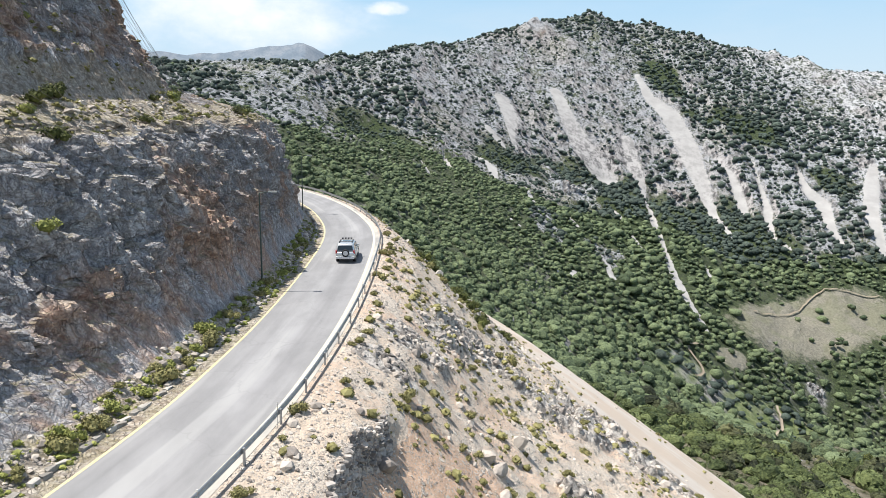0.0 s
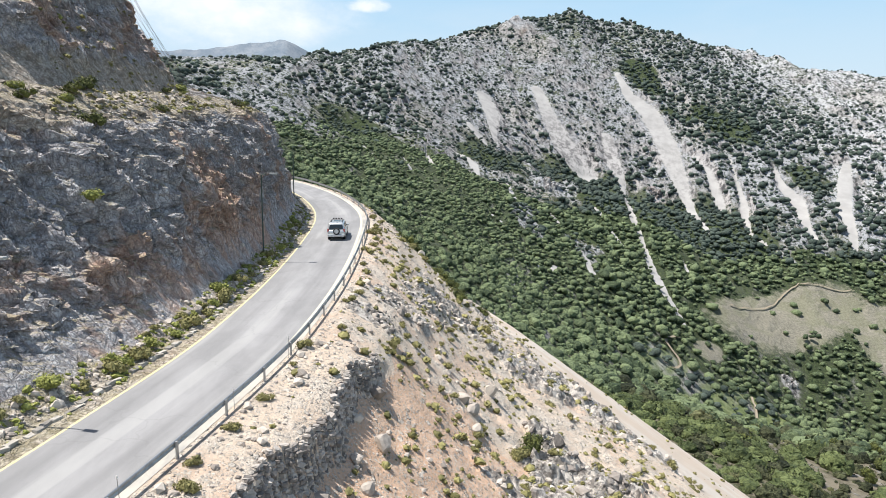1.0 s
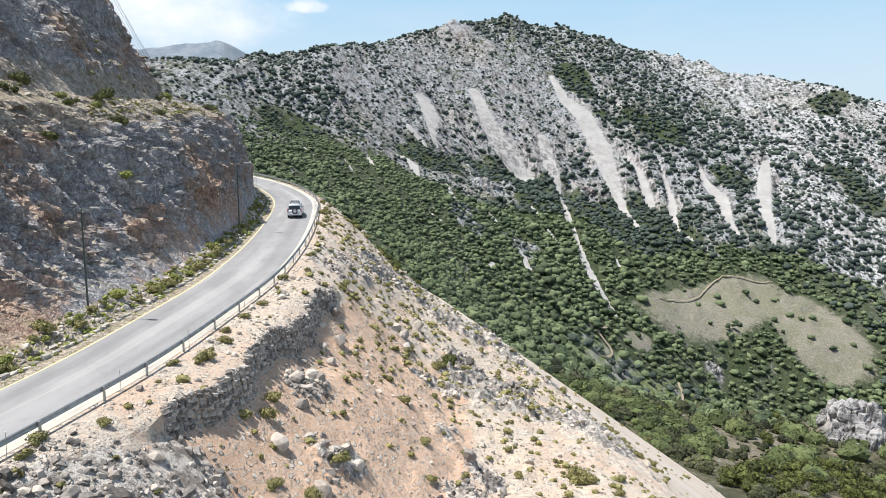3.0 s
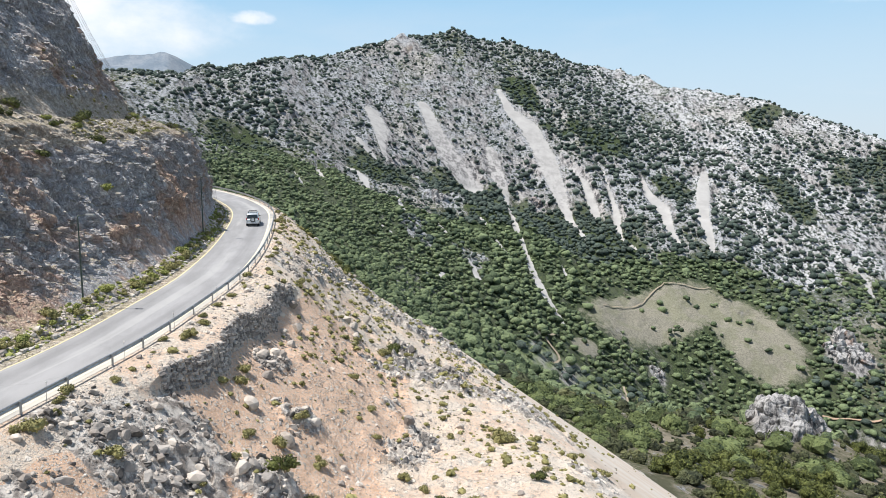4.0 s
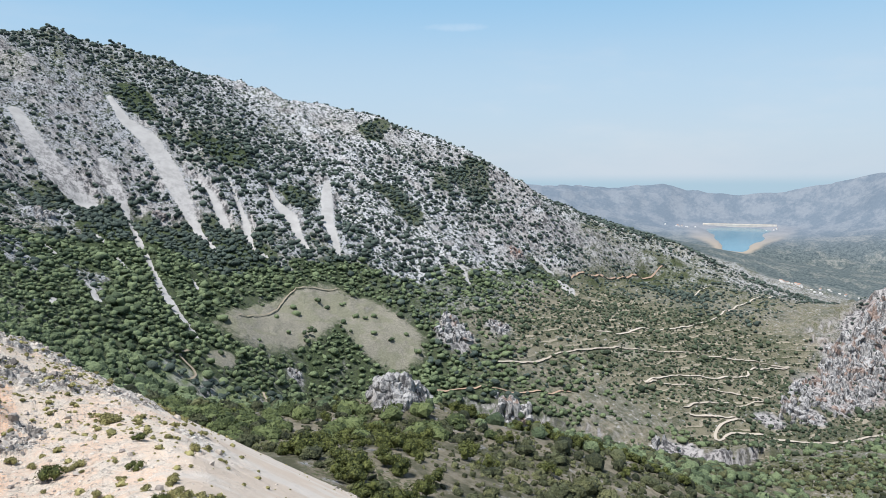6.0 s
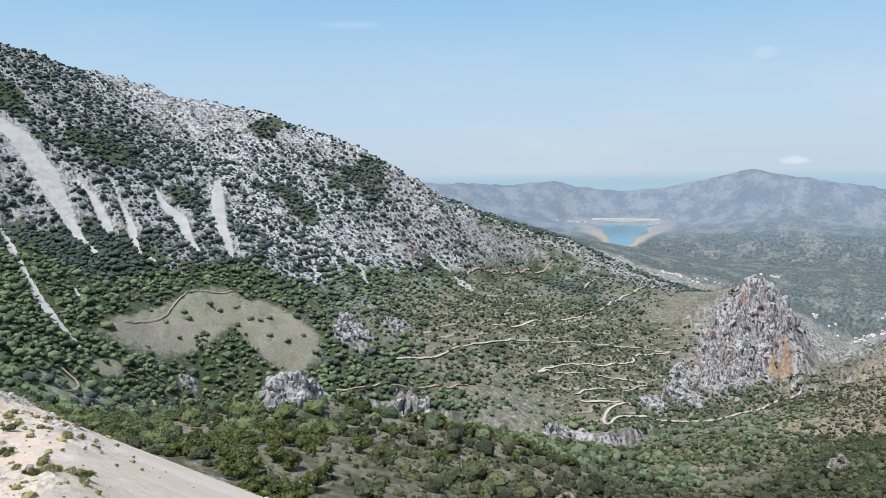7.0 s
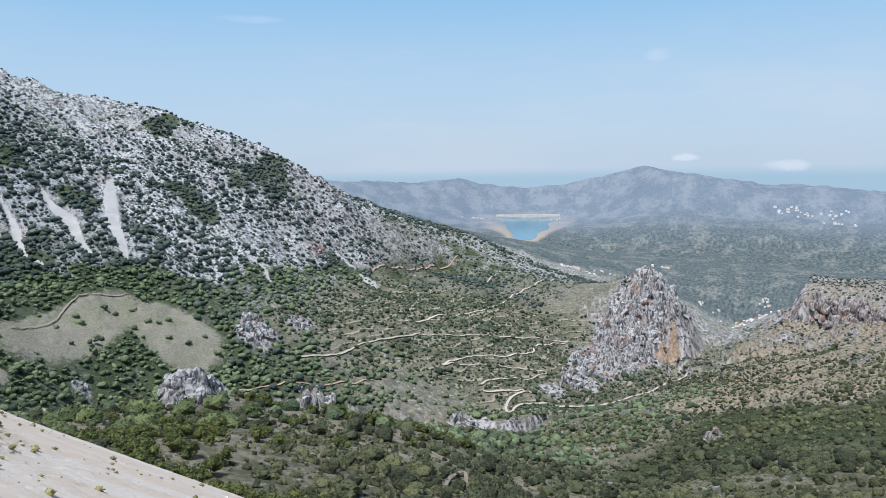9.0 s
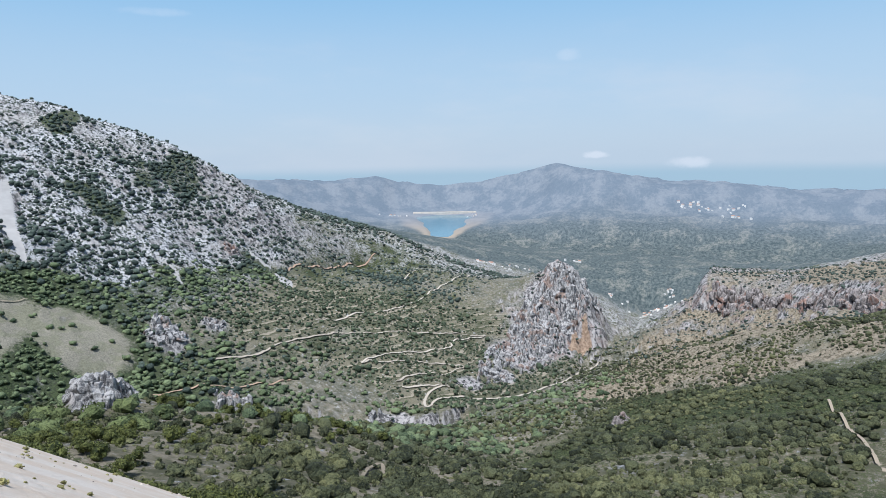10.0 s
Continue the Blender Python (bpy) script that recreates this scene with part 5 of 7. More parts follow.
def grow_valley():
    far_kinds = [clump(1, ragged=0.2) for _ in range(6)] + [clump(2) for _ in range(6)]
    wood_kinds = [clump(1, ragged=0.24) for _ in range(5)] + [clump(2) for _ in range(8)]
    # holm oak wood on the lower slopes
    x, y = scattered(-330, 1080, 180, 1420, 6.6)
    ok = in_sight(x, y) & off_spur(x, y) & keep_off(x, y)
    x, y = x[ok], y[ok]
    z = valley_height(x, y)
    scree, field, rock, forest, terrace, south = zones(x, y, z)
    p = forest * np.clip(1.0 + 1.1 * fbm(x, y, 48, 4, 101), 0.12, 1) * (scree < 0.42) * (field < 0.4) * (rock < 0.35)
    ok = rng.random(len(x)) < p
    small = 1 - 0.42 * (1 - smooth(x, 20, 190))
    x1, y1 = scattered(-330, 130, 190, 900, 6.0)           # smaller and closer on the slope above the bend
    near = in_sight(x1, y1) & off_spur(x1, y1)
    x1, y1 = x1[near], y1[near]
    z1 = valley_height(x1, y1)
    scree1, _, rock1, forest1, *_ = zones(x1, y1, z1)
    ok1 = rng.random(len(x1)) < forest1 * np.clip(0.9 + 1.2 * fbm(x1, y1, 40, 4, 102), 0.1, 1) * (scree1 < 0.42) * (rock1 < 0.35)
    x, y, z, small = (np.concatenate(q) for q in ((x[ok], x1[ok1]), (y[ok], y1[ok1]), (z[ok], z1[ok1]), (small[ok], np.full(ok1.sum(), 0.55))))
    pos = np.column_stack([x, y, z - 0.4])
    size = np.clip(rng.lognormal(1.30, 0.30, len(pos)), 1.8, 6.4)[:, None] * small[:, None] * np.array([1, 1, 0.95]) * rng.uniform(0.85, 1.15, (len(pos), 3))
    # woods past about y = 880 get the bluer leaves with haze in their colour
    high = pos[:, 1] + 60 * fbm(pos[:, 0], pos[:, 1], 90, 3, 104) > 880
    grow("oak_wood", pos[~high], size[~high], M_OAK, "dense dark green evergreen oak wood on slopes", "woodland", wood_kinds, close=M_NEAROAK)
    grow("mountain_groves", pos[high], size[high], M_HAZED, "dark evergreen groves high on the mountain", "woodland", wood_kinds)
    # single bushes between the rocks higher up
    x, y = scattered(-420, 1560, 560, 1640, 8.6)
    ok = in_sight(x, y) & keep_off(x, y)
    x, y = x[ok], y[ok]
    z = valley_height(x, y)
    scree, field, rock, forest, terrace, south = zones(x, y, z)
    clear = smooth(fbm(x + 0.2 * y, 0.45 * y, 120, 4, 103) + 0.35 * smooth(x, 300, 460) * (1 - smooth(x, 560, 680)), -0.30, 0.40)
    west = smooth(x, 120, 240) * (1 - smooth(x + 60 * fbm(x, y, 90, 3, 114), 590, 700))
    p = (0.20 + 0.75 * clear + 0.16 * west + 0.12 * smooth(x, 350, 500) + 0.30 * smooth(x, 760, 900) + 0.26 * smooth(x, 20, 100) * (1 - smooth(x, 350, 450)) + 0.3 * (1 - smooth(x, 100, 350)) * (1 - smooth(z, 60, 140))) * (1 - forest) * (1 - terrace) * (scree < 0.30) * (field < 0.4) * (rock < 0.5)
    ok = rng.random(len(x)) < p
    pos = np.column_stack([x, y, z - 0.3])[ok]
    size = np.clip(rng.lognormal(1.0, 0.42, len(pos)), 1.0, 5.6) * (0.74 + 0.40 * clear[ok] + 0.10 * west[ok]) * (1 - 0.15 * smooth(z[ok], 60, 180))
    scatter_mesh("mountain_bushes", wood_kinds[:6], pos, size, M_HAZED, "scattered dark evergreen bushes among grey limestone on the mountain", "bushes", True)
    # lone trees on the grazed clearings
    x, y = scattered(250, 620, 600, 880, 15)
    z = valley_height(x, y)
    scree, field, *_ = zones(x, y, z)
    ok = (field > 0.4) & (rng.random(len(x)) < 0.26) & keep_off(x, y)
    pos = np.column_stack([x, y, z - 0.3])[ok]
    scatter_mesh("field_trees", wood_kinds, pos, rng.uniform(3.4, 6.4, len(pos)), M_OAK, "lone dark trees on a grazed clearing", "trees", True)
    # olive groves and scrub on the terraced side of the valley
    x, y = scattered(600, 1620, 250, 960, 7.0)
    ok = in_sight(x, y) & keep_off(x, y)
    x, y = x[ok], y[ok]
    z = valley_height(x, y)
    scree, field, rock, forest, terrace, south = zones(x, y, z)
    p = terrace * (0.95 + 1.3 * fbm(x, y, 80, 4, 105)) * (rock < 0.4)
    ok = rng.random(len(x)) < p
    pos = np.column_stack([x, y, z - 0.2])[ok]
    scatter_mesh("olive_groves", far_kinds[:6], pos, rng.lognormal(0.74, 0.36, len(pos)), M_OLIVE, "small grey-green olive trees on valley terraces", "olive trees", True)
    # scrub of the nearer spurs across the ravine
    x, y = scattered(90, 1300, -330, 420, 5.5)
    ok = in_sight(x, y) & off_spur(x, y) & keep_off(x, y)
    x, y = x[ok], y[ok]
    z = valley_height(x, y)
    scree, field, rock, forest, terrace, south = zones(x, y, z)
    far = smooth(np.hypot(x, y), 650, 1000)
    thick = fbm(x, y, 75, 4, 107)
    p = np.maximum(south, 0.65 * (y < 330)) * (1 - terrace) * np.clip(0.66 + 0.24 * far + 1.5 * thick, 0.10, 1) * (rock < 0.35)
    p *= 1 - 0.30 * smooth(x, 110, 140) * (1 - smooth(x, 330, 380)) * smooth(y, 110, 140)
    p += 0.25 * south * (x > 300) * (y < 110) * (1 - far)
    ok = rng.random(len(x)) < p
    pos = np.column_stack([x, y, z - 0.3])[ok]
    size = np.clip(rng.lognormal(0.50, 0.45, len(pos)), 0.6, 4.4)
    size *= (1 - 0.16 * far[ok]) * (1 + 0.5 * np.clip(thick[ok], -0.4, 0.6))
    lush = fbm(pos[:, 0], pos[:, 1], 120, 3, 109) + rng.normal(0, 0.2, len(pos)) > 0.28
    grow("hill_scrub", pos[~lush], size[~lush], M_SCRUB, "dark green scrub oaks covering the hills", "scrub", wood_kinds[:6], 450)
    grow("green_scrub", pos[lush], size[lush], M_MAQUIS, "olive green maquis shrubs on the hills", "scrub", wood_kinds[:6], 450)


def grow_undergrowth():
    """Low shrubs between the scrub oaks of the nearest hills."""
    x, y = scattered(95, 560, -200, 330, 3.6)
    ok = in_sight(x, y) & off_spur(x, y) & keep_off(x, y) & (np.hypot(x, y) < 520)
    x, y = x[ok], y[ok]
    ok = rng.random(len(x)) < np.clip(0.40 + 1.1 * fbm(x, y, 30, 4, 113), 0.05, 0.9)
    x, y = x[ok], y[ok]
    scatter_mesh("low_shrubs", [clump(1, ragged=0.26) for _ in range(8)], np.column_stack([x, y, valley_height(x, y) - 0.1]), np.clip(rng.lognormal(-0.25, 0.4, len(x)), 0.3, 1.6), M_MAQUIS, "low olive green shrubs between the scrub oaks", "shrubs")


def grow_rocks():
    """Dark tufts of scrub in the clefts of the promontory, the table hill and the bluffs."""
    x, y = scattered(560, 1720, -330, 720, 8.5)
    ok = in_sight(x, y) & keep_off(x, y)
    x, y = x[ok], y[ok]
    z = valley_height(x, y)
    scree, field, rock, forest, terrace, south = zones(x, y, z)
    p = 0.62 * (rock > 0.35) + 0.34 * (x > 1150) * (1 - terrace) * (y < 300)
    ok = rng.random(len(x)) < p * (0.8 + 0.9 * fbm(x, y, 50, 3, 111))
    pos = np.column_stack([x, y, z - 0.3])[ok]
    scatter_mesh("cliff_bushes", [clump(1, ragged=0.24) for _ in range(6)], pos, np.clip(rng.lognormal(0.5, 0.4, len(pos)), 0.7, 3.6), M_HAZED, "dark bushes in the clefts of far cliffs", "bushes", True)


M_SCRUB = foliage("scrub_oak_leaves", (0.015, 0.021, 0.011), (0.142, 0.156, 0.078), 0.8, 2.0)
# cooler than the nearer leaves: distance haze put into the colour
M_HAZED = foliage("hazed_bush_leaves", (0.030, 0.046, 0.041), (0.125, 0.162, 0.130), 0.8, 1.7)
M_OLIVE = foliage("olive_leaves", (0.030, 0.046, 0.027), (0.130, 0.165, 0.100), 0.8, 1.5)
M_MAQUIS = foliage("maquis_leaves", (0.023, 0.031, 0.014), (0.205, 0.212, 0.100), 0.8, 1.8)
grow_valley()
grow_undergrowth()
grow_rocks()


# ---- helpers for built things ----
def mesh_part(name, verts, faces, mat, parent=None, label="", shade_smooth=False):
    """ONE mesh object, under a thing or by itself."""
    me = bpy.data.meshes.new(name)
    me.from_pydata([tuple(map(float, v)) for v in verts], [], [tuple(map(int, f)) for f in faces])
    me.materials.append(mat)
    if shade_smooth:
        me.polygons.foreach_set("use_smooth", [True] * len(me.polygons))
    ob = new(name, me)
    ob.parent = parent
    return tagged(ob, label)


def part(name, bm, mat, parent=None, label="", shade_smooth=False):
    """The same from a bmesh."""
    me = bpy.data.meshes.new(name)
    bmesh.ops.recalc_face_normals(bm, faces=bm.faces)
    bm.to_mesh(me)
    bm.free()
    me.materials.append(mat)
    if shade_smooth:
        me.polygons.foreach_set("use_smooth", [True] * len(me.polygons))
    ob = new(name, me)
    ob.parent = parent
    return tagged(ob, label)


def share(ob, m, parent=None):
    """Another object on the same mesh."""
    o = ob.copy()
    scene.collection.objects.link(o)
    o.parent = parent
    o.matrix_basis = m
    return o


def boxes(*specs, bevel=0.0):
    """A bmesh of boxes (x0, x1, y0, y1, z0, z1), edges eased by bevel."""
    bm = bmesh.new()
    for x0, x1, y0, y1, z0, z1 in specs:
        m = Matrix.LocRotScale(((x0 + x1) / 2, (y0 + y1) / 2, (z0 + z1) / 2), None, (x1 - x0, y1 - y0, z1 - z0))
        bmesh.ops.create_cube(bm, size=1.0, matrix=m)
    if bevel:
        bmesh.ops.bevel(bm, geom=bm.edges[:], offset=bevel, segments=2, affect="EDGES", profile=0.5)
    return bm


def drum(radius, length, m, sides=20, bevel=0.0, radius2=None):
    bm = bmesh.new()
    bmesh.ops.create_cone(bm, cap_ends=True, segments=sides, radius1=radius, radius2=radius if radius2 is None else radius2, depth=length, matrix=m)
    if bevel:
        rim = [e for e in bm.edges if any(len(f.verts) > 4 for f in e.link_faces)]
        bmesh.ops.bevel(bm, geom=rim, offset=bevel, segments=2, affect="EDGES", profile=0.5)
    return bm


def tube(path, radius, sides=6):
    """Vertices and faces of a pipe along a path; radius may change along it."""
    path = np.asarray(path, float)
    radius = np.broadcast_to(np.asarray(radius, float), (len(path),))
    t = np.gradient(path, axis=0)
    t /= np.linalg.norm(t, axis=1)[:, None]
    ref = np.array([0.0, 0, 1]) if abs(t[:, 2]).mean() < 0.8 else np.array([1.0, 0, 0])
    a = np.cross(t, ref)
    a /= np.linalg.norm(a, axis=1)[:, None]
    b = np.cross(t, a)
    ang = np.linspace(0, 2 * np.pi, sides, endpoint=False)
    v = path[:, None] + radius[:, None, None] * (a[:, None] * np.cos(ang)[None, :, None] + b[:, None] * np.sin(ang)[None, :, None])
    n = len(path)
    f = [(i * sides + k, i * sides + (k + 1) % sides, (i + 1) * sides + (k + 1) % sides, (i + 1) * sides + k) for i in range(n - 1) for k in range(sides)]
    f += [tuple(range(sides))[::-1], tuple((n - 1) * sides + k for k in range(sides))]
    return v.reshape(-1, 3), f


# ---- nearer shrubs and trees ----
def leaves(middles, radii, count, size, droop=0.3):
    """Leaf sprays on the skins of several lobes."""
    which = rng.integers(0, len(middles), count)
    way = rng.normal(0, 1, (count, 3))
    way /= np.linalg.norm(way, axis=1)[:, None]
    way[:, 2] = np.abs(way[:, 2]) - droop * rng.random(count)
    p = np.asarray(middles)[which] + way * (np.asarray(radii)[which] * rng.uniform(0.72, 1.08, count))[:, None]
    a = np.cross(way, rng.normal(0, 1, (count, 3)))
    a /= np.linalg.norm(a, axis=1)[:, None]
    b = np.cross(way, a) + 0.6 * way * rng.normal(0, 1, (count, 1))
    s = size * rng.uniform(0.6, 1.4, (count, 1))
    v = np.stack([p - a * s - b * s * 0.6, p + a * s * 0.9 - b * s * 0.5, p + b * s * 1.1 + a * s * 0.1], 1)
    return v.reshape(-1, 3), np.arange(count * 3).reshape(-1, 3)


def with_cores(v, f, middles, radii, squash=0.8):
    """Adds the dim twiggy hearts of the lobes."""
    vs, fs, n = [v], [f], len(v)
    for m, r in zip(middles, radii):
        c = ICO_V * r * squash * (1 + rng.normal(0, 0.10, (len(ICO_V), 1))) + m
        vs.append(c)
        fs.append(ICO_F + n)
        n += len(c)
    return np.vstack(vs), np.vstack(fs)


M_BARK = paint("grey_bark", (0.16, 0.13, 0.10), 0.9, grain=0.15, scale=9)
M_TWIG = paint("dry_twigs", (0.24, 0.18, 0.11), 0.9, grain=0.15, scale=20)
M_CREST = foliage("sunlit_oak_leaves", (0.016, 0.025, 0.007), (0.135, 0.150, 0.042), 1.6)


def make_shrub(width, high, mat, count=480, label="", category="shrub"):
    """A low cushion shrub, 1 at a time; the first of each kind stays where it is put."""
    thing = tagged(new("shrub"), label, category, "shrubs along the road and slope")
    n = rng.integers(4, 8)
    mids = np.column_stack([rng.normal(0, width * 0.22, n), rng.normal(0, width * 0.22, n), rng.uniform(0.25, 0.6, n) * high])
    rad = rng.uniform(0.24, 0.38, n) * width
    mids[:, 2] = np.minimum(mids[:, 2], high - rad * 0.7)
    v, f = with_cores(*leaves(mids, rad, count, 0.05 * width ** 0.5), mids, rad, 0.64)
    v[:, 2] = np.maximum(v[:, 2], -0.05)
    mesh_part("foliage", v, f, mat, thing)
    vs, fs, k = [], [], 0
    for m in mids[:4]:
        tv, tf = tube([(0, 0, -0.1), m * 0.5, m], [0.03, 0.02, 0.008], 4)
        vs.append(tv)
        fs += [tuple(i + k for i in q) for q in tf]
        k += len(tv)
    mesh_part("stems", np.vstack(vs), fs, M_TWIG, thing, "dry woody stems")
    return thing


def make_tree(high, wide, mat, label, group):
    """An evergreen oak: short trunk, limbs and a crown of leaf sprays."""
    thing = tagged(new("oak_tree"), label, "tree", group)
    n = 9
    mids = np.column_stack([rng.normal(0, wide * 0.24, n), rng.normal(0, wide * 0.24, n), rng.uniform(0.35, 0.8, n) * high])
    rad = rng.uniform(0.22, 0.36, n) * wide
    v, f = with_cores(*leaves(mids, rad, 720, 0.21), mids, rad, 0.70)
    mesh_part("crown", v, f, mat, thing)
    vs, fs, k = [], [], 0
    for j, m in enumerate([np.array([0, 0, high * 0.55])] + list(mids[:4])):
        tv, tf = tube([(0, 0, -0.6 if j == 0 else high * 0.2), m * np.array([0.5, 0.5, 0.7]), m], [0.16, 0.10, 0.04] if j == 0 else [0.08, 0.06, 0.03], 5)
        vs.append(tv)
        fs += [tuple(i + k for i in q) for q in tf]
        k += len(tv)
    mesh_part("trunk", np.vstack(vs), fs, M_BARK, thing, "grey trunk and limbs")
    return thing


def spread(protos, places, low=0.7, high=1.35):
    """Puts the prototypes and their copies at the places."""
    for k, p in enumerate(places):
        m = Matrix.LocRotScale(p, Euler((rng.normal(0, 0.06), rng.normal(0, 0.06), rng.uniform(0, 6.28))), None)
        src = protos[k % len(protos)]
        s = rng.uniform(low, high)
        if k < len(protos):
            src.matrix_basis = m @ Matrix.Scale(s, 4)
        else:
            o = copy_thing(src, m)
            o.scale = (s, s, s * rng.uniform(0.85, 1.1))


def verge_places():
    out = []
    for y in np.arange(2, 82, 0.85):           # foot of the cutting
        if rng.random() < 0.5:
            yy = y + rng.uniform(-0.4, 0.4)
            u = rng.uniform(0.95, 1.9)
            x, z = cut_surface(np.array([yy]), np.array([u]))
            out.append((x[0], yy, z[0] - 0.03))
    return out


def rail_places():
    out = []
    for k in np.nonzero((EDGE[:, 1] > -25) & (EDGE[:, 1] < 84))[0][::3]:
        if rng.random() < 0.42:
            d = rng.uniform(1.0, 2.6)
            p = EDGE[k, :2] + RIGHT[k] * d
            z, _, _, _ = on_spoil(p[0], p[1])
            out.append((p[0], p[1], z[0] - 0.03))
    return out


def slope_places(count, d0, d1, y0, y1, keep):
    ks = np.nonzero((EDGE[:, 1] > y0) & (EDGE[:, 1] < y1))[0]
    out = []
    while len(out) < count:
        k, d = rng.choice(ks), rng.uniform(d0, d1)
        p = EDGE[k, :2] + RIGHT[k] * d
        if fbm(np.array([p[0]]), np.array([p[1]]), 16, 3, 131)[0] + rng.normal(0, 0.15) < keep:
            continue
        z, crag, chute, _ = on_spoil(p[0], p[1])
        if chute[0] > 0.7:
            continue
        out.append((p[0], p[1], z[0] - 0.04))
    return out


shrubs_dry = [make_shrub(w0, h0, M_SHRUB, label="low olive-yellow cushion shrub on dry stony ground") for w0, h0 in ((0.7, 0.4), (0.9, 0.5), (0.55, 0.34), (1.1, 0.6), (0.8, 0.5))]
shrubs_lush = [make_shrub(w0, h0, M_LUSH, label="fresh green weedy shrub beside the road kerb") for w0, h0 in ((0.9, 0.55), (1.15, 0.7), (0.7, 0.42))]
shrubs_dark = [make_shrub(w0, h0, M_CREST, 500, "dark green prickly oak bush on the slope") for w0, h0 in ((1.5, 1.0), (1.9, 1.2), (1.2, 0.9))]
verge = verge_places()
ledges = [(cut_surface(np.array([y]), np.array([u])), y) for y, u in ((42.1, 6.3), (43.6, 6.6), (40.2, 6.7), (37.5, 6.9), (34, 6.8), (46, 6.9), (49.2, 7.6), (58, 6.9), (63, 7.0), (70, 7.4), (74, 7.2), (76, 6.4), (45, 5.5),
                                                                  (31, 5.2), (36, 4.2), (52, 5.8), (57, 5.9), (33.5, 6.3), (67, 6.2), (38.8, 6.2), (30, 6.6), (41, 5.2))]
ledge_places = [(s[0][0], y, s[1][0] - 0.05) for s, y in ledges]
spread(shrubs_dry, verge[::3] + verge[1::3] + rail_places() + slope_places(190, 5, 60, -10, 100, 0.05))
spread(shrubs_lush, verge[2::3] + ledge_places[::2])
spread(shrubs_dark, slope_places(14, 6, 60, -20, 104, 0.0) + ledge_places[1::2] + slope_places(26, 7, 17, 82, 97, -9))


def crest_places():
    """Along the foot of the scree."""
    out = []
    ks = np.nonzero((EDGE[:, 1] > -30) & (EDGE[:, 1] < 82))[0]
    for _ in range(93):
        k = rng.choice(ks)
        p = EDGE[k, :2] + RIGHT[k] * rng.uniform(97, 116)
        out.append((p[0], p[1], float(valley_height(p[:1], p[1:])[0]) - 0.3))
    return out


def knoll_places(count):
    out = []
    while len(out) < count:
        s, w0 = rng.random() * 0.62, rng.normal(0, 13)
        x, y = 96 + 114 * s + 0.72 * w0, 108 + 130 * s - 0.69 * w0
        if len(out) > 50:
            x, y = 226 + 200 * s + 0.35 * w0, 240 - 128 * s + 0.6 * w0
        if len(out) > 210:
            x, y = rng.uniform(110, 330), rng.uniform(130, 300)
        if off_spur(np.array([x]), np.array([y]))[0] and math.hypot(x - 201, y - 230) > 25:
            out.append((x, y, float(valley_height(np.array([x]), np.array([y]))[0]) - 0.3))
    return out


oaks = [make_tree(h0, w0, M_CREST, "bushy sunlit evergreen oak on the edge of the scree", "oaks beside the scree") for h0, w0 in ((4.0, 5.0), (4.8, 5.8), (3.4, 4.6), (4.4, 4.8), (5.2, 5.6))]
spread(oaks, crest_places() + knoll_places(250), 0.7, 1.5)


# ---- stones ----
def rock_mesh(ball=True):
    v, f = (BALL_V, BALL_F) if ball else (ICO_V, ICO_F)
    v = v * np.array([1, rng.uniform(0.6, 0.95), rng.uniform(0.45, 0.8)])
    for _ in range(7):                      # broken faces
        n = rng.normal(0, 1, 3)
        n /= np.linalg.norm(n)
        over = v @ n - rng.uniform(0.35, 0.62)
        v = v - np.where(over > 0, over, 0)[:, None] * n
    return v * (1 + rng.normal(0, 0.03, (len(v), 1))), f


def slab_mesh(upright=True):
    """A block broken along a few flat joints, upright for cliffs."""
    v = BALL_V * np.array([1.25, 1.25, 1.2])
    for k in range(9):
        n = rng.normal(0, 1, 3)
        if upright and k < 6:
            n[2] *= 0.16
        n /= np.linalg.norm(n)
        over = v @ n - rng.uniform(0.42, 0.78)
        v = v - np.where(over > 0, over, 0)[:, None] * n
    return v * (1 + rng.normal(0, 0.05, (len(v), 1))), BALL_F


M_CRAG = crag_stone("grey_crag", (0.085, 0.085, 0.09), (0.46, 0.45, 0.44), (0.30, 0.20, 0.15))
M_REDCRAG = crag_stone("rusty_crag", (0.075, 0.066, 0.064), (0.36, 0.325, 0.31), (0.30, 0.17, 0.125))


def crag(label, x, y, wide, tall, mat, sink=0.35):
    """One rocky outcrop of many broken slabs, bedded in the ground."""
    z = valley_height(x, y)
    size = np.column_stack([wide, wide * rng.uniform(0.6, 1.1, len(x)), tall])
    pos = np.column_stack([x, y, z + (0.5 - sink) * tall])
    ob = scatter_mesh("rock_outcrop", [slab_mesh(k % 2 == 0) for k in range(16)], pos, size, mat, label, "rocks")
    return tagged(ob, kind="structure")


def between_lines(upper, lower, count, low=0.0, high=1.0):
    """Random places between two lines on the map."""
    a, b = [spline([(*p, 0.0) for p in line], 8.0)[:, :2] for line in (upper, lower)]
    u, v = rng.random(count), rng.uniform(low, high, count)
    p, q = [np.column_stack([np.interp(u, np.linspace(0, 1, len(c)), c[:, k]) for k in (0, 1)]) for c in (a, b)]
    return (p * (1 - v[:, None]) + q * v[:, None]).T


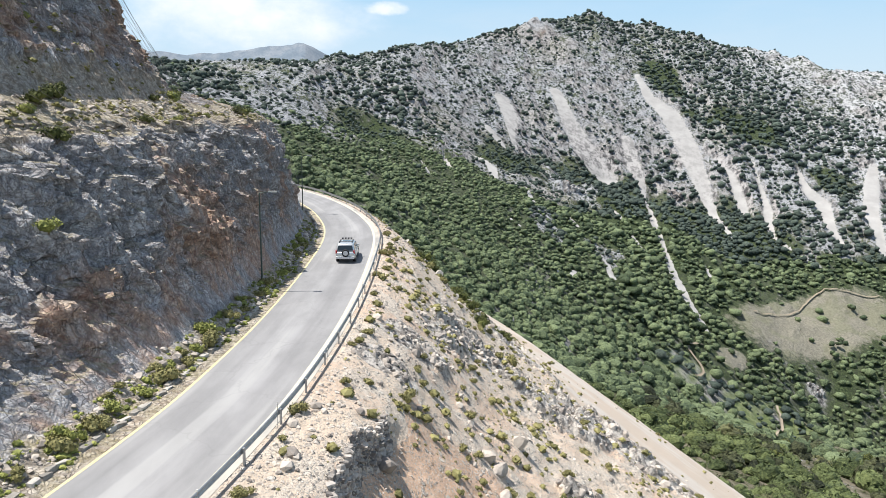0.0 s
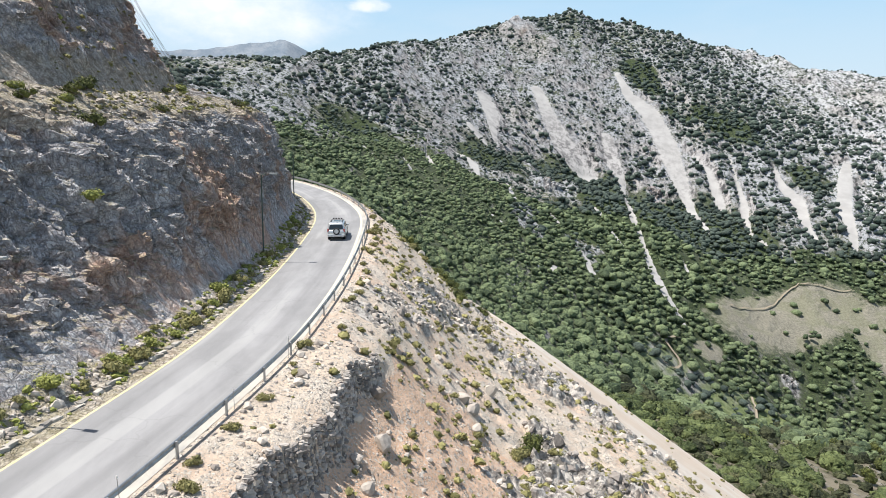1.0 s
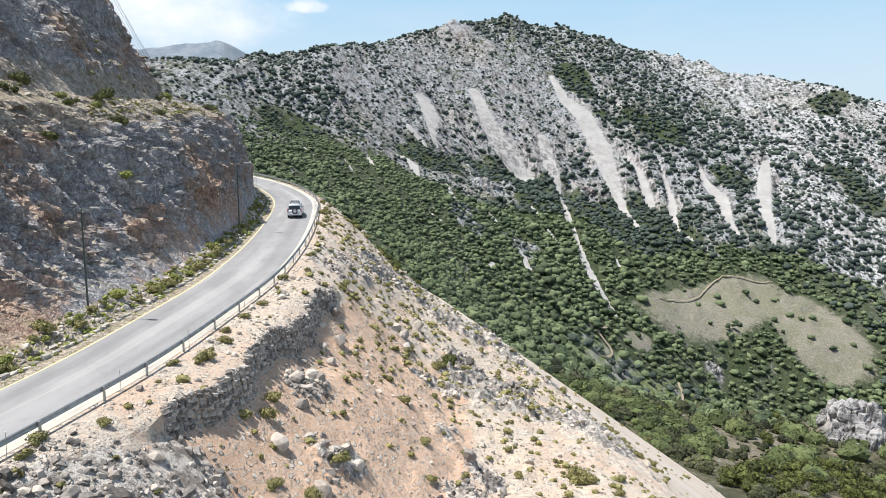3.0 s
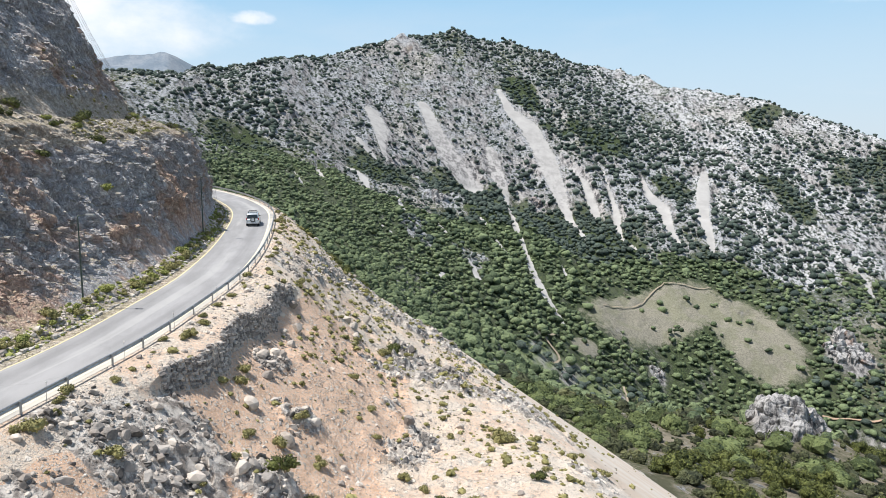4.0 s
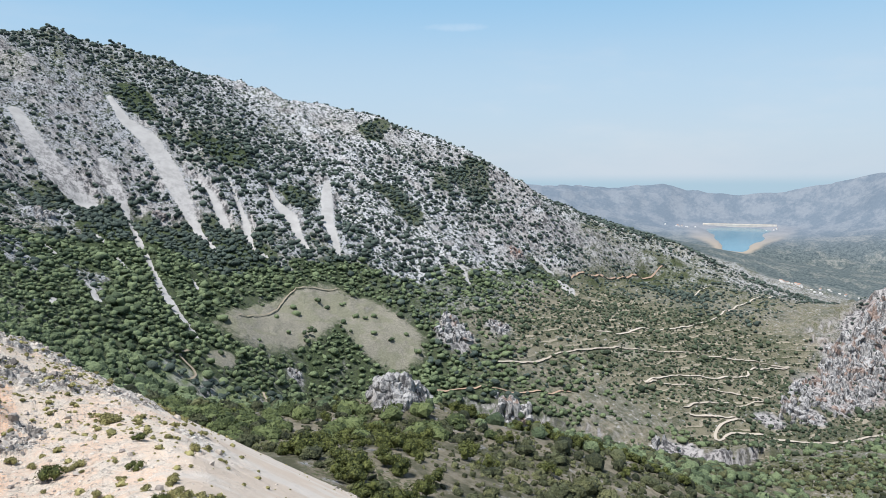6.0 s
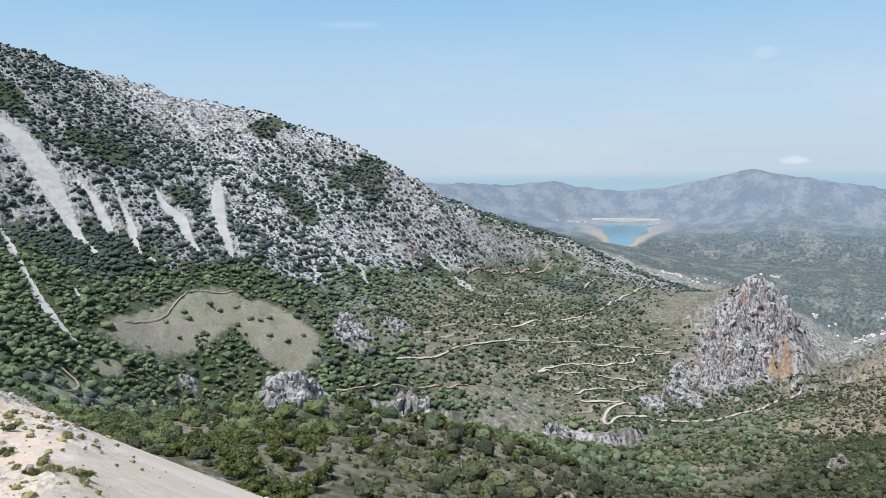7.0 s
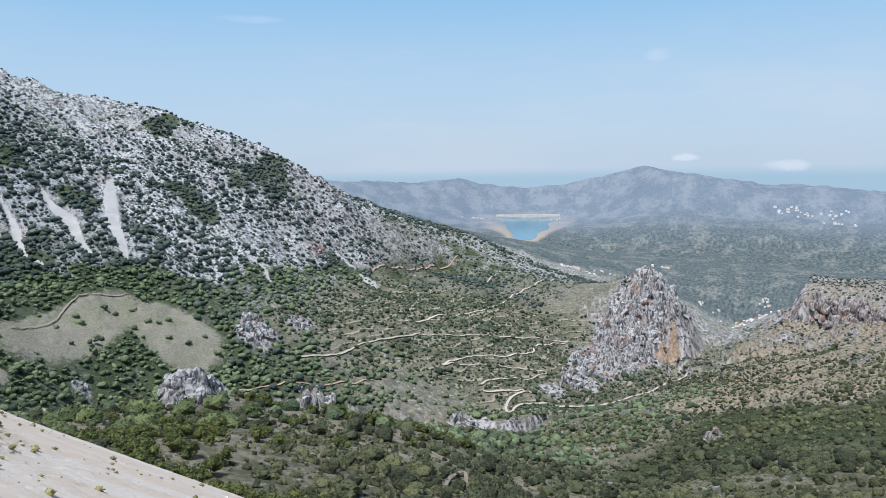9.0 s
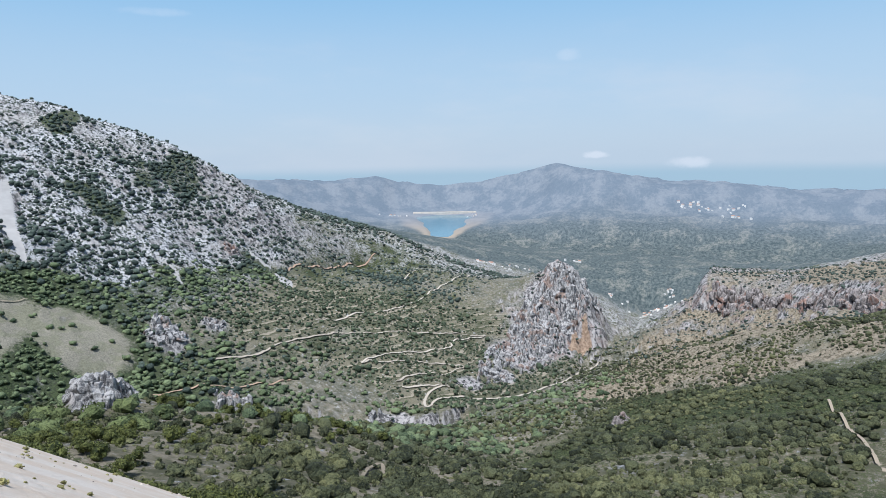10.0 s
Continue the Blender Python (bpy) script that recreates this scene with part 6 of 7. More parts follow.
def build_crags():
    for cx, cy, rad, many, big, label in ((206, 238, 17, 120, 3.6, "bare grey limestone crest of a wooded knoll"), (192, 222, 11, 50, 3.0, "grey rock rib running down the knoll"), (618, 692, 24, 60, 6.0, "broken limestone crag among trees"),
                                          (634, 716, 13, 26, 5.0, "broken limestone crag among trees"), (704, 692, 17, 30, 4.2, "low grey crag among trees"), (361, 664, 7, 16, 3.0, "white rock showing through the wood"),
                                          (169, 973, 16, 30, 5.0, "dark grey crag over the wood"), (356, 1096, 10, 18, 4.5, "reddish crag between scree chutes"), (967, 916, 15, 24, 5.0, "rusty crag on the mountain's flank"), (611, 78, 10, 32, 4.4, "reddish broken rock on the green hill")):
        a, r = rng.uniform(0, 2 * np.pi, many), rad * np.sqrt(rng.random(many))
        w0 = big * rng.uniform(0.5, 1.25, many)
        crag(label, cx + r * np.cos(a), cy + r * np.sin(a) * 0.8, w0, w0 * rng.uniform(0.7, 1.3, many), M_REDCRAG if "red" in label or "rust" in label else M_CRAG)
    k = rng.integers(6, len(BLUFF) - 12, 150)
    gap = fbm(BLUFF[k, 0], BLUFF[k, 1], 55, 3, 112) > -0.12
    k = k[gap]
    w0 = rng.uniform(4, 8, len(k))
    crag("long broken bluff of grey-brown limestone over the stream", BLUFF[k, 0] + rng.normal(0, 5, len(k)), BLUFF[k, 1] + rng.normal(0, 5, len(k)), w0, rng.uniform(6, 13, len(k)), M_CRAG)
    rim = [(1399, 371), (1381, 393), (1350, 418), (1310, 440), (1263, 450), (1206, 456), (1149, 459), (1013, 419)]
    foot = [(1440, 318), (1418, 312), (1390, 330), (1302, 325), (1153, 330), (1048, 348), (953, 362), (900, 370)]
    x, y = between_lines(rim[:6], foot[1:6], 620, 0.08, 0.72)
    open_face = np.hypot((x - 1293) / 44, (y - 334) / 17) > 1.0
    x, y = x[open_face], y[open_face]
    crag("tall grey limestone cliff of the promontory above the gorge", x, y, np.clip(rng.lognormal(1.75, 0.35, len(x)), 2.5, 11), rng.uniform(7, 14, len(x)), M_CRAG, 0.80)
    x, y = between_lines(rim[5:], foot[4:], 130, 0.1, 0.9)
    crag("broken grey cliffs stepping down to the hairpins", x, y, rng.uniform(3, 8, len(x)), rng.uniform(4, 10, len(x)), M_CRAG, 0.5)
    az = rng.uniform(85.2, 100, 300)
    r = np.interp(az, [84.6, 87.8, 90.7, 93.7, 97.2, 101], [1571, 1541, 1480, 1393, 1290, 1200]) - rng.normal(66, 9, len(az))
    crag("reddish-grey cliff under the rim of the table hill", r * np.sin(np.radians(az)), r * np.cos(np.radians(az)), np.clip(rng.lognormal(2.1, 0.4, len(az)), 4, 17), rng.uniform(8, 14, len(az)), M_REDCRAG)


def stones_on_slope():
    ks = np.nonzero((EDGE[:, 1] > -60) & (EDGE[:, 1] < 112))[0]
    k = rng.choice(ks, 25000)
    d = 1.2 + 68 * rng.random(25000) ** 1.5
    p = EDGE[k, :2] + RIGHT[k] * d[:, None]
    z, crag, chute, _ = on_spoil(p[:, 0], p[:, 1])
    drift = smooth(fbm(p[:, 0], p[:, 1], 9, 4, 141), -0.25, 0.35)
    ok = rng.random(len(k)) < (0.10 + 0.45 * drift + 0.65 * crag) * (1 - 0.96 * chute)
    size = np.clip(rng.lognormal(-2.15, 0.62, len(k)), 0.05, 0.6) * (1 + 0.6 * crag)
    pos = np.column_stack([p, z + 0.1 * size])[ok]
    scatter_mesh("loose_stones", [rock_mesh(False) for _ in range(12)], pos, size[ok], M_STONE, "loose pale limestone rubble strewn over the spoil slope", "stones")


def build_outcrops():
    """Broken ledges of bedrock standing out of the spoil."""
    for cx, cy, rad in OUTCROPS:
        n = int(26 * rad)
        a, r = rng.uniform(0, 2 * np.pi, n), 0.95 * rad * np.sqrt(rng.random(n))
        x, y = cx + r * np.cos(a), cy + r * np.sin(a) * 1.2
        z = on_spoil(x, y)[0]
        w0 = np.clip(rng.lognormal(-1.65, 0.42, n), 0.08, 0.5) * (1.3 - 0.5 * r / rad)
        size = np.column_stack([w0, w0 * rng.uniform(0.6, 1.2, n), w0 * rng.uniform(0.6, 1.15, n)])
        ob = scatter_mesh("bedrock_outcrop", [slab_mesh(False) for _ in range(10)], np.column_stack([x, y, z]), size, M_OUTCROP, "dark grey broken bedrock standing out of the spoil slope", "rocks")
        tagged(ob, kind="structure")


def stones_at_cutting():
    y = rng.uniform(5, 85, 2600)
    u = rng.choice([0, 1], 2600) * 5.2 + 1.0 + np.abs(rng.normal(0, 0.5, 2600))
    x, z = cut_surface(y, u)
    size = np.clip(rng.lognormal(-2.0, 0.6, 2600), 0.05, 0.5)
    scatter_mesh("fallen_stones", [rock_mesh(False) for _ in range(8)], np.column_stack([x, y, z]), size, M_STONE, "fallen grey stones at the foot of the cutting", "stones")


def stones_at_scree_foot():
    """Coarse rubble where the scree runs out under the oaks."""
    k = rng.choice(np.nonzero((EDGE[:, 1] > -60) & (EDGE[:, 1] < 80))[0], 2600)
    d = rng.normal(93, 4.5, 2600)
    p = EDGE[k, :2] + RIGHT[k] * d[:, None]
    z = on_spoil(p[:, 0], p[:, 1])[0]
    scatter_mesh("scree_rubble", [rock_mesh(False) for _ in range(8)], np.column_stack([p, z]), np.clip(rng.lognormal(-1.4, 0.6, 2600), 0.08, 1.2), M_STONE, "coarse pale rubble at the foot of the scree", "stones")


def cushion():
    """A small dome of stalks."""
    n = 22
    way = rng.normal(0, 1, (n, 3)) * np.array([1, 1, 0.6])
    way[:, 2] = np.abs(way[:, 2]) + 0.15
    way /= np.linalg.norm(way, axis=1)[:, None]
    root, tip = way * 0.15, way * rng.uniform(0.6, 1.1, (n, 1))
    side = np.cross(way, rng.normal(0, 1, (n, 3))) * 0.22
    v, f = clump(1, False, 0.15)
    return np.vstack([v * 0.6, np.stack([root - side, tip, tip * 0.75 + side], 1).reshape(-1, 3)]), np.vstack([f, len(v) + np.arange(n * 3).reshape(-1, 3)])


def tufts():
    """Cushions of dry herbs over the stony slope, in drifts."""
    ks = np.nonzero((EDGE[:, 1] > -60) & (EDGE[:, 1] < 112))[0]
    k = rng.choice(ks, 24000)
    d = 1.6 + 78 * rng.random(24000) ** 1.2
    p = EDGE[k, :2] + RIGHT[k] * d[:, None]
    z, crag, chute, _ = on_spoil(p[:, 0], p[:, 1])
    drift = smooth(fbm(p[:, 0], p[:, 1] * 0.6, 14, 4, 143), 0.0, 0.4)
    ok = rng.random(len(k)) < (0.05 + 0.55 * drift) * (1 - 0.88 * chute)
    size = np.clip(rng.lognormal(-1.38, 0.5, len(k)), 0.08, 0.6)
    scatter_mesh("dry_tufts", [cushion() for _ in range(8)], np.column_stack([p, z - 0.05])[ok], size[ok], M_SHRUB, "small olive-yellow cushions of dry herbs on the spoil slope", "herbs")
    y, u = rng.uniform(0, 86, 900), rng.uniform(0.5, 2.0, 900)
    x, z = cut_surface(y, u)
    scatter_mesh("verge_grass", [cushion() for _ in range(6)], np.column_stack([x, y, z - 0.04]), np.clip(rng.lognormal(-1.7, 0.4, 900), 0.08, 0.4), M_LUSH, "yellow-green grass along the foot of the cutting", "grass")
    y, u = rng.uniform(22, 84, 1500), rng.uniform(5.6, 7.8, 1500)
    x, z = cut_surface(y, u)
    ok = fbm(y, u * 4, 6, 3, 145) > 0.0
    scatter_mesh("ledge_grass", [cushion() for _ in range(6)], np.column_stack([x, y, z - 0.05])[ok], np.clip(rng.lognormal(-1.7, 0.45, 1500), 0.08, 0.4)[ok], M_SHRUB, "dry grass tufts on the ledges of the cutting", "grass")


def gravel():
    """Small rubble near the shoulder of the road."""
    k = rng.choice(np.nonzero((EDGE[:, 1] > -20) & (EDGE[:, 1] < 90))[0], 9000)
    d = 1.0 + 22 * rng.random(9000)
    p = EDGE[k, :2] + RIGHT[k] * d[:, None]
    z, crag, chute, _ = on_spoil(p[:, 0], p[:, 1])
    ok = rng.random(9000) < 0.12 + 0.75 * smooth(fbm(p[:, 0], p[:, 1], 7, 4, 147), -0.2, 0.3)
    scatter_mesh("gravel", [rock_mesh(False) for _ in range(8)], np.column_stack([p, z])[ok], np.clip(rng.lognormal(-2.75, 0.4, 9000), 0.03, 0.16)[ok], M_STONE, "small pinkish rubble on the spoil slope", "gravel")


build_crags()
build_outcrops()
stones_on_slope()
gravel()
stones_at_cutting()
stones_at_scree_foot()
tufts()

boulders = []
for _ in range(8):
    v, f = rock_mesh()
    boulders.append(tagged(mesh_part("boulder", v, f, M_STONE), "angular grey limestone boulder on the spoil slope", "boulder", "boulders below the road"))
spots = [(-3.4, 33.6), (-4.0, 26.5), (-3.2, 24.8), (-5.4, 19.6), (-5.0, 17.2), (-4.2, 20.4), (-5.9, 12.8), (-2.8, 29.5)]
spots += [tuple(q[:2]) for q in slope_places(48, 7, 46, -45, 100, 0.08)]
for k, (x, y) in enumerate(spots):
    z = on_spoil(x, y)[0][0]
    s = rng.uniform(0.35, 0.95) if k > 7 else rng.uniform(0.5, 0.9)
    m = Matrix.LocRotScale((x, y, z + 0.15 * s), Euler(rng.uniform(-0.5, 0.5, 2).tolist() + [rng.uniform(0, 6.28)]), (s, s, s))
    if k < 8:
        boulders[k].matrix_basis = m
    else:
        copy_thing(boulders[k % 8], m @ Matrix.Identity(4)).scale = (s, s, s)


# ---- crash barrier on the valley side ----
def at_edge(k, d, dz=0.0):
    p = EDGE[k, :2] + RIGHT[k] * d
    return np.array([p[0], p[1], EDGE[k, 2] + dz])


def heading(k):
    return math.atan2(-TANGENT[k, 0], TANGENT[k, 1])


def build_barrier():
    thing = tagged(new("crash_barrier"), "galvanised steel crash barrier along the valley side of the road", "crash barrier")
    shape = [(0.00, 0.44), (0.05, 0.48), (0.05, 0.54), (0.0, 0.58), (0.0, 0.62), (0.05, 0.66), (0.05, 0.72), (0.0, 0.76)]
    ring = [(0.60 + a, b) for a, b in shape] + [(0.612 + a, b) for a, b in shape[::-1]]
    ks = np.arange(40, len(EDGE) - 4, 2)
    v = np.array([at_edge(k, a, b) for k in ks for a, b in ring])
    n = len(ring)
    f = [(i * n + j, i * n + (j + 1) % n, (i + 1) * n + (j + 1) % n, (i + 1) * n + j) for i in range(len(ks) - 1) for j in range(n)]
    mesh_part("beam", v, f, M_STEEL, thing, "long corrugated steel beam", True)
    post = part("post", boxes((-0.045, 0.045, -0.06, 0.06, -0.35, 0.74), bevel=0.012), M_STEEL, thing)
    gap = int(round(4.0 / (RUN[-1] / len(RUN))))
    for i, k in enumerate(ks[2::max(1, gap // 2)]):
        m = Matrix.Translation(at_edge(k, 0.72)) @ Matrix.Rotation(heading(k), 4, "Z")
        if i == 0:
            post.matrix_basis = m
        else:
            share(post, m, thing)


build_barrier()


def build_stakes():
    first = None
    for k in np.nonzero((EDGE[:, 1] > -40) & (EDGE[:, 1] < 90))[0][::15]:
        m = Matrix.Translation(at_edge(k, 0.95 + 0.2 * math.sin(k), -0.05)) @ Matrix.Rotation(0.05 * math.sin(k * 3.0), 4, "Y")
        if first is None:
            first = tagged(new("marker_stake"), "thin upright steel stake behind the crash barrier", "stake", "stakes along the barrier")
            part("rod", drum(0.014, 1.35, Matrix.Translation((0, 0, 0.67)), 6), M_STEEL, first)
            part("collar", drum(0.03, 0.10, Matrix.Translation((0, 0, 1.30)), 6, 0.01), M_WHITE, first, "small pale collar")
            first.matrix_basis = m
        else:
            copy_thing(first, m)


build_stakes()


# ---- street lamps on the uphill verge ----
M_POLE = paint("dull_green_pole", (0.075, 0.10, 0.085), 0.55, 0.3, 0.12, 4.0)
M_LAMPHEAD = paint("lamp_housing", (0.44, 0.45, 0.44), 0.45, 0.3, 0.08, 8.0)
M_LENS = paint("lamp_cover", (0.72, 0.74, 0.72), 0.25, 0, 0.05, 12.0)


def street_lamp():
    thing = tagged(new("street_lamp"), "slim dull green street lamp with a flat head over the road", "street lamp", "street lamps on the verge")
    part("base", boxes((-0.17, 0.17, -0.17, 0.17, -0.5, 0.06), bevel=0.02), M_LAMPHEAD, thing, "small concrete footing")
    v, f = tube([(0, 0, 0), (0, 0, 1.2), (0, 0, 7.5), (0, 0, 7.75)], [0.085, 0.075, 0.05, 0.045], 10)
    mesh_part("pole", v, f, M_POLE, thing, "", True)
    v, f = tube([(0, 0, 7.6), (0.10, 0, 7.72), (0.8, 0, 7.80)], [0.045, 0.035, 0.03], 8)
    mesh_part("arm", v, f, M_POLE, thing, "", True)
    head = part("head", boxes((0.72, 1.42, -0.13, 0.13, 7.76, 7.88), bevel=0.04), M_LAMPHEAD, thing, "flat grey lamp head")
    part("lens", boxes((0.92, 1.38, -0.10, 0.10, 7.735, 7.765), bevel=0.012), M_LENS, head, "pale lamp cover")
    part("hatch", boxes((0.06, 0.095, -0.05, 0.05, 0.6, 0.95), bevel=0.008), M_LAMPHEAD, thing)
    return thing


lamp = street_lamp()
for i, (x, y, z, turn) in enumerate([(-19.6, 21.9, -0.1, -0.28), (-15.1, 55.6, 2.0, 0.0), (-19.6, 95.8, 4.2, 0.36)]):
    m = Matrix.Translation((x, y, z)) @ Matrix.Rotation(turn, 4, "Z")
    if i == 0:
        lamp.matrix_basis = m
    else:
        copy_thing(lamp, m)


# ---- the off-road car ----
M_SILVER = paint("silver_car_paint", (0.60, 0.63, 0.65), 0.28, 0.55, 0.03, 2.0)
M_GLASS = paint("tinted_car_glass", (0.02, 0.025, 0.03), 0.06, 0, 0.02, 2.0, 0.6)
M_RUBBER = paint("black_rubber", (0.02, 0.02, 0.02), 0.85, 0, 0.1, 15.0)
M_ALLOY = paint("alloy_rim", (0.55, 0.56, 0.57), 0.35, 0.8, 0.06, 15.0)
M_TRIM = paint("black_plastic_trim", (0.03, 0.03, 0.032), 0.6, 0, 0.1, 10.0)
M_RED = paint("red_lamp_glass", (0.45, 0.02, 0.02), 0.2, 0, 0.05, 10.0)
M_PLATE = paint("pale_plate", (0.75, 0.75, 0.70), 0.5, 0, 0.04, 20.0)


def rounded(hw, y0, y1, r, n=3):
    """Corners of a rounded oblong, x across, y along."""
    out = []
    for cx, cy, a0 in ((hw - r, y1 - r, 0), (-hw + r, y1 - r, 90), (-hw + r, y0 + r, 180), (hw - r, y0 + r, 270)):
        for k in range(n + 1):
            a = radians(a0 + 90 * k / n)
            out.append((cx + r * math.cos(a), cy + r * math.sin(a)))
    return out


def lofted(rings):
    """Vertices and faces of a skin over rings with the same number of points, closed at both ends."""
    n = len(rings[0])
    v = [p for ring in rings for p in ring]
    f = [(i * n + j, i * n + (j + 1) % n, (i + 1) * n + (j + 1) % n, (i + 1) * n + j) for i in range(len(rings) - 1) for j in range(n)]
    return v, f + [tuple(range(n))[::-1], tuple((len(rings) - 1) * n + j for j in range(n))]


CABIN = [(1.06, -2.14, 1.12, 0.895), (1.16, -2.13, 0.98, 0.885), (1.45, -2.06, 0.58, 0.83), (1.72, -1.95, 0.22, 0.765), (1.80, -1.85, 0.08, 0.71), (1.83, -1.70, -0.10, 0.60)]


def cabin_half(z):
    return float(np.interp(z, [c[0] for c in CABIN], [c[3] for c in CABIN]))


def build_car():
    car = tagged(new("off_road_car"), "silver off-road car with a rear spare wheel on the road", "car")
    body = []
    for y, hw, z0, z1 in ((-2.27, 0.84, 0.52, 0.98), (-2.20, 0.90, 0.44, 1.06), (-1.3, 0.935, 0.38, 1.09), (0.2, 0.935, 0.36, 1.09), (1.05, 0.93, 0.38, 1.08), (1.8, 0.90, 0.42, 1.02), (2.2, 0.85, 0.47, 0.93), (2.36, 0.76, 0.54, 0.84)):
        body.append([(x, y, z) for x, z in rounded(hw, z0, z1, 0.13)])
    shell = mesh_part("body", *lofted(body), M_SILVER, car, "", True)
    mesh_part("cabin", *lofted([[(x, y, z) for x, y in rounded(hw, y0, y1, 0.16)] for z, y0, y1, hw in CABIN]), M_SILVER, car, "", True)
    # side windows, windscreen, rear window
    for side in (-1, 1):
        for y0, y1, t0, t1 in ((-0.02, 0.82, 0.02, 0.30), (-1.02, -0.12, -0.98, -0.10), (-1.92, -1.10, -1.80, -1.08)):
            ring = []
            for yb, yt, z in ((y0, t0, 1.17), (y1, t1, 1.17)):
                ring += [(yb, 1.17), (yt, 1.66)] if yb == y0 else [(yt, 1.66), (yb, 1.17)]
            outer = [(side * (cabin_half(z) + 0.012), y, z) for y, z in ring]
            inner = [(side * (cabin_half(z) - 0.03), y, z) for y, z in ring]
            mesh_part("side_window", *lofted([inner, outer]), M_GLASS, car, "dark tinted side window")
    for name, pts in (("windscreen", [(0.93, 1.20), (0.32, 1.68)]), ("rear_window", [(-2.135, 1.18), (-1.985, 1.66)])):
        sign = 1 if name == "windscreen" else -1
        w0, w1 = cabin_half(1.2) - 0.12, cabin_half(1.68) - 0.12
        outer = [(-w0, pts[0][0] + 0.03 * sign, pts[0][1]), (w0, pts[0][0] + 0.03 * sign, pts[0][1]), (w1, pts[1][0] + 0.03 * sign, pts[1][1]), (-w1, pts[1][0] + 0.03 * sign, pts[1][1])]
        inner = [(x, y - 0.06 * sign, z) for x, y, z in outer]
        mesh_part(name, *lofted([inner, outer]), M_GLASS, car, "dark tinted glass")
    # wheels
    for i, (x, y) in enumerate(((-0.80, -1.38), (0.80, -1.38), (-0.80, 1.42), (0.80, 1.42))):
        across = Matrix.Translation((x, y, 0.375)) @ Matrix.Rotation(radians(90), 4, "Y")
        wheel = part("wheel", drum(0.375, 0.26, across, 24, 0.05), M_RUBBER, car, "black tyre", True)
        part("rim", drum(0.23, 0.275, across, 20, 0.02), M_ALLOY, wheel, "alloy rim")
        part("wheel_arch", drum(0.46, 0.05, Matrix.Translation((0.905 * (1 if x > 0 else -1), y, 0.44)) @ Matrix.Rotation(radians(90), 4, "Y"), 24, 0.015), M_TRIM, car, "dark wheel arch")
    back = Matrix.Translation((0.06, -2.38, 1.00)) @ Matrix.Rotation(radians(90), 4, "X")
    spare = part("spare_wheel", drum(0.355, 0.24, back, 24, 0.05), M_RUBBER, car, "black spare wheel on the back door", True)
    part("wheel_cover", drum(0.24, 0.27, back, 24, 0.03), M_SILVER, spare, "silver cover")
    part("rear_bumper", boxes((-0.88, 0.88, -2.42, -2.16, 0.42, 0.66), bevel=0.05), M_SILVER, car)
    part("front_bumper", boxes((-0.84, 0.84, 2.14, 2.44, 0.40, 0.66), bevel=0.05), M_SILVER, car)
    part("number_plate", boxes((-0.62, -0.30, -2.435, -2.42, 0.72, 0.84)), M_PLATE, car, "blank pale plate")
    for side in (-1, 1):
        part("tail_light", boxes((side * 0.84 - 0.07, side * 0.84 + 0.07, -2.26, -2.10, 0.88, 1.22), bevel=0.025), M_RED, car, "red tail light")
        part("headlight", boxes((side * 0.68 - 0.15, side * 0.68 + 0.15, 2.16, 2.34, 0.74, 0.90), bevel=0.03), M_LENS, car, "clear headlight")
        part("door_mirror", boxes((side * 0.99 - 0.11, side * 0.99 + 0.11, 0.72, 0.86, 1.12, 1.30), bevel=0.04), M_SILVER, car)
        part("side_step", boxes((side * 0.93 - 0.09, side * 0.93 + 0.09, -0.85, 0.92, 0.32, 0.39), bevel=0.02), M_TRIM, car)
        part("roof_rail", boxes((side * 0.60 - 0.025, side * 0.60 + 0.025, -1.6, -0.1, 1.88, 1.93), (side * 0.60 - 0.02, side * 0.60 + 0.02, -1.55, -1.45, 1.80, 1.89), (side * 0.60 - 0.02, side * 0.60 + 0.02, -0.25, -0.15, 1.80, 1.89)), M_TRIM, car)
        for y in (-1.10, -0.10):
            part("door_handle", boxes((side * 0.94 - 0.015, side * 0.94 + 0.015, y - 0.02, y + 0.16, 0.96, 0.99), bevel=0.008), M_SILVER, car)
    for y in (-1.45, -0.28):
        part("rack_bar", boxes((-0.62, 0.62, y - 0.03, y + 0.03, 1.93, 1.97), bevel=0.01), M_TRIM, car)
    for x in (-0.42, -0.14, 0.14, 0.42):
        part("roof_lamp", boxes((x - 0.09, x + 0.09, -0.20, -0.08, 1.97, 2.09), bevel=0.02), M_TRIM, car, "square lamp on the roof rack")
    part("sunroof", boxes((-0.36, 0.36, -0.95, -0.35, 1.825, 1.842), bevel=0.006), M_GLASS, car, "dark sunroof")
    k = int(np.argmin(np.abs(EDGE[:, 1] - 68.5)))
    car.matrix_basis = Matrix.Translation(at_edge(k, -2.2, 0.008)) @ Matrix.Rotation(heading(k), 4, "Z") @ Matrix.Rotation(radians(3.0), 4, "X")


build_car()


# ---- rockfall net hung on the cutting ----
M_WIRE = paint("rusty_net_wire", (0.30, 0.27, 0.25), 0.6, 0.5, 0.1, 5.0)


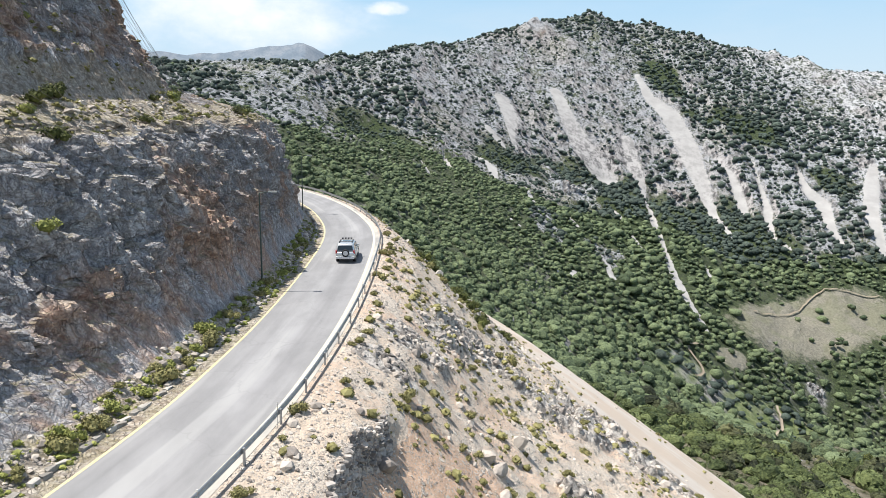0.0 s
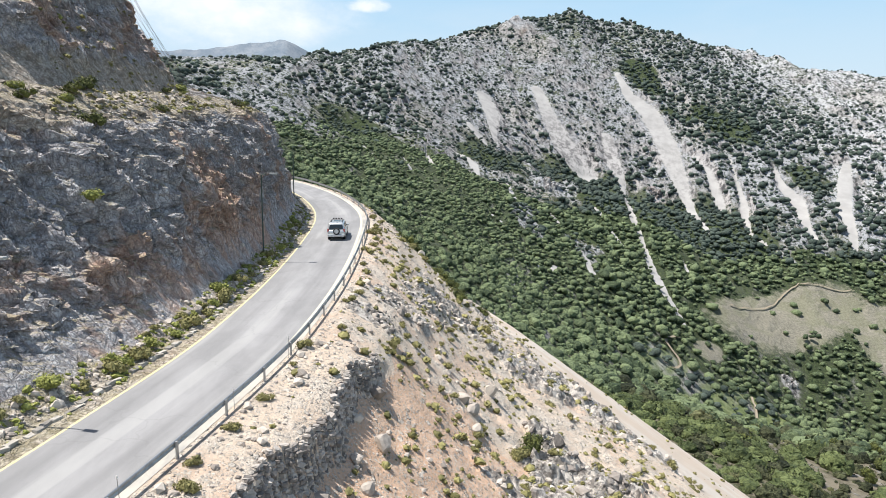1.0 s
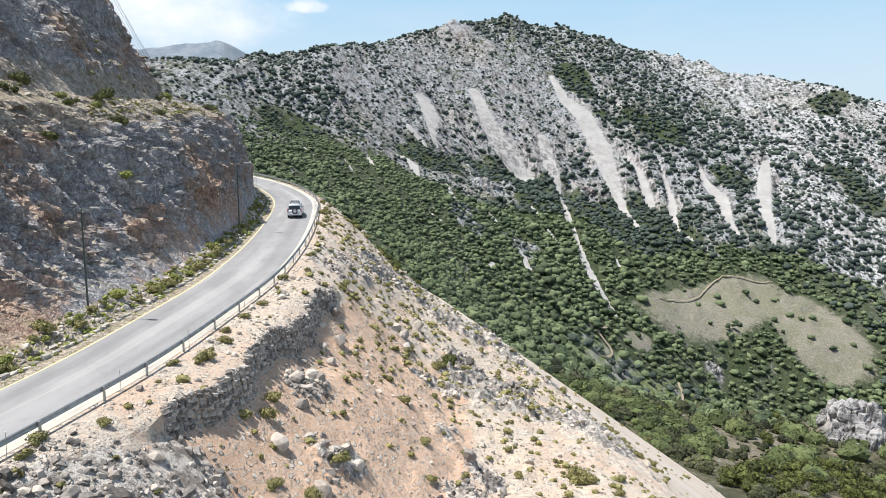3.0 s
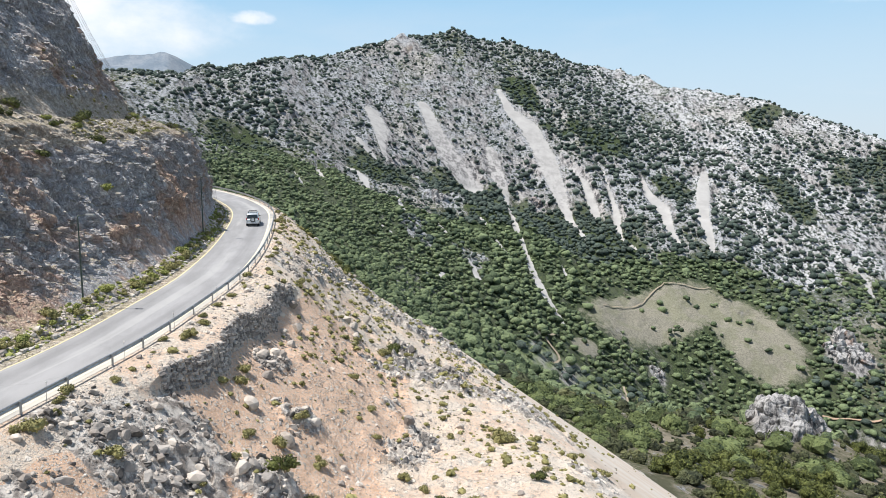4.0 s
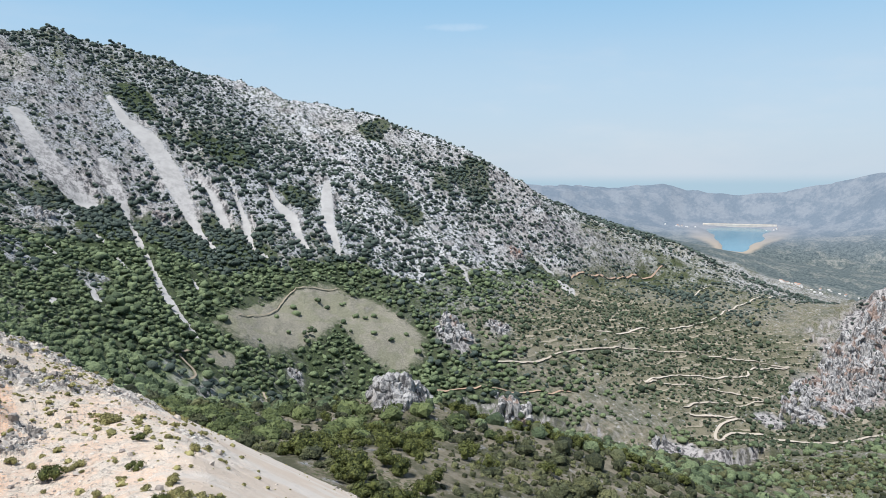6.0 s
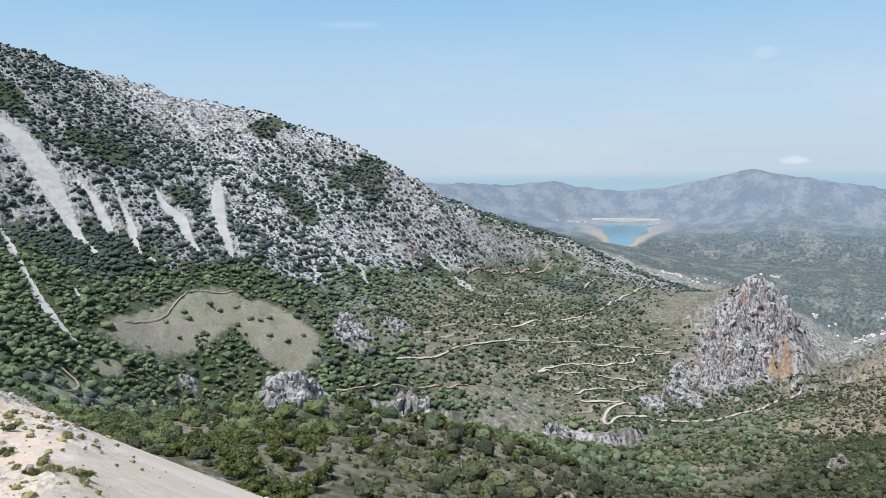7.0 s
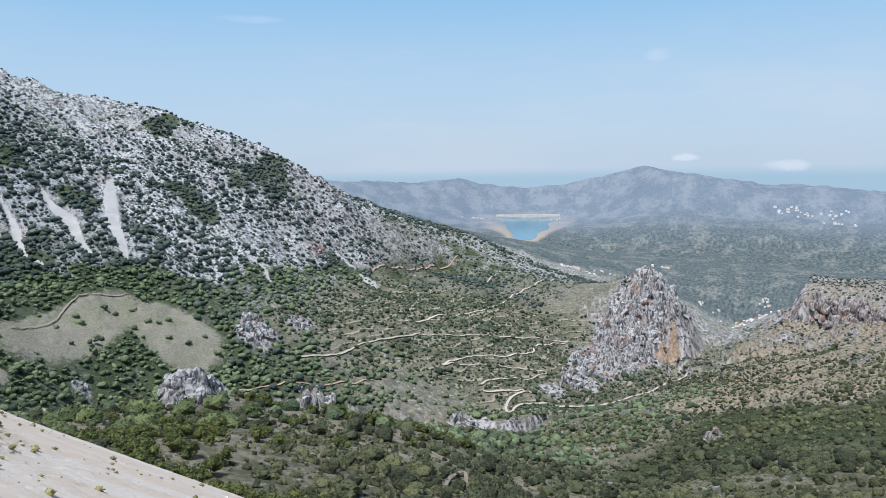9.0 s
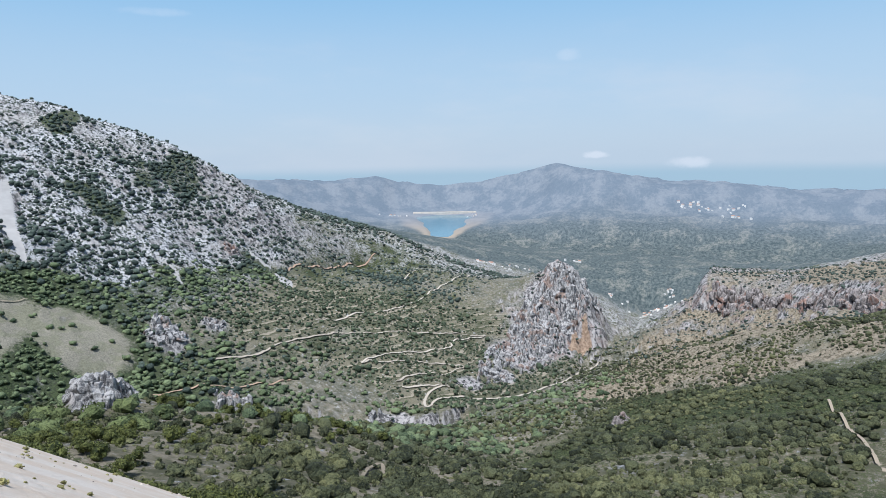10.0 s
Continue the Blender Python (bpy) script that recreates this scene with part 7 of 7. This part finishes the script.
def build_net():
    net = tagged(new("rockfall_net"), "grey steel rockfall net hung over the cutting", "rockfall net")

    def over(y, u):
        d, h = cut_profile(y, u)
        x0, z0 = left_edge_at(y)
        a, b = y + 0.35 * h, h + 0.35 * d
        return np.column_stack([x0 - d - 0.8 * fbm(a, b, 9, 4, 81, 0.5) + 0.25, y, z0 + h + 0.15])
    for y in np.arange(14, 79, 1.1):
        u = np.linspace(2.3, 10.0, 26)
        v, f = tube(over(y + 0.12 * np.sin(u * 2 + y) - 0.35 * (u - 2.3), u), 0.012, 3)
        mesh_part("hanging_wire", v, f, M_WIRE, net)


build_net()


# ---- lake, dam and villages ----
def build_lake():
    ax, ay = LAKE_FAR[0] - LAKE_NEAR[0], LAKE_FAR[1] - LAKE_NEAR[1]
    ln = math.hypot(ax, ay)
    gx, gy = np.meshgrid(np.linspace(-0.25, 1.35, 90), np.linspace(-420, 420, 90), indexing="ij")
    x = LAKE_NEAR[0] + gx * ax + gy * ay / ln
    y = LAKE_NEAR[1] + gx * ay - gy * ax / ln
    inside = lake_edge(x, y) < 1.9
    f = [q for q in grid_faces(*x.shape) if inside.ravel()[q].all()]
    used = np.unique(np.array(f))
    back = {o: i for i, o in enumerate(used)}
    pts = np.column_stack([x.ravel(), y.ravel(), np.full(x.size, LAKE_Z)])[used]
    m, n, s, p = material("reservoir_water", 0.12, 0, 0.5)
    n.plug(s, {"Base Color": n.mix(n.noise(p, 0.01, 3.0), (0.045, 0.15, 0.21), (0.07, 0.20, 0.26)), "Normal": n.bump(n.noise(p, 0.2, 3.0), 0.1, 0.5)})
    tagged(mesh_part("water", pts, [[back[i] for i in q] for q in f], m), "blue-green reservoir in the plain behind a pale dam", "water", kind="structure")


build_lake()
M_DAM = paint("pale_concrete", (0.62, 0.58, 0.52), 0.9, 0, 0.06, 0.05)
M_LIME = paint("whitewashed_wall", (0.80, 0.78, 0.74), 0.85, 0, 0.05, 0.4)
M_TILE = paint("terracotta_roof", (0.46, 0.26, 0.18), 0.85, 0, 0.1, 0.8)
M_SHUT = paint("dark_opening", (0.06, 0.06, 0.07), 0.6, 0, 0.05, 2.0)


def build_dam():
    ax, ay = LAKE_FAR[0] - LAKE_NEAR[0], LAKE_FAR[1] - LAKE_NEAR[1]
    dam = tagged(new("dam"), "long pale concrete dam at the far end of the reservoir", "dam")
    part("wall", boxes((-190, 190, -12, 12, -20, 8), bevel=2.0), M_DAM, dam)
    part("crest_road", boxes((-190, 190, -9, 9, 8.1, 9.0), bevel=0.3), M_TRACK, dam, "pale road on the crest")
    dam.matrix_basis = Matrix.Translation((LAKE_FAR[0] + 150, LAKE_FAR[1] + 84, LAKE_Z + 10)) @ Matrix.Rotation(math.atan2(-ax, ay), 4, "Z")


build_dam()


def make_house(wide, deep, high, roof_mat):
    house = tagged(new("house"), "small whitewashed village house far down the valley", "house", "village houses")
    part("wall", boxes((-wide / 2, wide / 2, -deep / 2, deep / 2, -3, high)), M_LIME, house)
    rise = 1.6 if roof_mat is M_TILE else 0.35
    ridge = [(-wide / 2 - .3, -deep / 2 - .3, high), (wide / 2 + .3, -deep / 2 - .3, high), (wide / 2 + .3, deep / 2 + .3, high), (-wide / 2 - .3, deep / 2 + .3, high), (-wide / 2, 0, high + rise), (wide / 2, 0, high + rise)]
    mesh_part("roof", ridge, [(0, 1, 5, 4), (2, 3, 4, 5), (0, 4, 3), (1, 2, 5), (3, 2, 1, 0)], roof_mat, house)
    for k in (-1, 0, 1):
        part("window", boxes((k * wide * 0.3 - 0.5, k * wide * 0.3 + 0.5, -deep / 2 - 0.06, -deep / 2 + 0.1, high * 0.5, high * 0.5 + 1.3)), M_SHUT, house)
    return house


houses = [make_house(9, 7, 5.5, M_LIME), make_house(12, 8, 6.5, M_TILE), make_house(8, 7, 3.4, M_LIME)]
count = 0
for az, dist, wide, deep, many, size in ((77.9, 1905, 52, 38, 30, 0.62), (78.8, 2020, 14, 45, 8, 0.62), (74.4, 1960, 40, 14, 8, 0.62), (65.0, 1880, 70, 25, 16, 0.62), (67.2, 1960, 50, 20, 6, 0.62), (57.6, 4150, 90, 40, 10, 1.0),
                                            (81.5, 3950, 190, 60, 26, 1.3), (83.6, 3700, 90, 40, 8, 1.3), (63.4, 4120, 60, 30, 4, 1.0), (71.6, 2300, 30, 30, 4, 1.0)):
    for _ in range(many):
        a = radians(az)
        u, v = rng.normal(0, wide * 0.5), rng.normal(0, deep * 0.5)
        x, y = -18 + dist * math.sin(a) + u * math.cos(a) + v * math.sin(a), -88 + dist * math.cos(a) - u * math.sin(a) + v * math.cos(a)
        z = float(valley_height(np.array([x]), np.array([y]))[0])
        m = Matrix.LocRotScale((x, y, z), Euler((0, 0, rng.choice([0.2, 0.5, 1.3, 1.9]) + rng.normal(0, 0.15))), None)
        if count < 3:
            o = houses[count]
            o.matrix_basis = m
        else:
            o = copy_thing(houses[count % 3], m)
        o.scale = (size, size, size)
        count += 1


# ---- pieces: kerb stones and the dry-stone wall ----
def chipped_block(wide, deep, high):
    """A roughly squared stone, base at z = 0."""
    bm = boxes((-wide / 2, wide / 2, -deep / 2, deep / 2, 0, high))
    bmesh.ops.bevel(bm, geom=bm.edges[:], offset=min(0.035, 0.14 * high), segments=1, affect="EDGES", profile=0.5)
    for v in bm.verts:
        v.co += Vector(rng.normal(0, 0.10 * high, 3))
    return bm


def build_kerb():
    kerb = tagged(new("kerb"), "low kerb of rough stones along the uphill verge", "kerb", kind="structure")
    shapes = [part("kerb_stone", chipped_block(0.28, 0.62, 0.30), M_KERB, kerb) for _ in range(6)]
    run, i = float(np.interp(-6, EDGE[:, 1], RUN)), 0
    end = float(np.interp(100, EDGE[:, 1], RUN))
    while run < end:
        k = int(np.argmin(np.abs(RUN - run)))
        p = at_edge(k, -ROAD_WIDTH - 0.98 + rng.normal(0, 0.04), -0.08 + rng.normal(0, 0.03))
        m = Matrix.LocRotScale(p, Euler((rng.normal(0, 0.05), rng.normal(0, 0.06), heading(k) + rng.normal(0, 0.06))), (1, rng.uniform(0.8, 1.15), rng.uniform(0.8, 1.2)))
        if i < 6:
            shapes[i].matrix_basis = m
        else:
            share(shapes[i % 6], m, kerb)
        run, i = run + 0.66, i + 1


M_KERB = stone("weathered_kerb_stone", (0.22, 0.205, 0.185), (0.52, 0.49, 0.44), 5.0)
M_WALLSTONE = stone("dry_wall_stone", (0.15, 0.138, 0.13), (0.54, 0.495, 0.45), 5.0)
build_kerb()


def build_wall():
    wall = tagged(new("dry_stone_wall"), "rough dry-stone retaining wall below the road shoulder", "retaining wall")
    shapes = [part("stone", chipped_block(0.30, 0.30, 0.22), M_WALLSTONE, wall) for _ in range(8)]
    i, rest = 0, []
    for y in np.arange(WALL_FROM, WALL_TO, 0.27):
        k = int(np.argmin(np.abs(EDGE[:, 1] - y)))
        d = float(wall_line(np.array(y)))
        lo, hi = at_edge(k, d + 0.55), at_edge(k, d - 0.35)
        zlo, zhi = on_spoil(lo[0], lo[1])[0][0], on_spoil(hi[0], hi[1])[0][0]
        rows = max(1, int(round((zhi - zlo) / 0.19)))
        for r in range(rows):
            p = at_edge(k, d + 0.34 - 0.035 * r + rng.normal(0, 0.035))
            p[2] = zlo - 0.06 + r * 0.19 + rng.normal(0, 0.035)
            m = Matrix.LocRotScale(p, Euler((rng.normal(0, 0.3), rng.normal(0, 0.3), heading(k) + math.pi / 2 + rng.normal(0, 0.5))), (rng.uniform(0.7, 1.3), rng.uniform(0.8, 1.2), rng.uniform(0.75, 1.2)))
            if not 20.0 < y < 28.0:            # the far ends are one mesh
                co = np.array([v.co[:] for v in shapes[len(rest) % 8].data.vertices])
                rest.append(co @ np.array(m.to_3x3()).T + np.array(m.translation))
                continue
            if i < 8:
                shapes[i].matrix_basis = m
            else:
                share(shapes[i % 8], m, wall)
            i += 1
    vs, fs, n = [], [], 0
    for j, co in enumerate(rest):
        fs += [tuple(q + n for q in f.vertices) for f in shapes[j % 8].data.polygons]
        vs.append(co)
        n += len(co)
    tagged(mesh_part("stone_courses", np.vstack(vs), fs, M_WALLSTONE, wall), "rough courses of grey-brown stones", kind="stuff")


build_wall()
